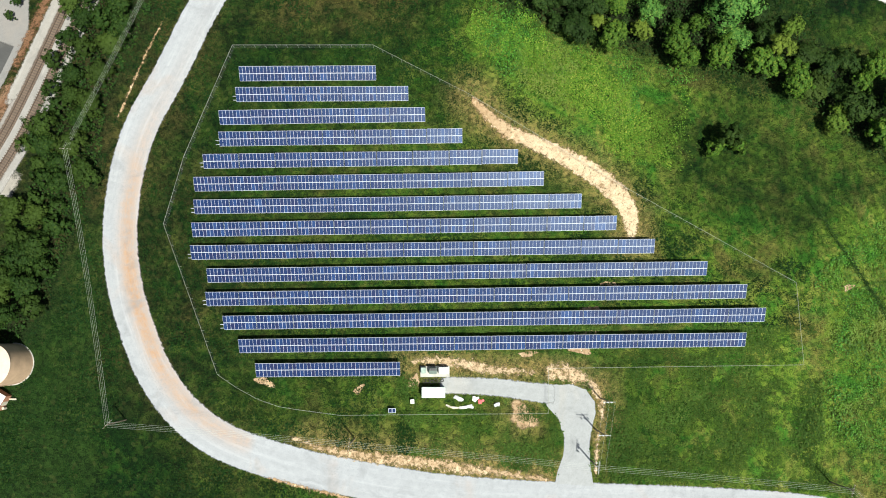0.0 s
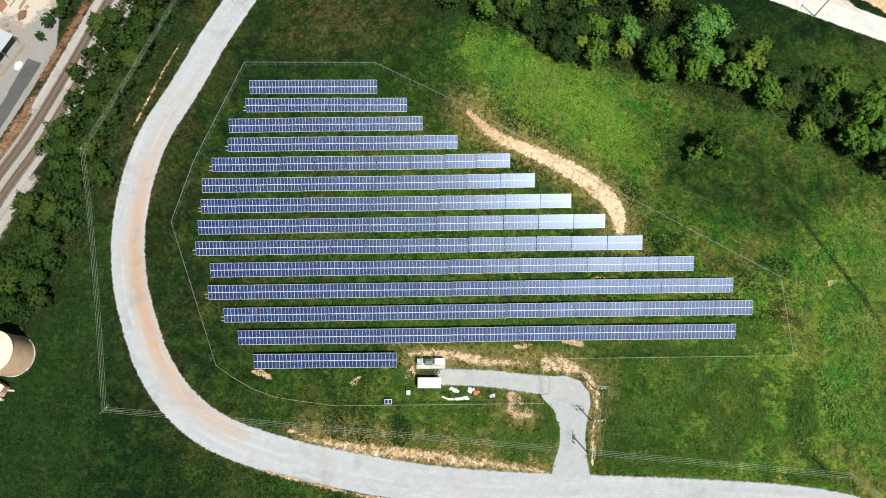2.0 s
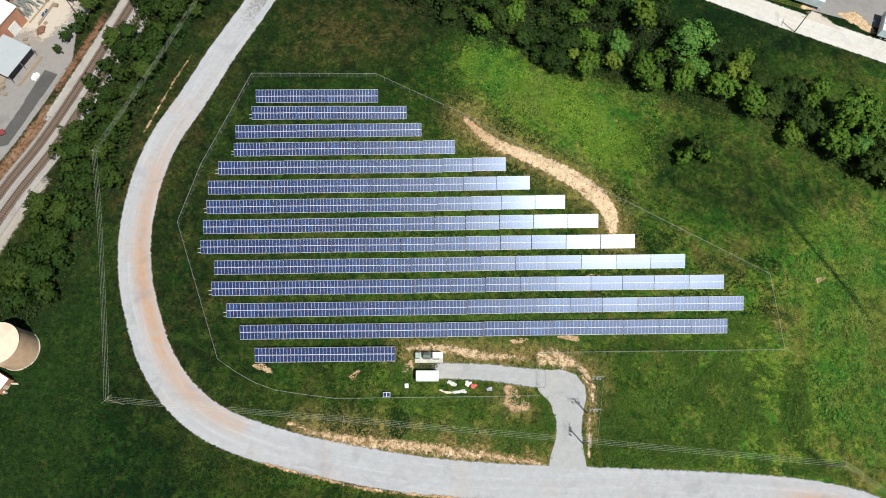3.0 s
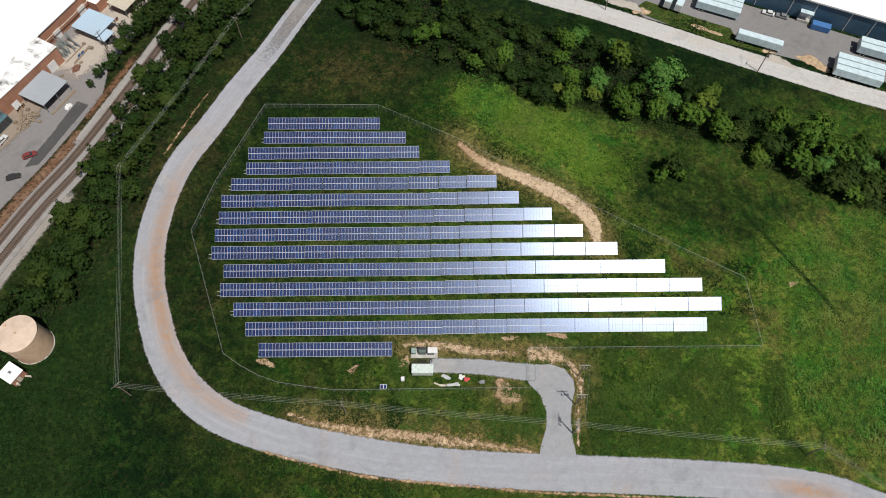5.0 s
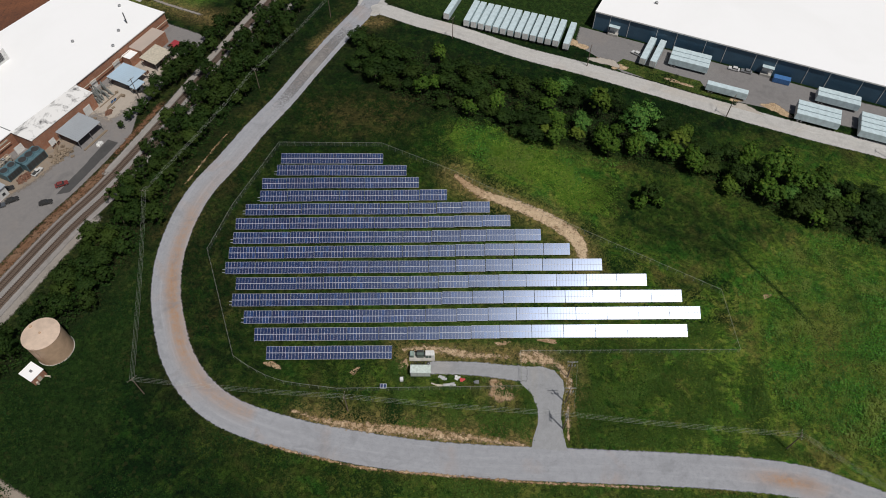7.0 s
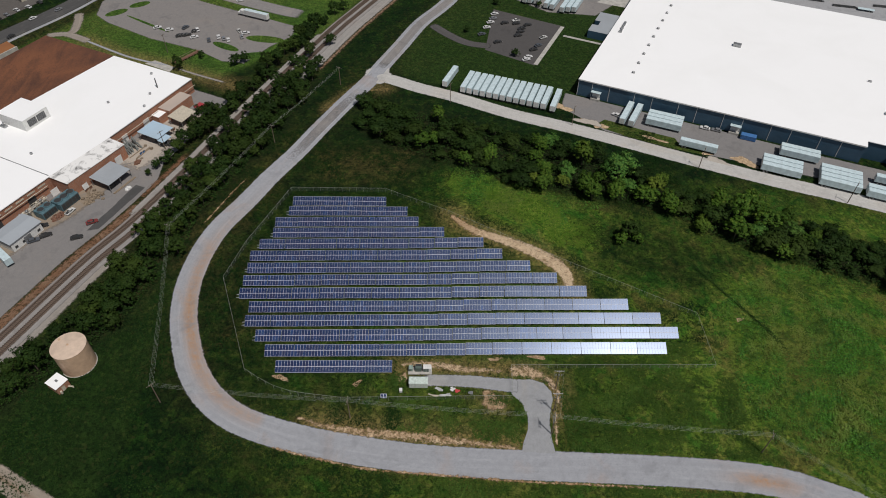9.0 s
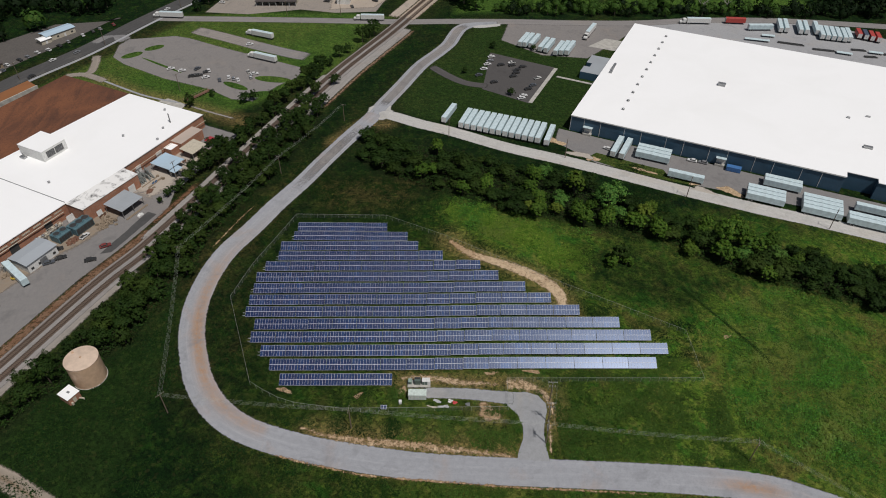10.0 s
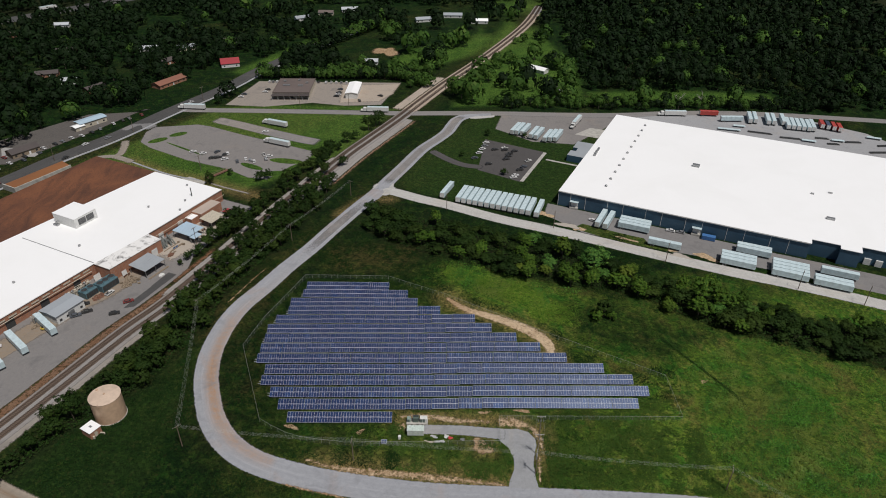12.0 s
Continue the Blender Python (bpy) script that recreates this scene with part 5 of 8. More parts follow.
def pump_house():
    th = thing("pump_house", pose(-115.1, -15.8, 0, 0, 0, -29), "small brick pump house with a flat white roof", "shed")
    bm = bmesh.new()
    box(bm, -2.4, 2.4, -2.1, 2.1, 0, 2.9)
    part("wall", bm, M_BRICK, th)
    bm = bmesh.new()
    box(bm, -2.6, 2.6, -2.3, 2.3, 2.904, 3.1, 0.03)
    roof = part("roof", bm, M_ROOF_WHITE, th)
    bm = bmesh.new()
    box(bm, -0.5, 0.5, -0.3, 0.4, 3.1, 3.28, 0.02)
    part("hatch", bm, M_STEEL, roof)
    bm = bmesh.new()
    box(bm, 2.404, 2.45, -0.6, 0.5, 0, 2.1, 0.01)
    part("door", bm, M_BEIGE, th)
    bm = bmesh.new()
    tube(bm, (2.6, 1.3, 0.5), (3.8, 1.9, 0.5), 0.25, None, 10)
    tube(bm, (3.8, 1.9, 0.5), (3.8, 1.9, -0.1), 0.25, None, 10)
    tube(bm, (2.7, -1.3, 0), (2.7, -1.3, 1.1), 0.35, None, 10)
    part("pipework", bm, M_BEIGE, th, "tan pipework beside the wall")


storage_tank()
pump_house()


# ---- factory ----
def fac_m():
    """Local axes of the factory: x to the south-west along the front, y out of the front to the south-east."""
    return Matrix.Translation((*FACTORY, 0)) @ Matrix(((FA.x, -FB.x, 0, 0), (FA.y, -FB.y, 0, 0), (0, 0, 1, 0), (0, 0, 0, 1)))


def factory():
    m = fac_m()
    th = thing("factory", m, "low brick factory with a flat white roof and a brown wing", "factory")
    H = 7.0
    bm = bmesh.new()
    prism(bm, [(0, -49.6), (220, -67), (220, -3.5), (83.4, -2), (83.4, 8.2), (53.8, 9.2), (53.8, 0), (0, 0)], 0, H - 0.3)
    part("wall", bm, M_BRICK, th)
    bm = bmesh.new()
    prism(bm, [(-0.25, -49.6), (220, -67), (220, -3.2), (83.4, -1.7), (53.0, 0.25), (-0.25, 0.25)], H - 0.296, H)
    part("roof", bm, M_ROOF_WHITE, th)
    bm = bmesh.new()
    prism(bm, [(53.0, 0.254), (83.65, -1.69), (83.65, 8.4), (53.6, 9.5)], H - 0.296, H - 0.05)
    part("wing_roof", bm, make_stained_roof(), th, "stained white roof of the front wing")
    bm = bmesh.new()
    prism(bm, [(-0.25, 0.0), (-0.25, 0.45), (52.6, 0.45), (52.6, 0.254), (0, 0.254)], H, H + 0.18)
    part("coping", bm, M_WHITE, th)
    bm = bmesh.new()
    box(bm, 83.0, 83.3, -51, -2.2, H + 0.004, H + 0.18)
    part("expansion_joint", bm, M_STEEL, th)
    bm = bmesh.new()
    prism(bm, [(-0.5, -98), (220, -100), (220, -67.02), (-0.5, -49.62)], 0, H - 0.8)
    part("brown_wing_wall", bm, M_BRICK, th)
    bm = bmesh.new()
    prism(bm, [(-0.8, -98.3), (220, -100.3), (220, -67.02), (-0.8, -49.62)], H - 0.796, H - 0.5)
    part("brown_wing_roof", bm, M_ROOF_BROWN, th, "flat roof of reddish brown ballast")
    bm = bmesh.new()
    prism(bm, [(10.7, -108.5), (8.5, -118.4), (45.2, -120.8), (45.6, -110.3)], 0, 2.9, 0, 1)
    part("low_wing", bm, [M_CONCRETE, M_ROOF_ORANGE], th, "low wing with a rusty orange roof")
    for edge in ([(10.7, -108.48), (10.7, -107.9), (46.2, -109.7), (46.2, -110.28)], [(45.62, -110.3), (46.2, -110.3), (45.8, -121.2), (45.22, -120.8)]):
        bm = bmesh.new()
        prism(bm, edge, 0, 3.5)
        part("low_wing_parapet", bm, M_CONCRETE, th, "pale concrete parapet beside the low wing")
    # penthouse
    bm = bmesh.new()
    box(bm, 52.4, 65.4, -50.5, -35.0, H + 0.004, H + 5.2, 0.1)
    pent = part("penthouse", bm, M_WHITE, th, "white rooftop plant room")
    for k in range(2):
        bm = bmesh.new()
        box(bm, 54.4 + k * 4.7, 58.6 + k * 4.7, -34.99, -34.8, H + 1.2, H + 4.2, 0.02)
        lou = part("louvre", bm, M_DARKMETAL, pent, "dark louvred opening")
        for j in range(6):
            bm = bmesh.new()
            box(bm, 54.5 + k * 4.7, 58.5 + k * 4.7, -34.796, -34.7, H + 1.4 + j * 0.47, H + 1.52 + j * 0.47)
            part("slat", bm, M_STEEL, lou)
    bm = bmesh.new()
    box(bm, 52.3, 65.5, -50.6, -34.9, H + 5.204, H + 5.4, 0.05)
    part("penthouse_roof", bm, M_ROOF_WHITE, pent)
    bm = bmesh.new()
    tube(bm, (66.8, -47, H), (66.8, -47, H + 2.2), 0.25, None, 10)
    box(bm, 66.2, 68.0, -48.5, -45.5, H + 0.004, H + 0.9, 0.05)
    part("rooftop_unit", bm, M_STEEL, th, "grey rooftop fan unit")
    bm = bmesh.new()
    tube(bm, (13, -9, H), (13, -9, H + 5), 0.28, 0.25, 10)
    part("stack", bm, M_DARKMETAL, th, "thin dark chimney stack")
    for x, y in ((19, -8), (33, -20), (5, -20), (28, -3), (76, -20), (110, -20)):
        bm = bmesh.new()
        tube(bm, (x, y, H), (x, y, H + 0.8), 0.45, 0.45, 10)
        tube(bm, (x, y, H + 0.8), (x, y, H + 1.0), 0.65, 0.3, 10)
        part("roof_vent", bm, M_STEEL, th)
    # front: annexes, doors, windows, bands
    bm = bmesh.new()
    prism(bm, [(9, 0.46), (24, 0.46), (24, 7.2), (9, 7.2)], 0, 5.2, 0, 1)
    part("annex", bm, [M_BRICK, M_ANNEX], th, "brick annex with a pale beige flat roof")
    bm = bmesh.new()
    prism(bm, [(24.02, 0.46), (29, 0.46), (29, 5), (24.02, 5)], 0, 4.0, 0, 1)
    part("annex", bm, [M_BRICK, M_ROOF_WHITE], th)
    for x0, x1, yy, z1 in ((30.5, 34, 0.02, 3.8), (44, 47, 0.02, 3.6), (57, 60.5, 9.15, 3.8), (65, 68, 8.9, 3.6), (92, 95.5, -2.1, 3.8), (108, 112, -2.3, 4.2), (124, 128, -2.6, 4.2), (134, 138, -2.8, 4.2)):
        bm = bmesh.new()
        box(bm, x0, x1, yy, yy + 0.18, 0, z1, 0.02)
        part("roller_door", bm, M_WHITE if x0 < 60 else M_DARKMETAL, th, "steel roller door")
    for x in np.arange(86, 150, 5.2):
        bm = bmesh.new()
        box(bm, x, x + 3.6, -2.2, -1.95 if x < 100 else -2.05, 4.9, 5.5)
        part("wall_band", bm, M_BEIGE, th)
    bm = bmesh.new()
    tube(bm, (0, 1.2, 4.1), (52, 1.2, 4.1), 0.14, None, 6)
    part("pipe_run", bm, M_BEIGE, th, "long pipe along the front wall")
    bm = bmesh.new()
    tube(bm, (86, -1.2, 4.3), (150, -2.2, 4.3), 0.16, None, 6)
    part("pipe_run", bm, M_BEIGE, th, "long pipe along the front wall")



def canopy(s0, s1, w0, w1, h, mat, label, slope=0.5):
    m = fac_m()
    th = thing("canopy", m, label, "canopy", "canopies in the factory yard")
    bm = bmesh.new()
    v = [(s0, w0, h + slope), (s1, w0, h + slope), (s1, w1, h), (s0, w1, h)]
    lo = [bm.verts.new(p) for p in v]
    hi = [bm.verts.new((x, y, z + 0.16)) for x, y, z in v]
    bm.faces.new(hi)
    bm.faces.new(lo[::-1])
    for i in range(4):
        bm.faces.new((lo[i], lo[(i + 1) % 4], hi[(i + 1) % 4], hi[i]))
    roof = part("roof", bm, mat, th)
    for k in range(int((s1 - s0) / 0.9)):
        bm = bmesh.new()
        x = s0 + 0.3 + k * 0.9
        tube(bm, (x, w0, h + slope + 0.18), (x, w1, h + 0.18), 0.05, None, 4)
        part("roof_rib", bm, mat, roof)
    for x in (s0 + 0.3, (s0 + s1) / 2, s1 - 0.3):
        for y, z in ((w0 + 0.3, h + slope), (w1 - 0.3, h)):
            bm = bmesh.new()
            box(bm, x - 0.1, x + 0.1, y - 0.1, y + 0.1, 0, z - 0.02)
            part("post", bm, M_STEEL, th)
    for x, y, sx, sy, sz in ((s0 + 2, w0 + 3, 2.2, 1.6, 1.3), (s1 - 3, w1 - 3, 2.5, 2.0, 1.6), ((s0 + s1) / 2, (w0 + w1) / 2, 2, 2, 1.1)):
        bm = bmesh.new()
        box(bm, x - sx / 2, x + sx / 2, y - sy / 2, y + sy / 2, 0.06, sz, 0.06)
        tagged(part("crate", bm, M_DARKMETAL), "dark crate stored under a yard canopy", "crate", "crates in the factory yard").matrix_basis = m



def gabled(name, x, y, yaw, L, W, h, ridge, wall, roof, label, category, windows=3, over=0.5):
    """A simple building with gable ends: walls, two roof slopes, doors and windows."""
    th = thing(name, pose(x, y, 0, 0, 0, yaw), label, category)
    bm = bmesh.new()
    a, b = L / 2, W / 2
    pts = [(-a, -b, 0), (a, -b, 0), (a, b, 0), (-a, b, 0), (-a, -b, h), (a, -b, h), (a, b, h), (-a, b, h), (-a, 0, h + ridge), (a, 0, h + ridge)]
    v = [bm.verts.new(p) for p in pts]
    for f in ((0, 1, 5, 4), (2, 3, 7, 6), (1, 2, 6, 9, 5), (3, 0, 4, 8, 7)):
        bm.faces.new([v[i] for i in f])
    part("wall", bm, wall, th)
    for s in (-1, 1):
        bm = bmesh.new()
        e = ridge / b * over
        q = [(-a - over, s * (b + over), h - e + 0.03), (a + over, s * (b + over), h - e + 0.03), (a + over, 0, h + ridge + 0.03), (-a - over, 0, h + ridge + 0.03)]
        lo = [bm.verts.new(p) for p in q]
        hi = [bm.verts.new((px, py, pz + 0.18)) for px, py, pz in q]
        bm.faces.new(hi)
        bm.faces.new(lo)
        for i in range(4):
            bm.faces.new((lo[i], lo[(i + 1) % 4], hi[(i + 1) % 4], hi[i]))
        part("roof_slope", bm, roof, th)
    for i in range(windows):
        wx = -a + L * (i + 0.5) / windows
        bm = bmesh.new()
        z0, z1 = (0.9, 2.0) if i != windows // 2 else (0, 2.1)
        box(bm, wx - 0.6, wx + 0.6, -b - 0.05, -b - 0.004, z0, min(z1, h - 0.2), 0.01)
        part("window" if i != windows // 2 else "door", bm, M_GLASS if i != windows // 2 else M_WHITE, th)
    return th


def yard_office():
    th = gabled("yard_office", *fac(109.5, -8.5), 64.8, 13.5, 9.5, 4.2, 0.5, M_WHITE, M_ROOF_GREY, "white clad shed with a grey metal roof", "shed", 4)
    bm = bmesh.new()
    box(bm, -1.4, 1.6, -4.95, -4.8, 0, 3.0, 0.02)
    part("roller_door", bm, M_STEEL, th)


def chiller(s, w, L, W, H, fans, label):
    th = thing("cooling_unit", fac_m() @ Matrix.Translation((s, w, 0)), label, "cooling unit", "cooling units in the factory yard")
    bm = bmesh.new()
    box(bm, -L / 2, L / 2, -W / 2, W / 2, 0.3, H, 0.06)
    part("casing", bm, M_TEAL, th)
    bm = bmesh.new()
    for sx in (-1, 1):
        box(bm, sx * L * 0.42 - 0.1, sx * L * 0.42 + 0.1, -W / 2, W / 2, 0, 0.296)
    part("base_frame", bm, M_DARKMETAL, th)
    for i in range(fans):
        fx = -L / 2 + L * (i + 0.5) / fans
        bm = bmesh.new()
        tube(bm, (fx, 0, H), (fx, 0, H + 0.5), W * 0.32, W * 0.3, 16)
        fan = part("fan_stack", bm, M_TEAL, th)
        bm = bmesh.new()
        tube(bm, (fx, 0, H + 0.5), (fx, 0, H + 0.53), W * 0.26, W * 0.26, 16)
        part("fan_grille", bm, M_DARKMETAL, fan)
    for i in range(5):
        bm = bmesh.new()
        box(bm, -L / 2 + 0.3 + i * (L - 0.6) / 5, -L / 2 + 0.2 + (i + 1) * (L - 0.6) / 5, W / 2 + 0.004, W / 2 + 0.06, 0.6, H - 0.4, 0.01)
        part("louvre", bm, M_DARKMETAL, th)


def pipe_rack(s, w, L, seed, label):
    r = random.Random(seed)
    th = thing("process_skid", fac_m() @ Matrix.Translation((s, w, 0)), label, "machinery", "machinery in the factory yard")
    for i in range(4):
        bm = bmesh.new()
        x = -L / 2 + L * (i + 0.5) / 4
        h = r.uniform(2.2, 4.4)
        tube(bm, (x, 0, 0), (x, 0, h), 0.55, 0.55, 12)
        bmesh.ops.create_uvsphere(bm, u_segments=12, v_segments=5, radius=0.55, matrix=Matrix.Translation((x, 0, h)) @ Matrix.Diagonal((1, 1, 0.5, 1)))
        part("vessel", bm, M_STEEL if i % 2 else M_BEIGE, th)
    bm = bmesh.new()
    for i in range(5):
        x = -L / 2 + L * i / 4
        tube(bm, (x, -1, 0), (x, -1, 3.4), 0.07, None, 5)
        tube(bm, (x, 1, 0), (x, 1, 3.4), 0.07, None, 5)
        tube(bm, (x, -1, 3.4), (x, 1, 3.4), 0.06, None, 5)
    for y, z in ((-1, 3.4), (1, 3.4), (0.4, 2.6), (-0.5, 2.9)):
        tube(bm, (-L / 2, y, z), (L / 2, y, z), 0.09, None, 6)
    part("pipe_frame", bm, M_BEIGE, th)


factory()
canopy(17, 27, 8.5, 16.5, 3.6, M_BEIGE, "beige metal lean-to canopy beside the brick annex", 0.9)
canopy(37, 42.4, 16.2, 19.4, 3.3, M_ROOF_BLUE, "small pale blue metal canopy at the yard", 0.2)
canopy(32, 42, 4.5, 16, 3.8, M_ROOF_BLUE, "pale blue-grey metal canopy over stored goods", 0.4)
canopy(63, 75, 10, 20.5, 3.9, M_ROOF_GREY, "grey metal canopy over stored crates", 0.6)
canopy(9.5, 14, 12, 17, 2.6, M_ROOF_RED, "small red metal canopy at the yard's end", 0.3)
yard_office()
chiller(95.5, 7.0, 6.5, 5, 3.2, 2, "teal cooling unit with two roof fans")
chiller(87.5, 9.2, 9, 5.5, 3.6, 3, "large teal cooling unit with three roof fans")
M_DUCT = plain("dull_duct_steel", (0.32, 0.35, 0.34), 0.55, 0.3, 0.3)
M_YELLOW = plain("yellow_machine_paint", (0.6, 0.42, 0.05), 0.5)


def duct_stack(s, w):
    """Lengths of old duct leaning against one another on timber bearers."""
    r = random.Random(91)
    th = thing("duct_stack", fac_m() @ Matrix.Translation((s, w, 0)), "stack of dull grey duct lengths on timber bearers", "ducts", "scrap in the factory yard")
    for k in range(34):
        x, y = r.uniform(-4.4, 4.4), r.uniform(-3.2, 3.2)
        L, lean = r.uniform(2.2, 4.2), r.uniform(-0.35, 0.35)
        bm = bmesh.new()
        tube(bm, (x, y, 0.1), (x + L * math.sin(lean) * 0.8, y - L * 0.3, L * math.cos(lean)), r.uniform(0.16, 0.34), None, 8)
        part("duct", bm, M_DUCT, th)
    for y in (-3.6, 3.7):
        bm = bmesh.new()
        box(bm, -5.2, 5.2, y - 0.2, y + 0.2, 0, 0.35, 0.03)
        part("bearer", bm, M_TIMBER, th)


def beam_row(s, w, L, turn, n, label):
    """Long timber beams laid side by side."""
    r = random.Random(int(s * 7))
    th = thing("beam_stack", fac_m() @ Matrix.Translation((s, w, 0.05)) @ Matrix.Rotation(radians(turn), 4, "Z"), label, "beams", "scrap in the factory yard")
    for k in range(n):
        bm = bmesh.new()
        a = r.uniform(-0.4, 0.4)
        box(bm, -L / 2 + a, L / 2 + a, k * 0.42, k * 0.42 + 0.34, 0.0, 0.3 + r.uniform(0, 0.12), 0.03)
        part("beam", bm, M_TIMBER, th)


def rubble(s, w, rx, ry, seed, mat, label):
    """A low heap of broken lumps, one joined mesh."""
    r = random.Random(seed)
    bm = bmesh.new()
    for k in range(110):
        a, d = r.uniform(0, 6.28), math.sqrt(r.random())
        z = 0.75 * (1 - d) ** 0.8 * r.uniform(0.2, 1.0)
        q = r.uniform(0.15, 0.5)
        m = Matrix.Translation((rx * d * math.cos(a), ry * d * math.sin(a), z + 0.08)) @ Euler((r.uniform(0, 3), r.uniform(0, 3), r.uniform(0, 3))).to_matrix().to_4x4()
        box(bm, -q, q, -q * 0.7, q * 0.7, -q * 0.5, q * 0.5, 0, 0, m)
    ob = part("rubble_heap", bm, mat)
    ob.matrix_basis = fac_m() @ Matrix.Translation((s, w, 0.04))
    tagged(ob, label, "rubble", "scrap in the factory yard", "stuff")


def forklift(s, w, turn):
    th = thing("forklift", fac_m() @ Matrix.Translation((s, w, 0.04)) @ Matrix.Rotation(radians(turn), 4, "Z"), "yellow forklift parked beside the white shed", "forklift")
    bm = bmesh.new()
    box(bm, -0.65, 0.65, -1.3, 0.9, 0.35, 1.15, 0.1)
    box(bm, -0.6, 0.6, -1.5, -0.9, 0.5, 1.35, 0.12)
    part("body", bm, M_YELLOW, th)
    bm = bmesh.new()
    for x in (-0.55, 0.55):
        for y in (-0.7, 0.6):
            box(bm, x - 0.05, x + 0.05, y - 0.05, y + 0.05, 1.154, 2.15)
    box(bm, -0.65, 0.65, -0.8, 0.75, 2.15, 2.22, 0.02)
    part("cab_guard", bm, M_DARKMETAL, th)
    bm = bmesh.new()
    for x in (-0.4, 0.4):
        box(bm, x - 0.07, x + 0.07, 0.95, 1.1, 0.1, 2.7)
    box(bm, -0.45, 0.45, 0.95, 1.1, 2.5, 2.65)
    mast = part("mast", bm, M_YELLOW, th)
    for x in (-0.3, 0.3):
        bm = bmesh.new()
        box(bm, x - 0.07, x + 0.07, 1.12, 2.2, 0.12, 0.18)
        part("fork", bm, M_DARKMETAL, mast)
    for x in (-0.6, 0.6):
        for y in (-0.95, 0.55):
            share("wheel", WHEEL_CAR, th, Matrix.Translation((x, y, 0.32)))


def leaning_sheet(s, w, L, h, label):
    bm = bmesh.new()
    box(bm, -L / 2, L / 2, -0.04, 0.04, 0, h, 0.01, 0, Matrix.Rotation(radians(9), 4, "X"))
    ob = part("wall_sheet", bm, M_WHITE)
    ob.matrix_basis = fac_m() @ Matrix.Translation((s, w, 0.04))
    tagged(ob, label, "sheet", "scrap in the factory yard")


duct_stack(49, 6.5)
beam_row(49, 12.6, 9, 4, 2, "two long timber beams laid on the sandy yard")
beam_row(69, 21.4, 12, 0, 2, "row of old timber beams along the canopy's edge")
beam_row(79, 11, 7, 40, 3, "loose timber beams beside the cooling units")
beam_row(103, 9, 5, 70, 3, "loose timber beams beside the white shed")
rubble(81, 16, 4.2, 2.6, 5, M_TIMBER, "low heap of broken brown timber and rubble")
rubble(55, 15.5, 1.6, 1.1, 6, M_RUSTY, "small heap of rusty scrap on the sandy yard")
rubble(95, 12.2, 3.2, 1.8, 7, M_RUSTY, "low heap of reddish broken brick and scrap")
rubble(70, 24.5, 1.2, 0.7, 8, M_WHITE, "small heap of white broken sheets on dark asphalt")
rubble(120, 6, 3.0, 1.4, 9, M_TIMBER, "low heap of broken timber beside the dock")
leaning_sheet(85.5, 1.2, 3.4, 3.0, "white sheet leaning against the brick wall")
leaning_sheet(77.5, 9.6, 2.6, 2.8, "white sheet leaning beside the grey canopy")
pipe_rack(94, 2.2, 7, 12, "beige pipes and small vessels behind the cooling units")
pipe_rack(101, 3, 6, 5, "beige vessels and pipes beside the dock")
pipe_rack(118, 3.5, 5, 6, "rusty pipework frame by the dock door")


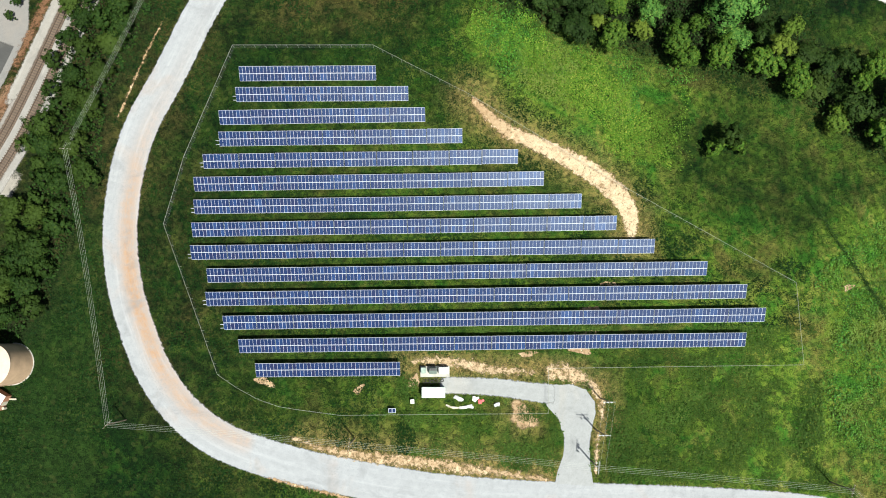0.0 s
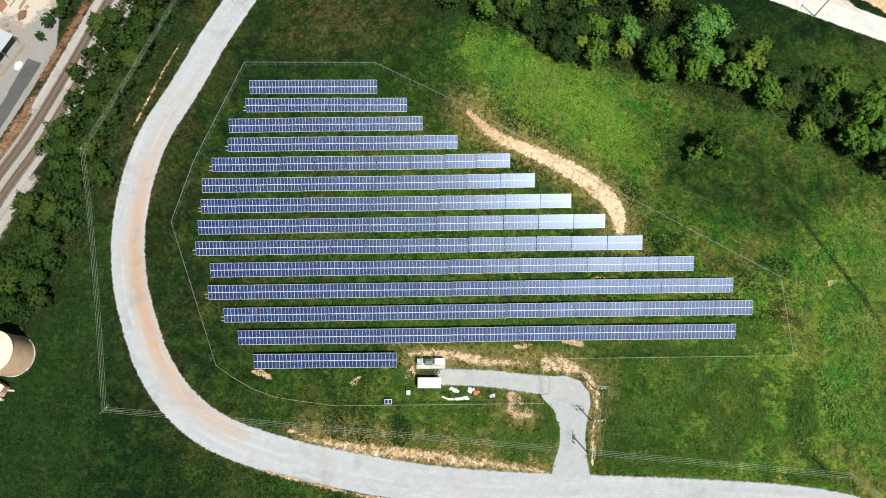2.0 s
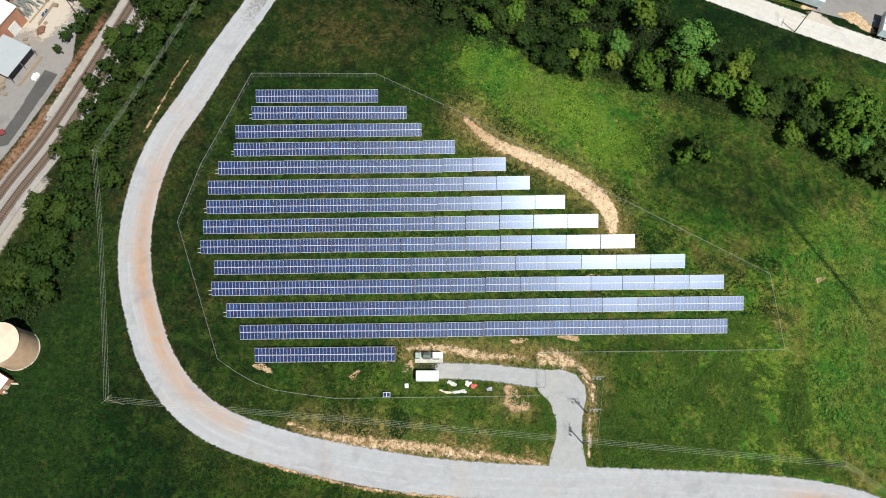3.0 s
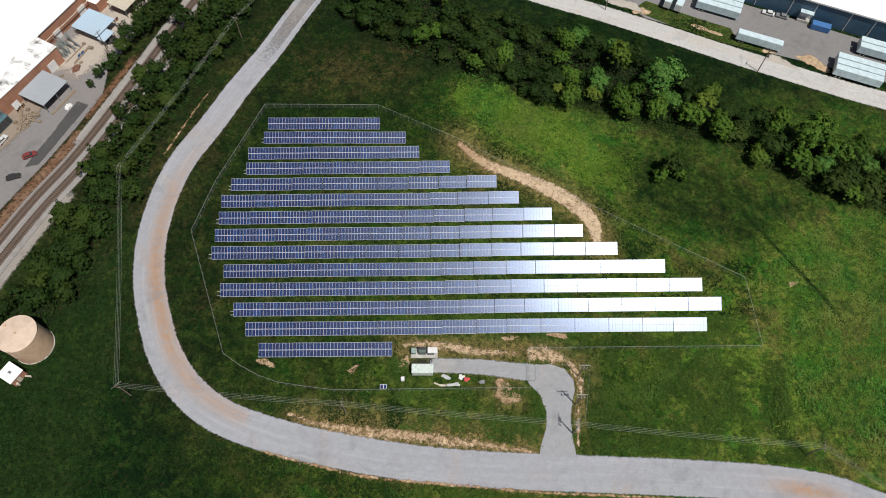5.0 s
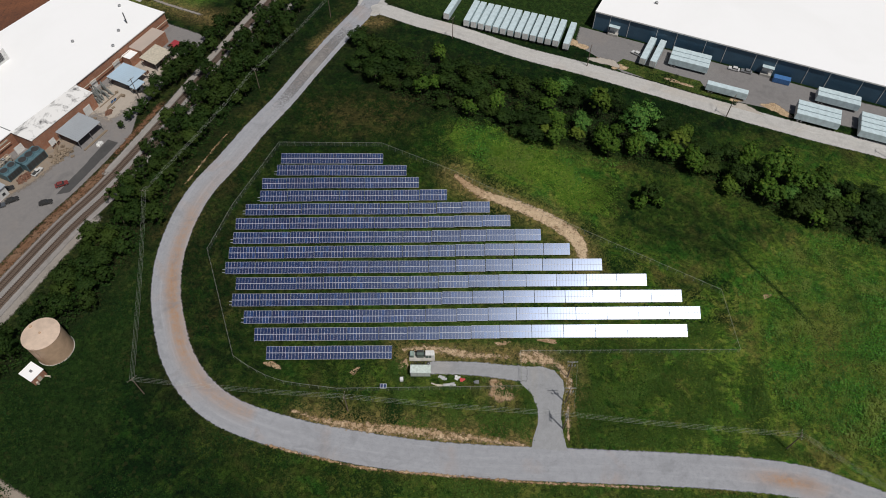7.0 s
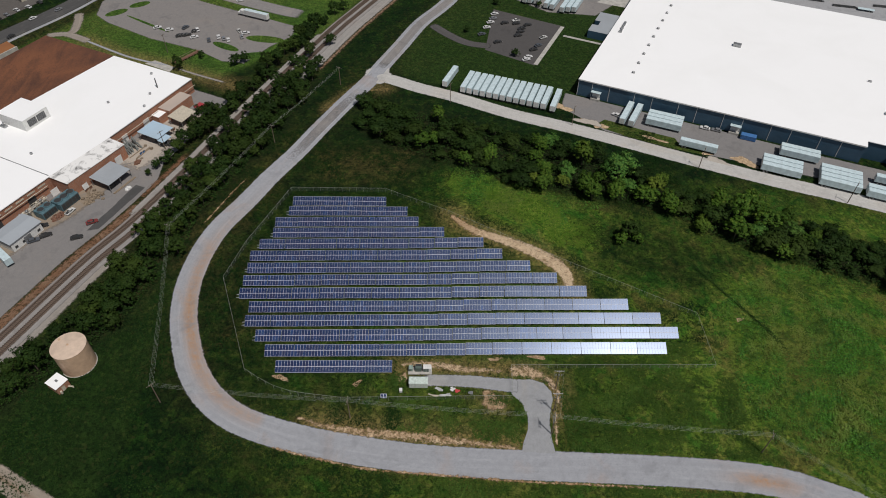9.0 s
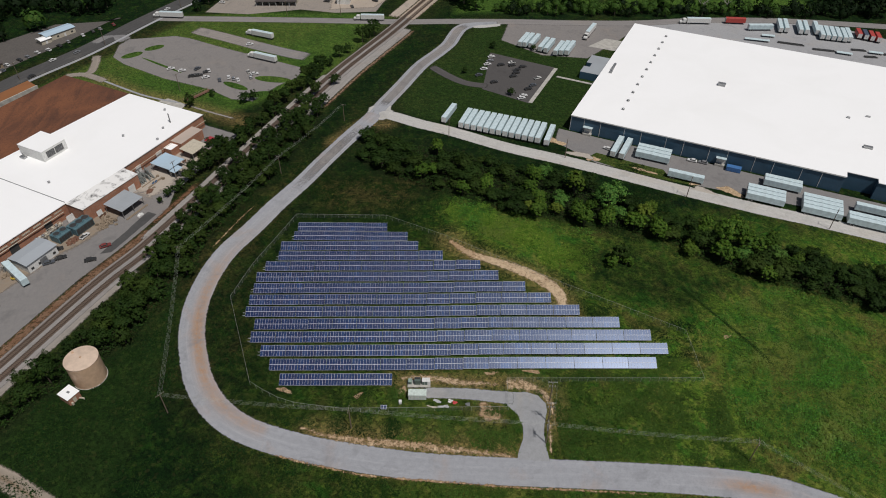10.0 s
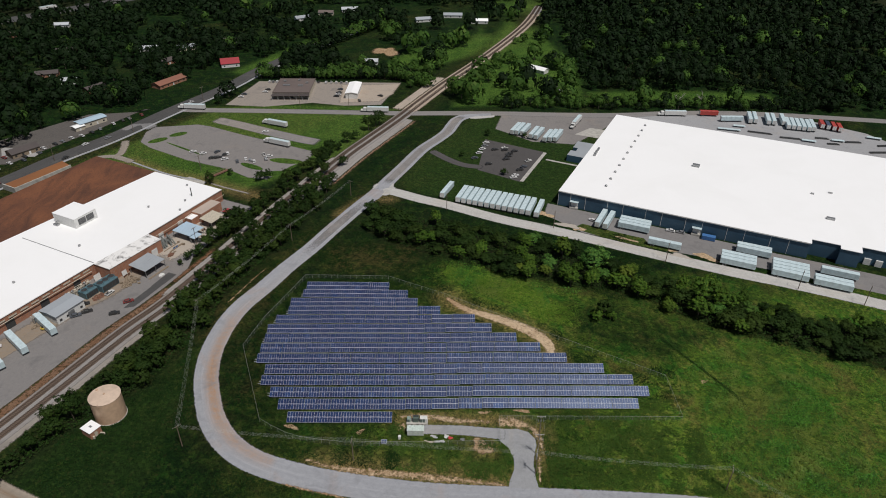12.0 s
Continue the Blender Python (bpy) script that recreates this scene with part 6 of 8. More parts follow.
# ---- warehouse ----
def warehouse():
    th = thing("warehouse", WH_M, "huge warehouse with blue cladding and a flat white roof", "warehouse")
    L, D, H = 127, 128.5, 8.6
    bm = bmesh.new()
    prism(bm, [(0.2, 0), (L, 0), (L, 4.5), (140, 4.5), (140, 1.0), (149, 1.0), (149, 7), (250, 7), (250, D), (3.7, D), (0.2, 0.3)], 0, H)
    part("wall", bm, M_BLUEWALL, th)
    bm = bmesh.new()
    prism(bm, [(-0.1, -0.4), (L + 0.3, -0.4), (L + 0.3, 4.1), (140, 4.1), (140, 0.6), (149.3, 0.6), (149.3, 6.6), (250.4, 6.6), (250.4, D + 0.4), (3.4, D + 0.4)], H + 0.004, H + 0.3)
    part("roof", bm, M_ROOF_WHITE, th)
    bm = bmesh.new()
    box(bm, 0, 0.0 + L, -0.48, -0.404, H - 0.25, H + 0.32)
    part("gutter", bm, M_WHITE, th)
    for x in sorted([0.15] + [7.0 + 20.45 * i for i in range(6)] + [15.35 + 20.45 * i for i in range(6)]):
        bm = bmesh.new()
        box(bm, x - 0.09, x + 0.09, -0.16, -0.004, 0.1, H)
        part("downspout", bm, M_WHITE, th, "pale downspout")
    for i, x in enumerate(np.arange(0.6, L, 1.6)):
        bm = bmesh.new()
        box(bm, x - 0.06, x + 0.06, -0.03, -0.004, 0.2, H - 0.3)
        part("cladding_rib", bm, M_BLUEWALL, th)
    for x in (9.5, 74.5):
        bm = bmesh.new()
        box(bm, x - 2.2, x + 2.2, -1.9, -0.004, 0, 1.1, 0.05)
        dock = part("loading_dock", bm, M_CONCRETE, th, "concrete loading dock with a white door")
        bm = bmesh.new()
        box(bm, x - 1.9, x + 1.9, -0.2, -0.064, 1.104, 4.3, 0.02)
        part("dock_door", bm, M_WHITE, dock)
        bm = bmesh.new()
        box(bm, x - 2.4, x + 2.4, -2.2, -0.21, 4.4, 4.55, 0.02)
        part("dock_canopy", bm, M_TRAILER, dock)
    for k in range(11):
        bm = bmesh.new()
        v = 16.3 + k * 10.05
        u = 22.4 + 0.029 * (v - 16)
        box(bm, u - 0.7, u + 0.7, v - 0.7, v + 0.7, H + 0.304, H + 0.6, 0.04)
        tube(bm, (u, v, H + 0.6), (u, v, H + 1.0), 0.42, 0.38, 12)
        tube(bm, (u, v, H + 1.0), (u, v, H + 1.3), 0.7, 0.3, 12)
        part("roof_vent", bm, M_STEEL, th, "grey round roof ventilator")
    for u, v, w, d, h in ((64.7, 65.4, 4, 2.6, 1.4), (6.5, 54.5, 1.4, 2.2, 1.2), (6.4, 58.5, 1.4, 1.4, 1.4), (136, 30, 4, 2, 1.0), (127.5, 57, 1.6, 1.2, 0.6), (136.6, 62.3, 2.2, 1.0, 0.6), (6.4, 63.5, 1.2, 4, 1.0)):
        bm = bmesh.new()
        box(bm, u - w / 2, u + w / 2, v - d / 2, v + d / 2, H + 0.3, H + 0.3 + h, 0.08)
        part("rooftop_unit", bm, M_STEEL, th, "grey rooftop air unit")
    bm = bmesh.new()
    prism(bm, [(-11.5, 58), (1.3, 58), (1.9, 82), (-11, 82), (-11.2, 71), (-8.0, 71), (-8.0, 66), (-11.4, 66)], 0, 4.3, 0, 1)
    off = part("office", bm, [M_BLUEWALL, M_ROOF_GREY], th, "office wing with a grey metal roof")
    for k in range(5):
        bm = bmesh.new()
        box(bm, -11.56, -11.504, 59 + k * 1.4, 60 + k * 1.4, 0.9, 2.6, 0.01)
        part("window", bm, M_GLASS, off)
    for u in (152, 157):
        bm = bmesh.new()
        box(bm, u, u + 3, 6.3, 6.99, 0, 3.4, 0.02)
        part("dock_door", bm, M_WHITE, th)


warehouse()

# ---- houses, shop and sheds to the north ----
def shop():
    """A wide low shop: flat brown roof with a parapet, darker front awning, doors and windows."""
    th = thing("shop", pose(-113.5, 333.5, 0, 0, 0, 1.5), "wide roadside shop with a flat dark brown roof", "shop")
    bm = bmesh.new()
    box(bm, -14, 14, -14, 19, 0, 3.9)
    part("wall", bm, M_BEIGE, th)
    bm = bmesh.new()
    box(bm, -14.2, 14.2, -14.2, 19.2, 3.904, 4.1)
    roof = part("roof", bm, M_ROOF_SHOP, th)
    for b in ((-14.2, 14.2, 18.9, 19.2), (-14.2, -13.9, -14.2, 18.9), (13.9, 14.2, -14.2, 18.9), (-13.9, 13.9, -14.2, -13.9)):
        bm = bmesh.new()
        box(bm, *b, 4.104, 4.5, 0.03)
        part("parapet", bm, M_ROOF_SHOP, th)
    bm = bmesh.new()
    prism(bm, [(-14.4, -19.5), (14.4, -19.5), (14.2, -14.22), (-14.2, -14.22)], 3.1, 3.4)
    part("awning", bm, M_ROOF_DARK, th, "dark front awning")
    for x in np.arange(-13.8, 14, 4.6):
        bm = bmesh.new()
        box(bm, x - 0.12, x + 0.12, -19.3, -19.06, 0, 3.096)
        part("awning_post", bm, M_WHITE, th)
    for i, x in enumerate(np.arange(-12, 13, 4.0)):
        bm = bmesh.new()
        box(bm, x - 1.4, x + 1.4, -14.06, -14.004, 0.05 if i == 3 else 0.8, 2.5, 0.01)
        part("door" if i == 3 else "window", bm, M_GLASS, th)
    for x, y, w, d in ((-6, 2, 5.5, 1.6), (5, 1, 4.0, 1.6), (9, 8, 2, 2), (-9, 12, 2, 2), (2, 14, 1.6, 1.6)):
        bm = bmesh.new()
        box(bm, x - w / 2, x + w / 2, y - d / 2, y + d / 2, 4.104, 5.2, 0.06)
        part("rooftop_unit", bm, M_STEEL, roof, "grey rooftop air unit")


shop()
gabled("white_garage", -66.5, 332, 89, 26, 9, 4.2, 0.8, M_WHITE, M_ROOF_WHITE, "long white metal garage", "garage", 3)
gabled("roadside_store", -241.5, 262, 55, 19, 8, 3.6, 0.6, M_BEIGE, M_ROOF_BLUE, "roadside store with a pale blue metal roof", "store", 4)
gabled("carport", -245.5, 251.5, 55, 6.5, 5.5, 2.7, 0.5, M_BEIGE, M_ROOF_WHITE, "small white-roofed carport beside the store", "carport", 1)
gabled("roadside_house", -262, 212, 55, 17, 9, 3.2, 1.8, M_TIMBER, M_ROOF_DARK, "dark roofed house beside the main road", "house", 4)
gabled("brick_house", -217.5, 348, 62, 27, 10, 3.0, 1.8, M_BRICK, M_ROOF_RUST, "long brick house with a terracotta roof", "house", 5)
gabled("red_roof_house", -182.5, 399, 20, 15, 13, 3.4, 3.0, M_WHITE, M_ROOF_RED, "house with a bright red metal roof", "house", 3)
# Some western roofs take grey or dark materials to paint the shade on them.
for x, y, a, L, W, wl_, rf in [(85.5, 391, -40, 15, 7, M_WHITE, M_ROOF_WHITE), (94, 344, -50, 13, 6, M_WHITE, M_ROOF_WHITE), (-268, 440, 10, 16, 8, M_WHITE, M_ROOF_PALE), (-297, 347, 5, 12, 6, M_WHITE, M_ROOF_PALE), (-324, 364, 20, 17, 9, M_BRICK, M_ROOF_DARK),
                              (-104, 602, 10, 18, 9, M_WHITE, M_ROOF_PALE), (-128, 585, 0, 16, 8, M_BEIGE, M_ROOF_SHOP), (12, 580, 0, 20, 8, M_WHITE, M_ROOF_GREY), (-20, 560, 15, 16, 8, M_WHITE, M_ROOF_GREY), (40, 556, 0, 18, 8, M_WHITE, M_ROOF_WHITE),
                              (-240, 400, 60, 16, 9, M_BRICK, M_ROOF_DARK), (-236, 445, 30, 15, 9, M_BEIGE, M_ROOF_GREY), (-200, 470, 20, 15, 9, M_WHITE, M_ROOF_DARK), (-340, 430, 20, 16, 9, M_BRICK, M_ROOF_DARK), (-270, 330, 60, 15, 9, M_BRICK, M_ROOF_DARK),
                              (-388, 519, 10, 14, 7, M_WHITE, M_ROOF_PALE), (-420, 480, 10, 16, 9, M_BRICK, M_ROOF_SHOP), (-60, 408, 0, 11, 7, M_WHITE, M_ROOF_PALE), (-150, 560, 30, 15, 9, M_WHITE, M_ROOF_GREY)]:
    gabled("house", x, y, a, L, W, 3.0, 1.7, wl_, rf, "small house with a low gabled roof among trees", "house", 4)


def blue_bin(m):
    """An open-topped roll-off bin: floor, ribbed walls and rails."""
    th = thing("waste_bin", m, "bright blue steel roll-off bin by the loading dock", "waste bin")
    for nm, b in (("floor_plate", (-3.2, 3.2, -1.25, 1.25, 0.15, 0.3)), ("side_wall", (-3.2, 3.2, -1.3, -1.2, 0.304, 2.3)), ("side_wall", (-3.2, 3.2, 1.2, 1.3, 0.304, 2.3)), ("end_wall", (-3.3, -3.2, -1.3, 1.3, 0.15, 2.3)), ("end_wall", (3.2, 3.3, -1.3, 1.3, 0.15, 2.3)), ("cover", (-3.3, 3.3, -1.34, 1.34, 2.304, 2.4)), ("skid", (-3.0, 3.0, -0.8, -0.6, 0, 0.146)), ("skid", (-3.0, 3.0, 0.6, 0.8, 0, 0.146))):
        bm = bmesh.new()
        box(bm, *b, 0.02)
        part(nm, bm, M_BINBLUE, th)
    for x in np.arange(-2.8, 3, 0.8):
        bm = bmesh.new()
        box(bm, x - 0.05, x + 0.05, -1.4, -1.304, 0.3, 2.25)
        part("wall_rib", bm, M_BINBLUE, th)


blue_bin(WH_M @ pose(81, -2.6, 0, 0, 0, 2))


def pallet_stack(s, w, turn, n, seed):
    """A stack of timber pallets: deck boards on bearers."""
    r = random.Random(seed)
    x, y = fac(s, -w)
    th = thing("pallet_stack", pose(x, y, 0.05, 0, 0, turn), "stack of weathered timber pallets in the factory yard", "pallet", "pallet stacks in the factory yard")
    for k in range(n):
        bm = bmesh.new()
        z, a = k * 0.15, r.uniform(-0.05, 0.05)
        for j in range(3):
            box(bm, -0.6, 0.6, -0.5 + j * 0.45, -0.4 + j * 0.45, z, z + 0.1)
        for j in range(6):
            box(bm, -0.6 + j * 0.22 + a, -0.47 + j * 0.22 + a, -0.52, 0.52, z + 0.102, z + 0.13)
        part("pallet", bm, M_TIMBER, th)


for i, (s_, w_, t_, n_) in enumerate([(77, 13, 10, 5), (78.5, 15.5, 30, 4), (77.5, 18, 60, 7), (79.2, 20, 15, 3), (60, 13, 5, 3), (61.5, 15, 40, 5), (44.5, 10, 20, 4), (45, 14, 0, 6), (30, 9, 20, 4), (52, 15, 50, 2), (83, 13, 0, 5), (84.2, 16, 20, 3)]):
    pallet_stack(s_, w_, t_, n_, 40 + i)


def drum_row(s, w, n, mat, label):
    for k in range(n):
        x, y = fac(s + 0.75 * k, -w - 0.2 * math.sin(k * 2.1))
        bm = bmesh.new()
        tube(bm, (0, 0, 0), (0, 0, 0.9), 0.3, None, 12)
        for z in (0.02, 0.3, 0.6, 0.86):
            tube(bm, (0, 0, z), (0, 0, z + 0.04), 0.32, None, 12)
        tagged(part("drum", bm, mat), label, "drum", "drums in the factory yard").matrix_basis = pose(x, y, 0.05)


drum_row(76, 10.5, 5, M_RUSTY, "rusty steel drum in the factory yard")
drum_row(48, 12.8, 4, M_BINBLUE, "blue steel drum in the factory yard")
drum_row(29, 13, 3, M_RUSTY, "rusty steel drum in the factory yard")


def footbridge():
    """A timber walkway from the factory to the parking lot."""
    th = thing("footbridge", Matrix.Translation((-130.6, 184.2, 0)) @ Matrix.Rotation(radians(54), 4, "Z"), "brown timber walkway with rails beside the drain", "footbridge")
    bm = bmesh.new()
    for k in range(34):
        box(bm, -8.4 + k * 0.5, -7.95 + k * 0.5, -1.3, 1.3, 0.72, 0.8)
    part("deck", bm, M_RUSTY, th)
    for y in (-1.25, 1.25):
        bm = bmesh.new()
        box(bm, -8.4, 8.5, y - 0.05, y + 0.05, 1.72, 1.84)
        part("handrail", bm, M_TIMBER, th)
        for x in np.arange(-8.2, 8.5, 2.0):
            bm = bmesh.new()
            box(bm, x - 0.06, x + 0.06, y - 0.05, y + 0.05, 0, 1.716)
            part("post", bm, M_TIMBER, th)


footbridge()


# ---- vehicles ----
def wheel_mesh(r, w):
    bm = bmesh.new()
    tube(bm, (-w / 2, 0, 0), (w / 2, 0, 0), r, r, 14)
    tube(bm, (-w / 2 - 0.01, 0, 0), (w / 2 + 0.01, 0, 0), r * 0.55, r * 0.55, 10, 1)
    me = bpy.data.meshes.new("wheel")
    bm.to_mesh(me)
    bm.free()
    me.materials.append(M_RUBBER)
    me.materials.append(M_STEEL)
    return me


WHEEL_BIG, WHEEL_CAR = wheel_mesh(0.5, 0.5), wheel_mesh(0.32, 0.22)


forklift(121, 11, 30)


def trailer(name, L, skin, roof, label, category="trailer"):
    """A box trailer along y, rear end at y = 0."""
    th = thing(name, Matrix(), label, category, "trailers parked in rows")
    bm = bmesh.new()
    box(bm, -1.3, 1.3, 0, L, 1.15, 4.05, 0.05)
    part("box_body", bm, skin, th)
    bm = bmesh.new()
    box(bm, -1.24, 1.24, 0.06, L - 0.06, 4.054, 4.09)
    part("roof_skin", bm, roof, th)
    bm = bmesh.new()
    for sx in (-0.5, 0.5):
        box(bm, sx - 0.08, sx + 0.08, 0.3, L - 0.8, 0.85, 1.146)
    box(bm, -1.2, 1.2, 0.1, 0.25, 0.55, 0.7)
    part("underframe", bm, M_DARKMETAL, th)
    for sx in (-1, 1):
        for y in (1.6, 2.9):
            share("wheel", WHEEL_BIG, th, Matrix.Translation((sx * 1.0, y, 0.5)))
        bm = bmesh.new()
        box(bm, sx * 0.7 - 0.07, sx * 0.7 + 0.07, L - 3.2, L - 3.0, 0.0, 0.85)
        part("landing_leg", bm, M_DARKMETAL, th)
        bm = bmesh.new()
        box(bm, min(sx * 0.04, sx * 1.24), max(sx * 0.04, sx * 1.24), -0.05, -0.004, 1.25, 3.95, 0.01)
        part("rear_door", bm, M_WHITE, th)
    return th


def tractor(th, paint, L):
    """A tractor unit in front of a trailer of length L."""
    bm = bmesh.new()
    box(bm, -1.2, 1.2, L + 0.6, L + 2.9, 1.0, 3.6, 0.2)
    box(bm, -1.05, 1.05, L + 2.9, L + 4.8, 0.9, 2.1, 0.2)
    cab = part("cab", bm, paint, th, "white tractor cab")
    bm = bmesh.new()
    box(bm, -1.05, 1.05, L + 2.88, L + 2.94, 2.3, 3.2, 0.01)
    part("windscreen", bm, M_GLASS, cab)
    bm = bmesh.new()
    box(bm, -0.45, 0.45, L - 2.5, L + 4.6, 0.6, 0.95)
    part("chassis", bm, M_DARKMETAL, th)
    for sx in (-1, 1):
        for y in (L - 1.8, L - 0.5, L + 4.0):
            share("wheel", WHEEL_BIG, th, Matrix.Translation((sx * 1.0, y, 0.5)))


def at_line(x0, y0, x1, y1):
    """Pose of a thing that points along y from one place towards another."""
    return pose(x0, y0, 0, 0, 0, math.degrees(math.atan2(y1 - y0, x1 - x0)) - 90)


M_RED = plain("red_paint", (0.5, 0.05, 0.04), 0.5)
M_NAVY = plain("navy_paint", (0.05, 0.08, 0.14), 0.5)
GREY_T = trailer("semi_trailer", 16.0, M_TRAILER, M_TRAILER_ROOF, "pale grey box semi-trailer parked on its legs")
trailer_used = [False]


def put_trailer(m):
    if not trailer_used[0]:
        GREY_T.matrix_basis, trailer_used[0] = m, True
        return GREY_T
    return copy_thing(GREY_T, m)


veh = random.Random(8)
# the row along the upper road: rear ends to the road
put_trailer(at_line(4.8, 157.6, 10.6, 172.6))
for i in range(13):
    t = i / 12
    x, y = 13.6 + (51.4 - 13.6) * t, 152.6 + (138.6 - 152.6) * t
    put_trailer(at_line(x, y, x + 5.5, y + 16 + veh.uniform(-0.4, 0.4)))
put_trailer(at_line(55.6, 136.6, 61, 152.4))
# the north apron
for x, y in ((51.4, 250.6), (54.4, 250), (58, 248.7), (63.3, 243.8), (66.6, 242.2), (72, 238.6), (75.6, 239), (79, 239)):
    put_trailer(at_line(x, y, x + 7.0, y + 15.5))
# at the docks
put_trailer(at_line(86.6, 127.0, 94.6, 143))
put_trailer(at_line(90.4, 125.2, 98.4, 141))
for x0, y0, n in ((98.2, 128.6, 3), (110, 112.4, 1), (140.8, 95.6, 3), (152.4, 106.2, 2), (162, 86.2, 4), (178.6, 78.6, 2), (186, 88.0, 1)):
    d = Vector((math.cos(radians(-23)), math.sin(radians(-23))))
    up = Vector((-d.y, d.x))
    for k in range(n):
        p = Vector((x0, y0)) + up * 3.0 * k
        put_trailer(at_line(p.x, p.y, p.x + d.x, p.y + d.y))
# by the factory docks and in the rear yard
for s, w in ((118, 3), (131, 3), (141, 3), (150, 3)):
    a, b = fac(s, -w), fac(s + 4, -w - 16)
    put_trailer(at_line(*a, *b))
put_trailer(at_line(204, 281.2, 219.6, 281.6))
for x, y in ((223.7, 276.4), (227.5, 276.5), (235.8, 274), (239.6, 273.8), (246, 273), (246.6, 266.2), (249.8, 265.3), (253, 264.4), (256.2, 263.5), (259.4, 262.4), (262.6, 262.6)):
    put_trailer(at_line(x, y, x + 4.4, y + 16))
for i, mt in enumerate((M_RED, M_NAVY, M_RED, M_RED)):
    tr = trailer("freight_container", 9.5, mt, mt, "red freight container on a chassis" if mt is M_RED else "dark blue freight container on a chassis", "container")
    tr.matrix_basis = at_line(271.2 + i * 3.2, 268 - i * 1.9, 273.6 + i * 3.2, 277 - i * 1.9)
red_t = trailer("flatbed_trailer", 13.0, M_RED, M_RED, "low red trailer beside the rear yard", "trailer")
red_t.matrix_basis = at_line(192.5, 292.4, 205.5, 291.4)
for i, (x, y, L) in enumerate(((224.6, 260, 16), (242, 251, 14), (263.6, 251.5, 9), (266.8, 242, 8), (281.7, 245.4, 11), (292, 229, 16), (300, 240, 10))):
    th = thing("steel_stack", pose(x, y, 0.04, 0, 0, -18 + 4 * i), "stack of dark steel sections in the rear yard", "steel stack")
    for k in range(4):
        bm = bmesh.new()
        box(bm, -L / 2, L / 2 - 0.4 * k, -0.9 + 0.5 * k, -0.5 + 0.5 * k, 0.2 + 0.25 * (k % 2), 0.5 + 0.25 * (k % 2), 0.02)
        part("steel_section", bm, M_DARKMETAL, th)
    for x0 in (-L * 0.4, L * 0.34):
        bm = bmesh.new()
        box(bm, x0, x0 + 0.03 * L, -1, 1, 0, 0.196)
        part("bearer", bm, M_TIMBER, th)
for x, y, L, turn in ((204.6, 264.6, 15, -14), (252, 246, 9, -20), (272, 247, 8, -16), (299, 252, 9, -22), (309, 236, 12, -20), (214, 271, 8, -12)):
    th = thing("flatbed_trailer", pose(x, y, 0, 0, 0, turn), "empty pale flatbed trailer in the rear yard", "trailer")
    bm = bmesh.new()
    box(bm, -L / 2, L / 2, -1.3, 1.3, 1.05, 1.3, 0.03)
    part("deck", bm, M_TRAILER_ROOF, th)
    bm = bmesh.new()
    for w_ in (-0.5, 0.5):
        box(bm, -L / 2 + 0.4, L / 2 - 0.4, w_ - 0.08, w_ + 0.08, 0.75, 1.046)
    part("underframe", bm, M_DARKMETAL, th)
    for sx in (-1.0, 1.0):
        for d_ in (1.4, 2.7):
            share("wheel", WHEEL_BIG, th, Matrix.Translation((L / 2 - d_, sx, 0.5)) @ Matrix.Rotation(radians(90), 4, "Z"))
        bm = bmesh.new()
        box(bm, -L / 2 + 2.0, -L / 2 + 2.2, sx * 0.7 - 0.07, sx * 0.7 + 0.07, 0, 0.75)
        part("landing_leg", bm, M_DARKMETAL, th)
TRUCK = trailer("semi_truck", 15.5, M_WHITE, M_TRAILER_ROOF, "white semi-truck with a box trailer on the road", "truck")
tractor(TRUCK, M_WHITE, 15.5)
TRUCK.matrix_basis = at_line(-36.0, 291.2, -56.5, 291.6)
copy_thing(TRUCK, at_line(-171, 292, -190, 293.2))
copy_thing(TRUCK, at_line(-95.5, 226.3, -114.2, 234.6))
copy_thing(TRUCK, at_line(-104, 259.3, -115.2, 264))
copy_thing(TRUCK, at_line(103, 281, 94.5, 264))
copy_thing(TRUCK, at_line(-446, 586, -436, 599))
copy_thing(TRUCK, at_line(182, 291, 163.4, 291.4))


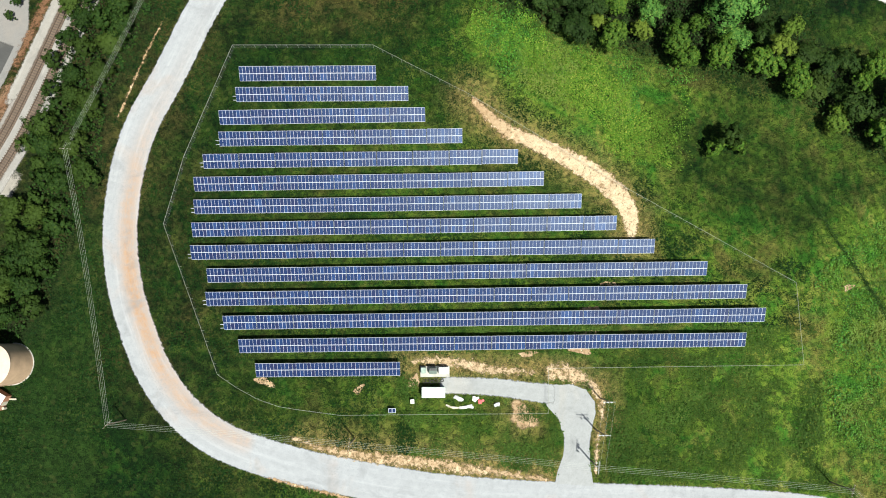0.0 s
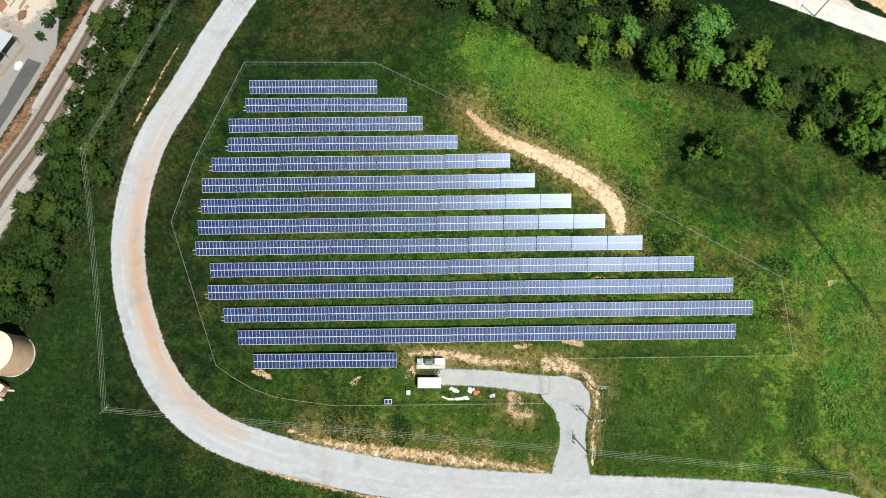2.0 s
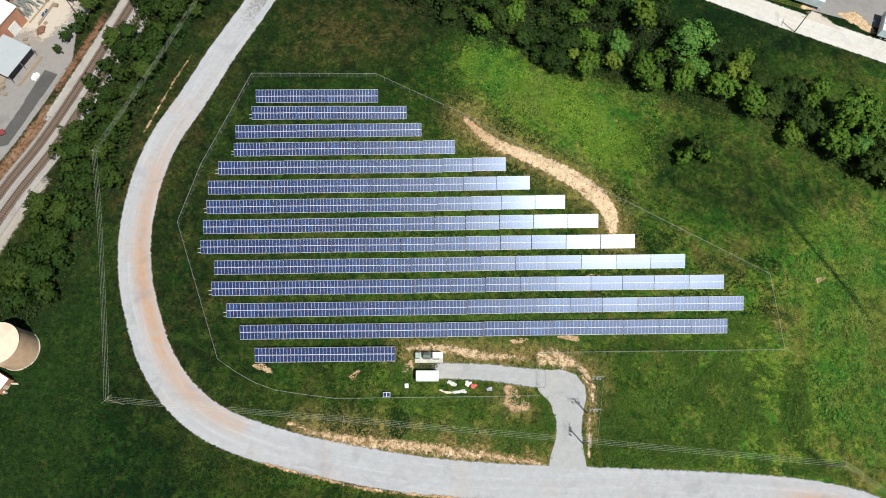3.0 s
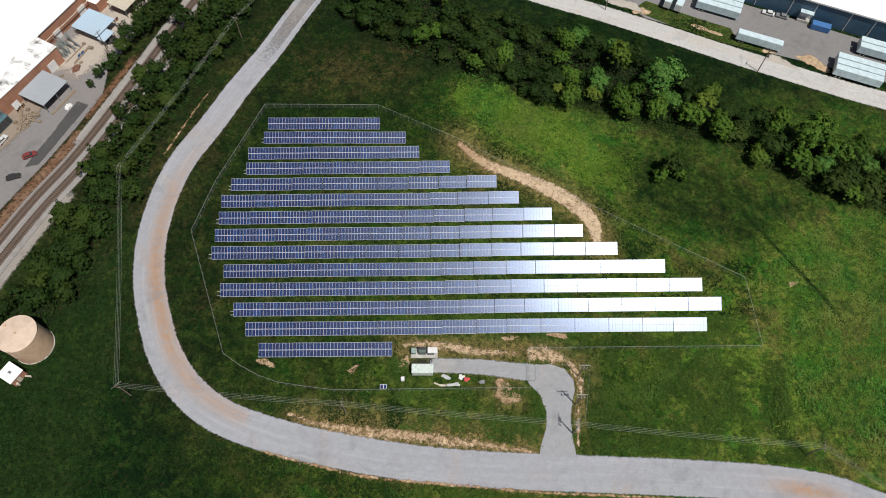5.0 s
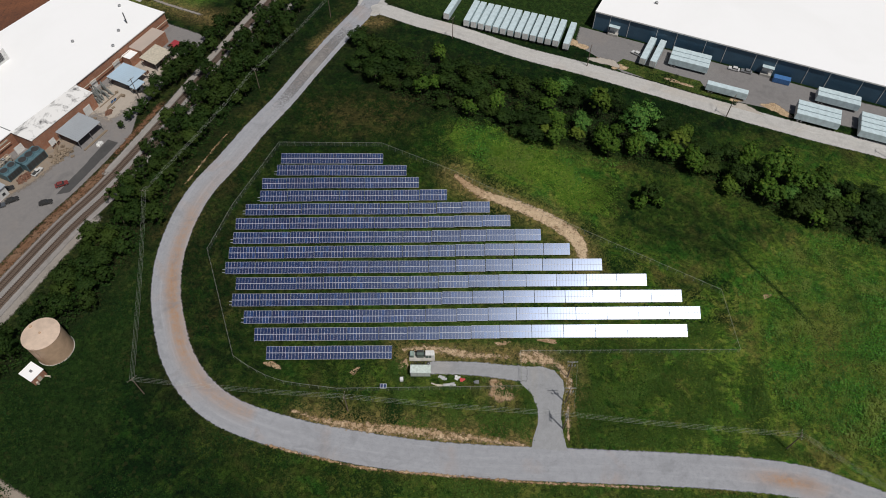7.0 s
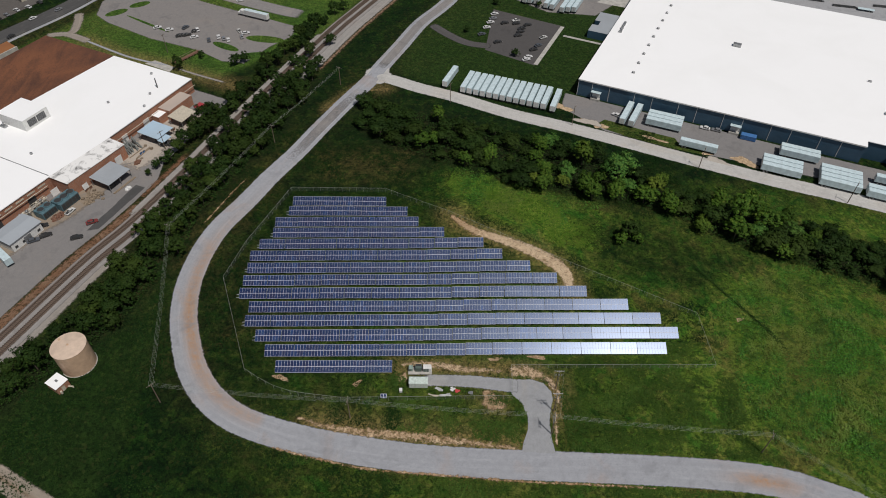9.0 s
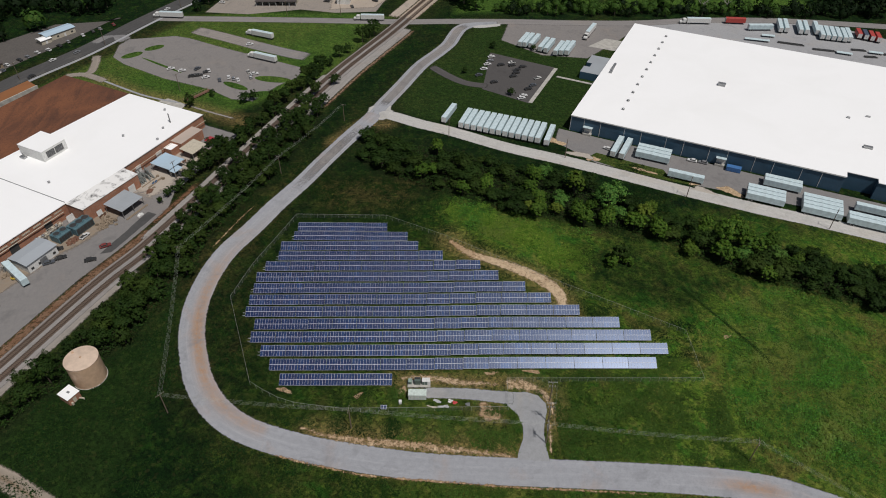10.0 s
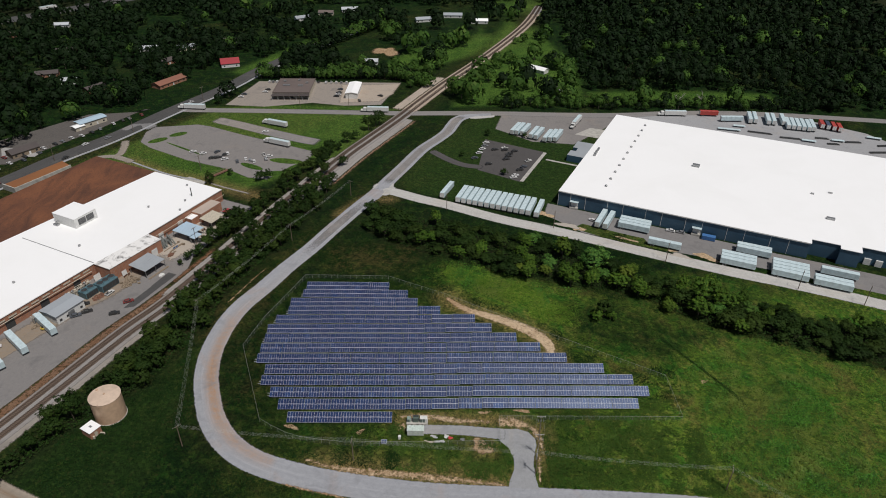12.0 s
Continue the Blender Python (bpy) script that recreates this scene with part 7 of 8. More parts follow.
def car(paint, label, pickup=False):
    """A car along y, its middle at the origin."""
    th = thing("pickup_truck" if pickup else "car", Matrix(), label, "car", "parked cars")
    bm = bmesh.new()
    prof = [(-2.25, 0.35), (2.2, 0.35), (2.25, 0.62), (2.1, 0.82), (0.95, 0.92), (-1.9, 0.95), (-2.28, 0.85)]
    lo = [bm.verts.new((-0.88, y, z)) for y, z in prof]
    hi = [bm.verts.new((0.88, y, z)) for y, z in prof]
    bm.faces.new(lo)
    bm.faces.new(hi[::-1])
    for i in range(len(prof)):
        j = (i + 1) % len(prof)
        bm.faces.new((lo[i], hi[i], hi[j], lo[j]))
    bmesh.ops.bevel(bm, geom=list(bm.edges), offset=0.07, segments=2, affect="EDGES", profile=0.5)
    part("body", bm, paint, th)
    y0, y1, y2, y3 = (-0.5, -0.4, 0.6, 1.0) if pickup else (-1.7, -1.3, 0.45, 0.95)
    bm = bmesh.new()
    q = [(-0.8, y0, 0.93), (0.8, y0, 0.93), (0.8, y3, 0.93), (-0.8, y3, 0.93), (-0.7, y1, 1.42), (0.7, y1, 1.42), (0.7, y2, 1.42), (-0.7, y2, 1.42)]
    v = [bm.verts.new(p) for p in q]
    for f in ((0, 1, 5, 4), (1, 2, 6, 5), (2, 3, 7, 6), (3, 0, 4, 7), (4, 5, 6, 7)):
        bm.faces.new([v[i] for i in f])
    part("glasshouse", bm, M_GLASS, th, "dark glass")
    bm = bmesh.new()
    box(bm, -0.74, 0.74, y1 - 0.02, y2 + 0.02, 1.425, 1.47, 0.02)
    part("car_roof", bm, paint, th)
    if pickup:
        bm = bmesh.new()
        box(bm, -0.7, 0.7, -2.1, -0.6, 0.965, 0.98)
        part("load_bed", bm, M_DARKMETAL, th)
    for sx in (-0.8, 0.8):
        for y in (-1.4, 1.4):
            share("wheel", WHEEL_CAR, th, Matrix.Translation((sx, y, 0.32)))
        bm = bmesh.new()
        box(bm, sx * 0.8 - 0.14, sx * 0.8 + 0.14, 2.2, 2.262, 0.6, 0.74, 0.01)
        part("headlight", bm, M_INSUL, th)
    return th


CAR_KINDS = [car(plain("white_car_paint", (0.75, 0.75, 0.75), 0.3), "white car parked on asphalt"), car(plain("silver_car_paint", (0.42, 0.43, 0.45), 0.3, 0.5), "silver car parked on asphalt"),
             car(plain("black_car_paint", (0.02, 0.022, 0.026), 0.3), "black car parked on asphalt"), car(plain("maroon_car_paint", (0.22, 0.03, 0.03), 0.3), "dark red car parked on asphalt"),
             car(plain("white_truck_paint", (0.72, 0.72, 0.7), 0.35), "white pickup truck parked on asphalt", True), car(plain("slate_car_paint", (0.07, 0.085, 0.11), 0.3), "slate grey car parked on asphalt")]
car_used = set()


def put_car(kind, x, y, yaw):
    m = pose(x, y, 0.04, 0, 0, yaw)
    if kind not in car_used:
        car_used.add(kind)
        CAR_KINDS[kind].matrix_basis = m
    else:
        copy_thing(CAR_KINDS[kind], m)


YARD_CARS = [(0, 125.0, 125.2, 66), (1, 129.8, 123.6, 66), (4, -143.2, 64.1, -20), (3, -132.3, 58.1, -60), (2, -134.9, 49.5, -70), (2, -147.1, 50.5, -60), (2, -150.7, 55.6, -60), (5, -150.6, 47.6, -60), (0, -173, 26.5, -60)]
TRUCK_LOT_CARS = [(0, -155.5, 216.6, -65), (0, -148.2, 214.2, -65), (2, -136.8, 208.6, -60), (5, -140.0, 217.1, -30), (2, -133.4, 212.9, -60), (0, -132.2, 206.2, -60), (0, -132.8, 214.7, 25), (0, -119.1, 206.6, 20), (1, -115.9, 205.0, 20), (0, -113.0, 203.4, 20), (5, -123.5, 203.1, 20), (4, -109.4, 213.7, 30), (0, -105.2, 211.2, -70), (0, -117, 251, -65), (2, -140.5, 207.6, -60), (2, -138.6, 208.2, -60), (1, -106.5, 207, 20)]
CAR_PARK_CARS = [(0, 33.3, 236.9, -70), (1, 32.3, 231.3, -70), (0, 30.5, 226.5, -70), (0, 28.2, 220.4, -70), (5, 25.0, 212.6, -70), (4, 45.1, 229.1, 110), (2, 45.1, 225.5, -70), (2, 51.4, 223.8, -70), (2, 45.0, 211.5, -70), (4, 58.8, 209.4, -60), (2, 52.3, 196.1, -70), (0, 48.9, 188.2, -70), (2, 46.8, 215.8, -70), (0, 47.5, 185.5, -70), (2, 33.5, 204, -70), (0, 85.9, 135, 50), (2, 47.5, 219.5, 110), (2, 38.6, 226, -70), (5, 55.2, 200.5, -60)]
SHOP_CARS = [(0, -136, 331, 80), (2, -135, 336, 80), (5, -151, 325, 80), (0, -152, 319, 80), (2, -78, 331, 80), (0, -78, 327, 80), (2, -79, 323, 80), (5, -78, 339, 80), (2, -45, 325, 60), (2, -60, 314, 20)]
for k, x, y, a in YARD_CARS + TRUCK_LOT_CARS + CAR_PARK_CARS + SHOP_CARS:
    put_car(k, x, y, a)
for i in range(12):
    put_car((0, 1, 0, 4, 0, 2)[i % 6], -138 + i * 3.0 + (7 if i > 5 else 0), 355.6, veh.uniform(-3, 3))
for i in range(5):
    put_car((0, 4, 0, 1, 0)[i], -92 + i * 4.2, 355.2, veh.uniform(-4, 4))
# main road and the roadside lots
for k, x, y, a in [(0, -186, 306, -26), (1, -219, 237, -28), (0, -229, 226, -30), (3, -254, 168, -30), (2, -232, 205, 150), (1, -246, 230, 60), (2, -249, 226, 60), (0, -253, 219, 60), (2, -258, 206, 60), (0, -226, 262, 40), (1, -219, 272, 40), (0, -262, 196, 60), (5, -256, 201, 60), (3, -270, 204, 60), (0, -238, 240, 60), (2, -234, 246, 60), (5, -252, 212, 60), (0, -265, 188, 60), (1, -231, 252, 40), (2, -222, 268, 40), (0, -243, 236, 60), (3, -213, 279, 40)]:
    put_car(k, x, y, a)


# ---- plants ----
def crown_quads(r, rx, rz, z0, n_clump, n_leaf, size):
    """Leaf quads of a lumpy crown: clumps over a shell, leaves over each clump."""
    g = np.random.default_rng(r)
    u = g.normal(size=(n_clump, 3))
    u /= np.linalg.norm(u, axis=1)[:, None]
    u[:, 2] = np.where(u[:, 2] < -0.35, -u[:, 2], u[:, 2])
    ph = g.uniform(0, 6.28, 4)
    ang = np.arctan2(u[:, 1], u[:, 0])
    lump = 1 + 0.2 * np.sin(2 * ang + ph[0]) + 0.16 * np.sin(3 * ang + ph[1] + 2 * u[:, 2]) + 0.12 * np.sin(5 * ang + ph[2])
    rad = g.uniform(0.55, 1.06, n_clump) * lump
    c = u * rad[:, None] * np.array([rx, rx, rz]) + np.array([0, 0, z0])
    cr = g.uniform(0.12, 0.24, n_clump) * rx
    lv = g.normal(size=(n_clump, n_leaf, 3))
    lv /= np.linalg.norm(lv, axis=2)[..., None]
    lv[..., 2] = np.abs(lv[..., 2]) * 0.8 - 0.15
    p = c[:, None] + lv * cr[:, None, None] * g.uniform(0.6, 1.1, (n_clump, n_leaf, 1))
    nrm = lv * 0.8 + u[:, None] * 0.7 + g.normal(size=lv.shape) * 0.25
    nrm = nrm.reshape(-1, 3)
    nrm /= np.linalg.norm(nrm, axis=1)[:, None]
    p = p.reshape(-1, 3)
    a = np.cross(nrm, g.normal(size=nrm.shape))
    a /= np.linalg.norm(a, axis=1)[:, None]
    b = np.cross(nrm, a)
    s = size * g.uniform(0.6, 1.25, (len(p), 1))
    soft = (lv * 0.75 + u[:, None] * 0.6 + np.array([0, 0, 0.15])).reshape(-1, 3) + 0.3 * nrm
    return np.stack([p - a * s, p - b * s * 0.7, p + a * s, p + b * s * 0.7], 1), soft / np.linalg.norm(soft, axis=1)[:, None]


def quads_mesh(name, q, mat, normals=None):
    """Separate quads as one mesh; normals: one for each quad, to shade a clump of leaves as a soft whole."""
    me = bpy.data.meshes.new(name)
    n = len(q)
    me.vertices.add(4 * n)
    me.vertices.foreach_set("co", q.reshape(-1).astype(np.float32))
    me.loops.add(4 * n)
    me.loops.foreach_set("vertex_index", np.arange(4 * n, dtype=np.int32))
    me.polygons.add(n)
    me.polygons.foreach_set("loop_start", np.arange(0, 4 * n, 4, dtype=np.int32))
    me.polygons.foreach_set("loop_total", np.full(n, 4, np.int32))
    me.materials.append(mat)
    me.update(calc_edges=True)
    if normals is not None:
        me.polygons.foreach_set("use_smooth", np.ones(n, bool))
        me.normals_split_custom_set_from_vertices(np.repeat(normals, 4, 0).astype(np.float32))
    return me


def trunk_mesh(r, h, girth):
    g = random.Random(r)
    bm = bmesh.new()
    x = y = 0.0
    z, pts = -0.2, [(0, 0, -0.2)]
    for i in range(3):
        x, y, z = x + g.uniform(-0.3, 0.3), y + g.uniform(-0.3, 0.3), h * (i + 1) / 3
        pts.append((x, y, z))
    for i in range(3):
        tube(bm, pts[i], pts[i + 1], girth * (1 - 0.25 * i), girth * (0.75 - 0.25 * i), 7)
    for i in range(6):
        a = g.uniform(0, 6.28)
        zz = h * g.uniform(0.4, 0.85)
        L = h * g.uniform(0.25, 0.4)
        tube(bm, (x * zz / h, y * zz / h, zz), (L * math.cos(a), L * math.sin(a), zz + L * 0.6), girth * 0.35, girth * 0.1, 5)
    me = bpy.data.meshes.new("trunk")
    bm.to_mesh(me)
    bm.free()
    me.materials.append(M_BARK)
    return me


TREES = []
for i, (rx, rz, z0, mat, nm, lab) in enumerate([
        (3.6, 4.2, 6.0, M_LEAF, "tree", "broad deciduous tree with a dense green crown"), (4.3, 4.0, 6.2, M_LEAF_DARK, "tree", "dark green deciduous tree with a broad crown"),
        (3.0, 4.6, 6.4, M_LEAF, "tree", "tall green deciduous tree with an uneven crown"), (4.6, 4.3, 6.0, M_LEAF_LIGHT, "tree", "pale green broad-leaved tree with a rounded crown"),
        (2.4, 2.2, 2.6, M_LEAF_DARK, "shrub", "dense dark green rounded shrub"), (2.0, 1.7, 1.9, M_LEAF, "shrub", "bushy green rounded wild shrub"), (3.4, 3.4, 4.6, M_LEAF_DARK, "tree", "low dark green tree with a ragged crown")]):
    q, soft = crown_quads(20 + i, rx, rz, z0, 135 if rx > 2.5 else 76, 21, 0.3 if rx > 2.5 else 0.25)
    crown = quads_mesh("crown", q, mat, soft)
    TREES.append((nm, lab, trunk_mesh(30 + i, z0 + rz * 0.3, 0.1 + 0.035 * rx), crown))


def put_tree(kind, x, y, s, yaw, group, tall=1.0):
    nm, lab, trunk, crown = TREES[kind]
    th = thing(nm, Matrix.Translation((x, y, 0)) @ Matrix.Rotation(yaw, 4, "Z") @ Matrix.Diagonal((s, s, s * tall * (1 + 0.15 * math.sin(x)), 1)), lab, nm, group)
    share("trunk", trunk, th, Matrix())
    share("crown", crown, th, Matrix())


def scatter(poly, gap, seed, tries=20000):
    """Places in a polygon that keep a distance from one another."""
    g = random.Random(seed)
    xs, ys = [p[0] for p in poly], [p[1] for p in poly]
    got, grid = [], {}
    for _ in range(tries):
        x, y = g.uniform(min(xs), max(xs)), g.uniform(min(ys), max(ys))
        c = (int(x // gap), int(y // gap))
        if any((x - a) ** 2 + (y - b) ** 2 < gap * gap for i in (-1, 0, 1) for j in (-1, 0, 1) for a, b in grid.get((c[0] + i, c[1] + j), ())):
            continue
        got.append((x, y))
        grid.setdefault(c, []).append((x, y))
    p = np.array(got)
    return p[inside(p[:, 0], p[:, 1], poly)]


tree_rng = random.Random(12)
BIG_TREES = [(64, 97, 2, 1.35), (63, 79, 0, 1.15), (78, 88, 3, 1.5), (75, 76, 0, 1.1), (86, 73, 0, 1.2), (94.5, 68, 0, 1.15), (90, 77, 2, 1.1), (110, 61, 1, 1.2), (121.5, 62, 0, 1.75), (117, 53, 0, 1.3), (130, 58.5, 0, 1.4), (130, 49, 1, 1.2), (137, 44, 1, 1.2)]
for x, y, k, s in BIG_TREES:
    put_tree(k, x, y, s, x, "trees of the woodland strip", 0.72)
BELT_NEAR = [p for p in BELT if p[0] < 240]
belt_places = scatter(BELT_NEAR, 5.4, 5)
for x, y in belt_places[near_line(belt_places[:, 0], belt_places[:, 1], UPPER_ROAD) > 10.5]:
    if any((x - a) ** 2 + (y - b) ** 2 < (3.9 * s) ** 2 for a, b, _, s in BIG_TREES):
        continue
    scrub = x < 46 or 98 < x < 112 or x > 142
    k = tree_rng.choices((0, 1, 2, 3, 6, 4), (0.6, 5, 0.4, 0.1, 5, 3) if scrub else (7, 2, 5, 2.2, 2, 2))[0]
    put_tree(k, x, y, tree_rng.uniform(0.7, 1.15), tree_rng.uniform(0, 6.28), "trees of the woodland strip", 0.62 if scrub else 0.75)
for x, y in np.vstack([scatter(RAIL_BELT, 4.9, 6, 30000), scatter(RAIL_BELT_WEST, 4.8, 16)]):
    if math.hypot(x + 112.4, y + 7) < 11.5 or math.hypot(x + 115, y + 16) < 8 or (120 < y < 166 and x < -108 + 0.34 * (y - 117)):
        continue
    k = tree_rng.choices((0, 1, 6, 4), (0, 3, 5, 4))[0]
    put_tree(k, x, y, tree_rng.uniform(0.75, 1.05) * (1.3 if k in (4, 5) else 1), tree_rng.uniform(0, 6.28), "bushes along the railway")
BANK_TREES = [(-113.5, 99, 4, 1.0), (-111, 103.5, 6, 0.75), (-110, 109, 1, 0.8), (-107, 113, 6, 0.85), (-107.5, 118, 1, 0.85), (-104, 121.5, 6, 0.7), (-101.5, 127, 4, 1.0), (-98, 132, 4, 1.0), (-117.5, 92.5, 4, 0.8), (-115, 95.5, 4, 0.9), (-119.5, 88, 4, 0.6)]
for x, y, k, s in BANK_TREES:
    put_tree(k, x, y, s, x, "bushes along the railway")
for x, y, k, s in [(76, 52.5, 4, 1.5), (73, 50.5, 5, 1.3), (79, 51, 5, 1.1), (-60, 176, 6, 0.8), (-70, 165, 4, 1), (-122.5, 185, 4, 0.8), (-131.5, 173.5, 4, 1.3), (17, 216, 6, 0.5), (60, 247, 4, 0.8), (42, 190, 4, 0.9), (35, 250, 4, 0.9), (-103, 178, 6, 0.8), (-99, 181, 4, 1.0), (-57, 200, 6, 0.8), (-66, 188, 6, 0.9), (-73, 178, 4, 1.1)]:
    put_tree(k, x, y, s, s * 7, "single trees and shrubs")

# two bare trees behind the warehouse
for x, y, s in ((182, 309.5, 1.5), (199.5, 313, 1.3)):
    th = thing("dead_tree", Matrix.Translation((x, y, 0)) @ Matrix.Diagonal((s, s, s, 1)), "bare pale grey dead tree at the wood's edge", "tree", "single trees and shrubs")
    r = random.Random(int(x))
    bm = bmesh.new()
    tube(bm, (0, 0, -0.2), (0.2, 0.1, 5.0), 0.22, 0.14, 7)
    part("trunk", bm, M_DEADWOOD, th)
    for k in range(9):
        a, z, L = r.uniform(0, 6.28), r.uniform(2.6, 5.0), r.uniform(1.6, 2.8)
        bm = bmesh.new()
        tip = Vector((L * math.cos(a), L * math.sin(a), z + L * 0.9))
        tube(bm, (0.15, 0.05, z), tip, 0.09, 0.03, 5)
        for j in range(3):
            tube(bm, tip * (0.6 + 0.13 * j) + Vector((0, 0, z * (0.4 - 0.13 * j))), tip + Vector((r.uniform(-1, 1), r.uniform(-1, 1), r.uniform(0.2, 1.0))), 0.035, 0.015, 4)
        part("limb", bm, M_DEADWOOD, th)

# far woods: one mesh of many small crowns
CLEAR = [LOT_TRUCK, PLANT_W, [(-165, 297), (-150, 361), (-28, 361), (-20, 286), (-200, 280)], [(20, 284), (60, 236), (125, 275), (300, 180), (350, 190), (345, 300), (200, 305), (24, 302)],
         [(-288, 192), (-262, 190), (-195, 300), (-212, 312), (-252, 278)], [(-205, 325), (-190, 325), (-172, 368), (-206, 378)], [(-175, 520), (-60, 600), (-100, 640), (-190, 560)],
         [(-300, 350), (-250, 370), (-260, 390), (-300, 380)], [(-330, 330), (-300, 345), (-310, 380), (-345, 370)], [(-480, 420), (-420, 420), (-400, 450), (-470, 450)]] + GLADES[1:] + [[(-66, 405), (-34, 405), (-32, 468), (-62, 468)]]
FAR_AREA = [(-620, 150), (-620, 860), (520, 860), (520, 300), (350, 300), (-10, 300), (-120, 295), (-190, 270), (-262, 180), (-330, 60), (-620, 60)]


def round_crown(seed, n, size):
    """Leaf quads over a lumpy unit dome, each facing outwards."""
    g = np.random.default_rng(seed)
    u = g.normal(size=(n, 3))
    u /= np.linalg.norm(u, axis=1)[:, None]
    u[:, 2] = np.where(u[:, 2] < -0.3, -u[:, 2], u[:, 2])
    ph = g.uniform(0, 6.28, 6)
    a = np.arctan2(u[:, 1], u[:, 0])
    lump = 1 + 0.13 * np.sin(3 * a + ph[0] + 3 * u[:, 2]) + 0.11 * np.sin(5 * a + ph[1] - 4 * u[:, 2]) + 0.1 * np.sin(6 * u[:, 2] + ph[2] + 2 * a)
    p = u * (lump * g.uniform(0.93, 1.03, n))[:, None]
    nr = u + g.normal(size=u.shape) * 0.2
    nr /= np.linalg.norm(nr, axis=1)[:, None]
    t = np.cross(nr, g.normal(size=u.shape))
    t /= np.linalg.norm(t, axis=1)[:, None]
    b = np.cross(nr, t)
    s = size * g.uniform(0.6, 1.2, (n, 1))
    soft = u + 0.35 * nr
    return np.stack([p - t * s, p - b * s * 0.8, p + t * s, p + b * s * 0.8], 1), soft / np.linalg.norm(soft, axis=1)[:, None]


def far_woods():
    p = scatter(FAR_AREA, 7.8, 9, 30000)
    keep = np.ones(len(p), bool)
    for c in CLEAR:
        keep &= ~inside(p[:, 0], p[:, 1], c)
    for line, w in ((MAIN_ROAD, 5), (CROSS_ROAD, 13), (RAIL_A, 10), (HIGHWAY, 19)):
        keep &= near_line(p[:, 0], p[:, 1], line) > w
    keep &= (near_line(p[:, 0], p[:, 1], RAIL_A) > 17) | (p[:, 1] > 420)
    keep &= (near_line(p[:, 0], p[:, 1], MAIN_ROAD) > 15) | (p[:, 1] > 400)
    # gardens and glades: open ground around houses, denser to the east
    dens = np.array([noise.noise((x / 45, y / 45, 3.3)) + 0.5 * noise.noise((x / 16, y / 16, 1.3)) for x, y in p])
    park = (p[:, 0] > 5) & (p[:, 0] < 118) & (p[:, 1] < 600)
    keep &= dens > np.where(park, 0.42, np.where(p[:, 0] > 112, -0.9, np.where(p[:, 0] > -150, 0.0, -0.3)))
    for ob in scene.objects:
        if ob.name.startswith(("house", "brick_house", "red_roof")) and ob.parent is None:
            d = np.hypot(p[:, 0] - ob.location.x, p[:, 1] - ob.location.y)
            keep &= d > 10
            if ob.name.startswith(("brick", "red")):
                keep &= ~((np.abs(p[:, 0] - ob.location.x) < 14) & (p[:, 1] < ob.location.y) & (d < 34))
    p = p[keep]
    hedge = spline([(-147, 365), (-110, 366), (-70, 366), (-36, 366), (-10, 347)], 4.5)[:, :2]
    hedge = np.vstack([hedge, offset_line(hedge, -5)])
    park_trees = np.array([(67, 378), (41, 363), (18, 322), (26, 312), (12, 330), (24, 330), (10, 458), (20, 468), (-4, 528), (57, 566), (-9, 406), (77, 566), (30, 530), (-14, 412), (60, 330), (52, 350), (84, 322), (92, 330), (100, 318), (105, 340), (70, 345), (104, 365), (110, 385), (98, 400), (50, 400), (62, 415), (85, 425), (35, 385), (-2, 425), (-28, 440), (28, 345)], float)
    south = np.array([(x, 306 + 4 * math.sin(x)) for x in np.arange(45, 300, 5)] + [(x, 312 + 3 * math.sin(2 * x)) for x in np.arange(40, 300, 6)])
    verge_line = MAIN_ROAD[(MAIN_ROAD[:, 1] > 402) & (MAIN_ROAD[:, 1] < 556)]
    verge = np.vstack([offset_line(verge_line, 9.5)[::2], offset_line(verge_line, 16)[1::2]])
    p = np.vstack([p, verge, park_trees])
    n_wood, n_hedge, n_park = len(p), len(hedge), len(park_trees)
    p = np.vstack([p, hedge, south])
    g = np.random.default_rng(2)
    proto = {lod: [round_crown(50 + i, n, size) for i in range(7)] for lod, (n, size) in enumerate(((210, 0.2), (100, 0.28), (48, 0.38)))}
    out = {0: [], 1: []}
    for i, (x, y) in enumerate(p):
        q, soft = proto[0 if y < 430 else 1 if y < 560 else 2][g.integers(7)]
        small = i >= n_wood
        r = g.uniform(3.4, 4.6) if n_wood <= i < n_wood + n_hedge else g.uniform(2.2, 3.4) if small else g.choice((3.2, 4.2, 5.4, 6.6), p=(0.3, 0.35, 0.23, 0.12)) * g.uniform(0.9, 1.1)
        if n_wood - n_park <= i < n_wood:
            r = g.uniform(5.6, 8.2)
        h = r * g.uniform(0.85, 1.35)
        base = 0.2 * r if small else g.uniform(0.6, 2.2)
        a = g.uniform(0, 6.28)
        R = np.array([[math.cos(a), -math.sin(a), 0], [math.sin(a), math.cos(a), 0], [0, 0, 1]])
        # Where a tree stands decides whether it gets the painted sunlit or shaded leaves.
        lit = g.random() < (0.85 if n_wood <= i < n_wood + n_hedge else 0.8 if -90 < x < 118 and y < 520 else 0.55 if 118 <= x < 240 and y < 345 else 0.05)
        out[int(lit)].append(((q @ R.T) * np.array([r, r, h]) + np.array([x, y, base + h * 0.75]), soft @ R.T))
    for k, mat, nm in ((0, M_FAR_SHADED, "far_woods_shaded"), (1, M_FAR_LIT, "far_woods_sunlit")):
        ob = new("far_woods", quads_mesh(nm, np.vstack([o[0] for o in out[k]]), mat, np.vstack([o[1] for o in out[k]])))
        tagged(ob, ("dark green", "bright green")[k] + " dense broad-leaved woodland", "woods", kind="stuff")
    # trunks that carry the nearer crowns
    v, f = [], []
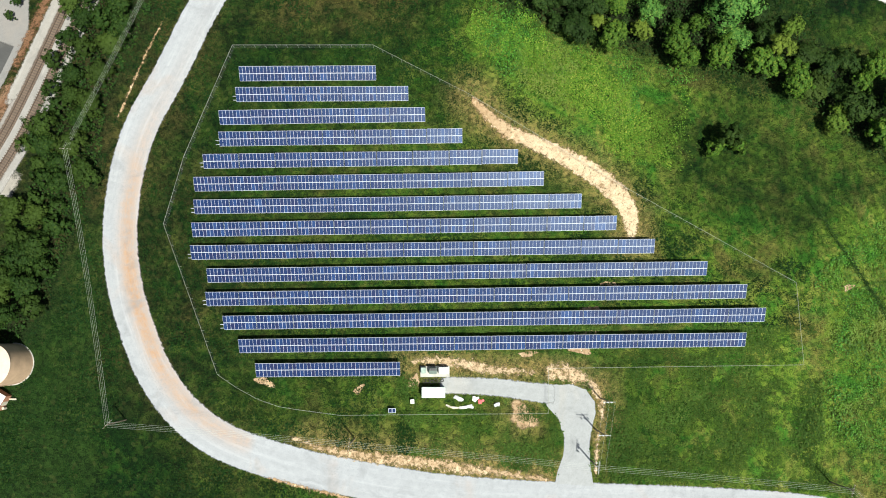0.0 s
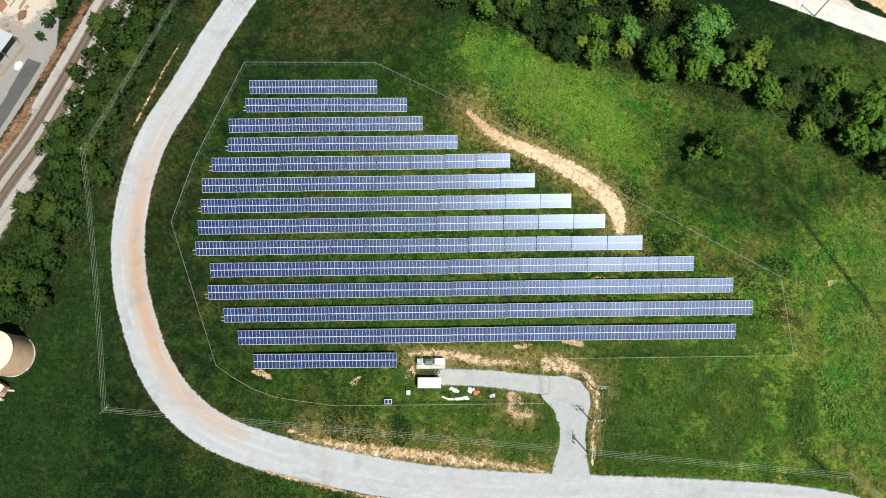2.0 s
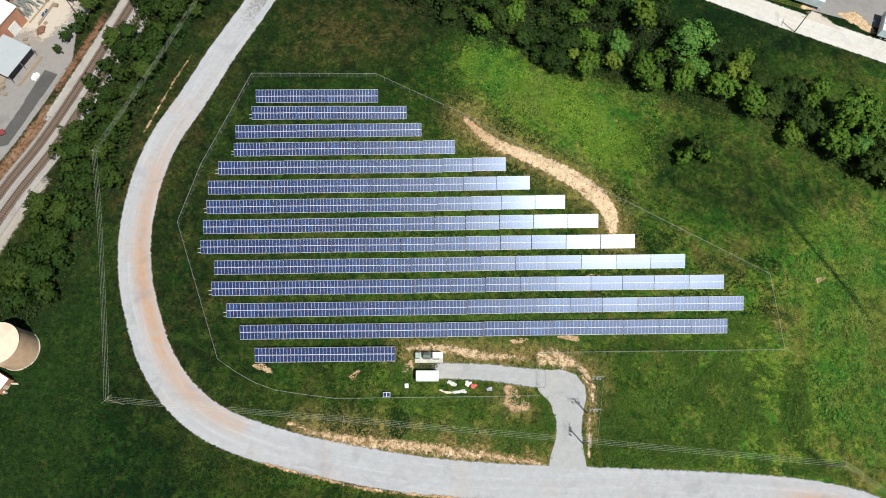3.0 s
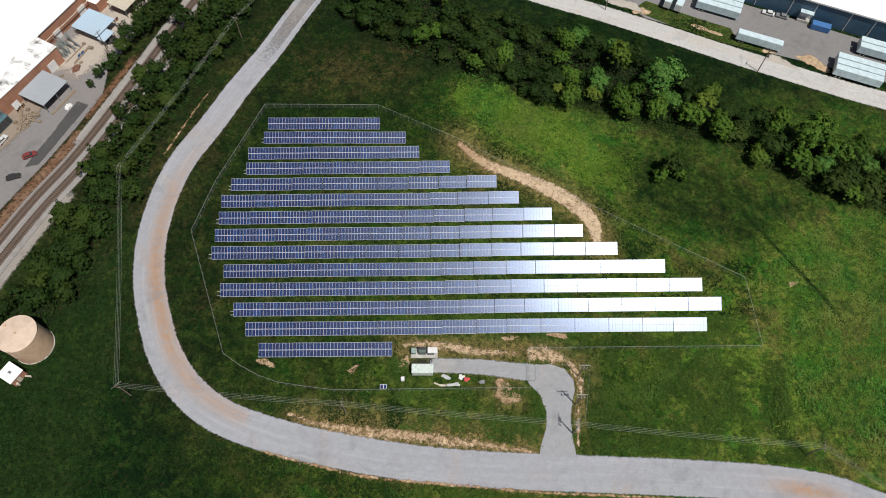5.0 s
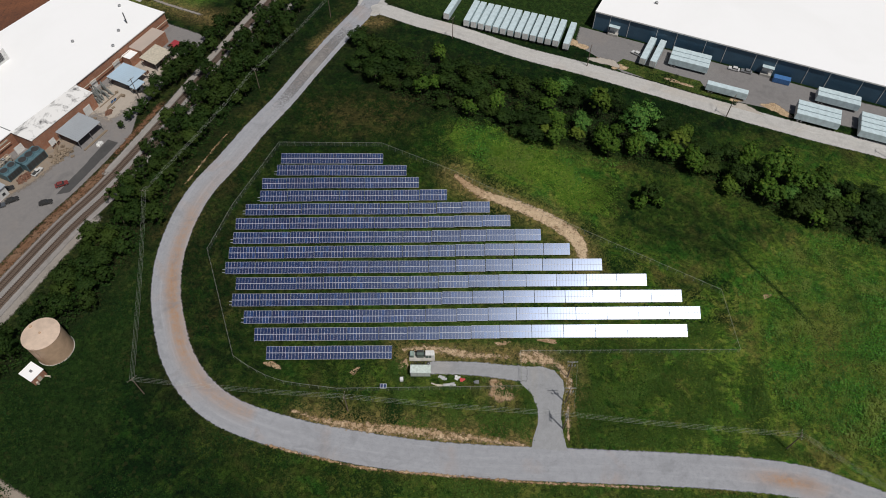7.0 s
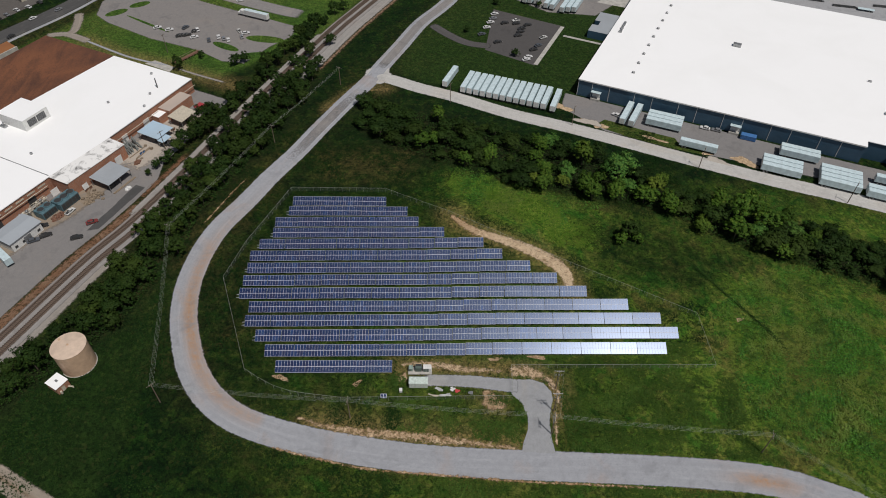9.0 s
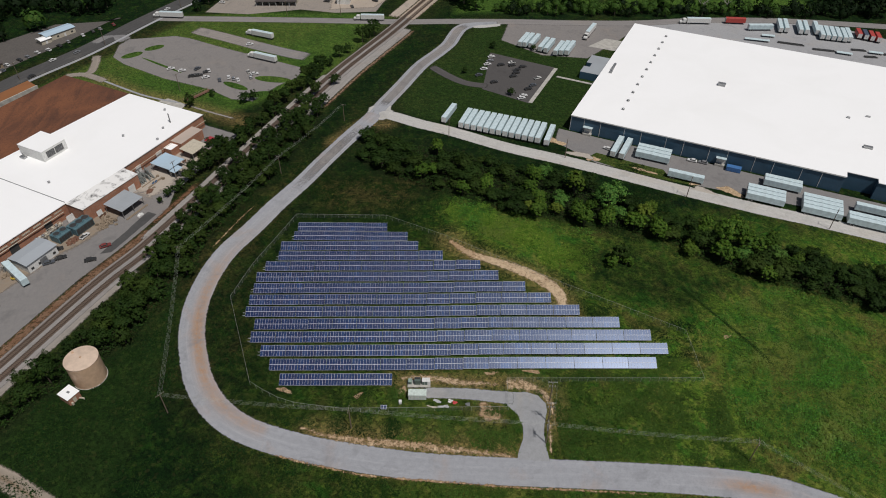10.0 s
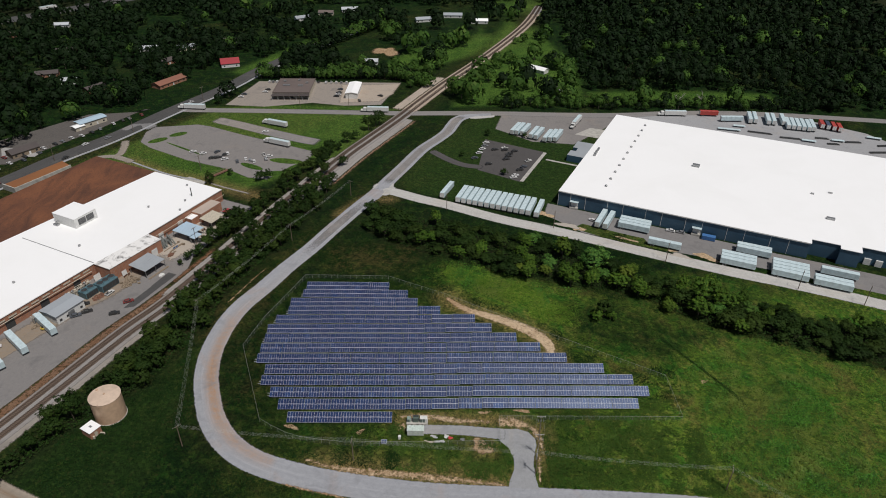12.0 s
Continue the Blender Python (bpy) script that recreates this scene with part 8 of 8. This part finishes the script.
    for x, y in p[(p[:, 1] < 430)]:
        o = len(v)
        v += [(x + 0.3 * math.cos(t), y + 0.3 * math.sin(t), z) for z in (-0.2, 4.5) for t in np.arange(5) / 5 * math.tau]
        f += [(o + i, o + (i + 1) % 5, o + 5 + (i + 1) % 5, o + 5 + i) for i in range(5)]
    tagged(link_mesh("far_trunks", v, f, M_BARK), "grey-brown trunks of the woodland trees", "woods", kind="stuff")


far_woods()
blob("bare_field", -50, 446, 13, 17, 10, M_SOIL_PATCH, 0.05, "dry tan clearing among the far trees", 301, 0.4)


def weeds():
    """Coarse weeds over the meadow and rougher tufts round the field."""
    g = np.random.default_rng(7)
    n = 760000
    x, y = np.r_[g.uniform(-20, 150, 640000), g.uniform(150, 260, n - 640000)], g.uniform(-60, 118, n)
    v = np.array([noise.noise((a / 9, b / 9, 0.7)) + 0.5 * noise.noise((a / 30, b / 30, 5.1)) for a, b in zip(x, y)])
    k = inside(x, y, MEADOW) & (near_line(x, y, UPPER_ROAD) > 5.2) & (near_line(x, y, WASH) > 4.4)
    rim = near_line(x, y, np.array(MEADOW + [MEADOW[0]], float))
    k &= g.random(n) < np.clip(rim / 14, 0, 1) ** 0.7
    # Bright weeds stay out of the painted cloud shade.
    k &= ~inside(x, y, CLOUD_SHADE) & (v + 0.9 * g.random(n) > 0.15)
    x, y, v = x[k], y[k], v[k]
    m = len(x)
    s = g.uniform(0.09, 0.24, (m, 1)) * (1 + 0.8 * np.clip(v, 0, 0.6))[:, None]
    c = np.c_[x, y, s[:, 0] + g.uniform(0, 0.5, m) * np.clip(v + 0.4, 0.1, 1)]
    nr = g.normal(size=(m, 3)) * 0.55 + np.array([0, 0, 0.9])
    nr /= np.linalg.norm(nr, axis=1)[:, None]
    a = np.cross(nr, g.normal(size=(m, 3)))
    a /= np.linalg.norm(a, axis=1)[:, None]
    b = np.cross(nr, a)
    quads = [np.stack([c - a * s, c - b * s * 0.8, c + a * s, c + b * s * 0.8], 1)]
    ob = new("meadow_weeds", quads_mesh("meadow_weeds", np.vstack(quads), M_WEED))
    tagged(ob, "knee-high leafy weeds over the rough meadow", "weeds", kind="stuff")


weeds()


def leaf_sheet(name, x, y, z, s, seed, mat, label, category, rough=0.45):
    """Loose leaf quads at the given places, more or less facing up."""
    g = np.random.default_rng(seed)
    m = len(x)
    c, s = np.c_[x, y, z], np.asarray(s).reshape(-1, 1)
    nr = g.normal(size=(m, 3)) * rough + np.array([0, 0, 0.9])
    nr /= np.linalg.norm(nr, axis=1)[:, None]
    a = np.cross(nr, g.normal(size=(m, 3)))
    a /= np.linalg.norm(a, axis=1)[:, None]
    b = np.cross(nr, a)
    ob = new(name, quads_mesh(name, np.stack([c - a * s, c - b * s * 0.8, c + a * s, c + b * s * 0.8], 1), mat))
    tagged(ob, label, category, kind="stuff")


def vivid_weeds():
    """A band of lush broad-leaved weeds that crosses the meadow."""
    g = np.random.default_rng(41)
    n = 170000
    x, y = g.uniform(-14, 88, n), g.uniform(34, 100, n)
    v = np.array([noise.noise((a / 7, b / 7, 4.4)) + 0.6 * noise.noise((a / 2.2, b / 2.2, 9.1)) for a, b in zip(x, y)])
    d = near_line(x, y, VIVID)
    k = (np.exp(-(d / 10) ** 2) + 0.9 * v > 0.35 + 0.6 * g.random(n)) & (x < 68 - 8 * g.random(n)) & inside(x, y, MEADOW) & (near_line(x, y, WASH) > 4.2)
    x, y, v, m = x[k], y[k], v[k], int(k.sum())
    s = g.uniform(0.08, 0.22, m) * (1 + 0.6 * np.clip(v, 0, 0.8))
    leaf_sheet("vivid_weeds", x, y, s + np.clip(v + 0.3, 0.05, 1) * g.uniform(0.3, 0.8, m), s, 42, M_VIVID, "lush bright green broad-leaved weeds crossing the meadow", "weeds")


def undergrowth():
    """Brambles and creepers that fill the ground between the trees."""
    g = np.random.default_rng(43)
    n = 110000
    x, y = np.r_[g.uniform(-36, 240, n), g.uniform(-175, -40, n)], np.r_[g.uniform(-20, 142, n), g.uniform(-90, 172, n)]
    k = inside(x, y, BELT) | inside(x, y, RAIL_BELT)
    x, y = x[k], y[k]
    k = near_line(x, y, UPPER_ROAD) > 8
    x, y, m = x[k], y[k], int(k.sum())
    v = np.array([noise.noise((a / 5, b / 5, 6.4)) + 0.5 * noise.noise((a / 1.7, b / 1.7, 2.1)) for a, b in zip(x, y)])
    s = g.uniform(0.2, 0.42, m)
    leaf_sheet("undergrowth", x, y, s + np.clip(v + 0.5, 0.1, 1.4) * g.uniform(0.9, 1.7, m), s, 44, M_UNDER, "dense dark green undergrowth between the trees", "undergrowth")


def ditch():
    """Rank dark grass along a shallow drainage ditch in the meadow."""
    g = np.random.default_rng(45)
    line = spline([(97.5, 37.5), (100.3, 33.3), (104.7, 25.7), (108.7, 18.9), (112.6, 12.1), (116.2, 5.4), (118.5, 0)], 0.1)
    p = line[g.integers(len(line), size=1500), :2] + g.normal(size=(1500, 2)) * 0.4
    s = g.uniform(0.1, 0.22, len(p))
    leaf_sheet("ditch_grass", p[:, 0], p[:, 1], s + g.uniform(0.0, 0.35, len(p)), s, 46, M_UNDER, "rank dark green grass along a shallow ditch", "grass")


vivid_weeds()
undergrowth()
ditch()


def grass_tufts():
    """Tufts of longer grass over the field and the verges."""
    g = np.random.default_rng(17)
    n = 150000
    x, y = g.uniform(-125, 105, n), g.uniform(-60, 122, n)
    more = 60000
    x, y, n = np.r_[x, g.uniform(-12, 105, more)], np.r_[y, g.uniform(-60, 3, more)], n + more
    v = np.array([noise.noise((a / 6, b / 6, 8.7)) + 0.6 * noise.noise((a / 22, b / 22, 2.1)) for a, b in zip(x, y)])
    k = (v > -0.12) & ~inside(x, y, MEADOW) & ~inside(x, y, BELT) & (near_line(x, y, LOOP_ROAD) > 5.6) & (near_line(x, y, DRIVE) > 2.9) & ~inside(x, y, DRIVE_PAD) & (near_line(x, y, VERGE) > 1.4) & (near_line(x, y, WASH) > 4.4) & (x > np.interp(y, RAIL_A[:, 1], RAIL_A[:, 0]) + 16)
    for xl, yl, xr, yr, _ in SOLAR_ROWS:
        mid = yl + (yr - yl) * (x - xl) / (xr - xl)
        k &= ~((x > xl - 0.5) & (x < xr + 0.5) & (y < mid + 0.2) & (y > mid - 3.7))
    k &= ~((x > -7) & (x < 12) & (y > -19) & (y < -7)) & (near_line(x, y, UPPER_ROAD) > 5.2)
    k &= ~((x > -10) & (x < 42) & (y > -11) & (y < -4)) & ~((x > 38) & (x < 42) & (y < -4) & (y > -38))
    x, y, v = x[k], y[k], v[k]
    m = len(x)
    s = g.uniform(0.08, 0.22, (m, 1)) * (1 + np.clip(v, 0, 0.5))[:, None]
    quads = []
    for j in range(2):
        off = g.normal(size=(m, 3)) * np.array([0.3, 0.3, 0.0])
        c = np.c_[x, y, s[:, 0] * 0.7 + 0.08 * j] + off
        nr = g.normal(size=(m, 3)) * 0.55 + np.array([0, 0, 0.9])
        nr /= np.linalg.norm(nr, axis=1)[:, None]
        a = np.cross(nr, g.normal(size=(m, 3)))
        a /= np.linalg.norm(a, axis=1)[:, None]
        b = np.cross(nr, a)
        quads.append(np.stack([c - a * s, c - b * s * 0.8, c + a * s, c + b * s * 0.8], 1))
    q = np.vstack(quads)
    south = (q[:, 0, 0] + 12 + 6 * np.sin(q[:, 0, 1] * 0.3) > 0) & (q[:, 0, 1] < 3)
    for nm, sel, mat, lab in (("grass_tufts", ~south, M_TUFT, "tufts of longer green grass over the field"), ("field_weeds", south, M_FIELDWEED, "yellow-green weeds and tufts round the driveway")):
        ob = new(nm, quads_mesh(nm, q[sel], mat))
        tagged(ob, lab, "grass", kind="stuff")


grass_tufts()


# ---- everything settles on the lie of the land ----
def settle_mesh(ob):
    me = ob.data
    co = np.empty(len(me.vertices) * 3, np.float32)
    me.vertices.foreach_get("co", co)
    co = co.reshape(-1, 3)
    co[:, 2] += lie(co[:, 0], co[:, 1])
    me.vertices.foreach_set("co", co.ravel())
    me.update()


def settle():
    flat = Matrix()
    for ob in [o for o in scene.objects if o.parent is None and o.type in {"MESH", "EMPTY"}]:
        if ob.matrix_basis != flat:
            ob.location.z += float(lie(ob.location.x, ob.location.y))
        elif ob.type == "MESH":
            settle_mesh(ob)
        else:
            for child in ob.children:
                if child.matrix_basis != flat:
                    child.location.z += float(lie(child.location.x, child.location.y))
                else:
                    settle_mesh(child)


settle()
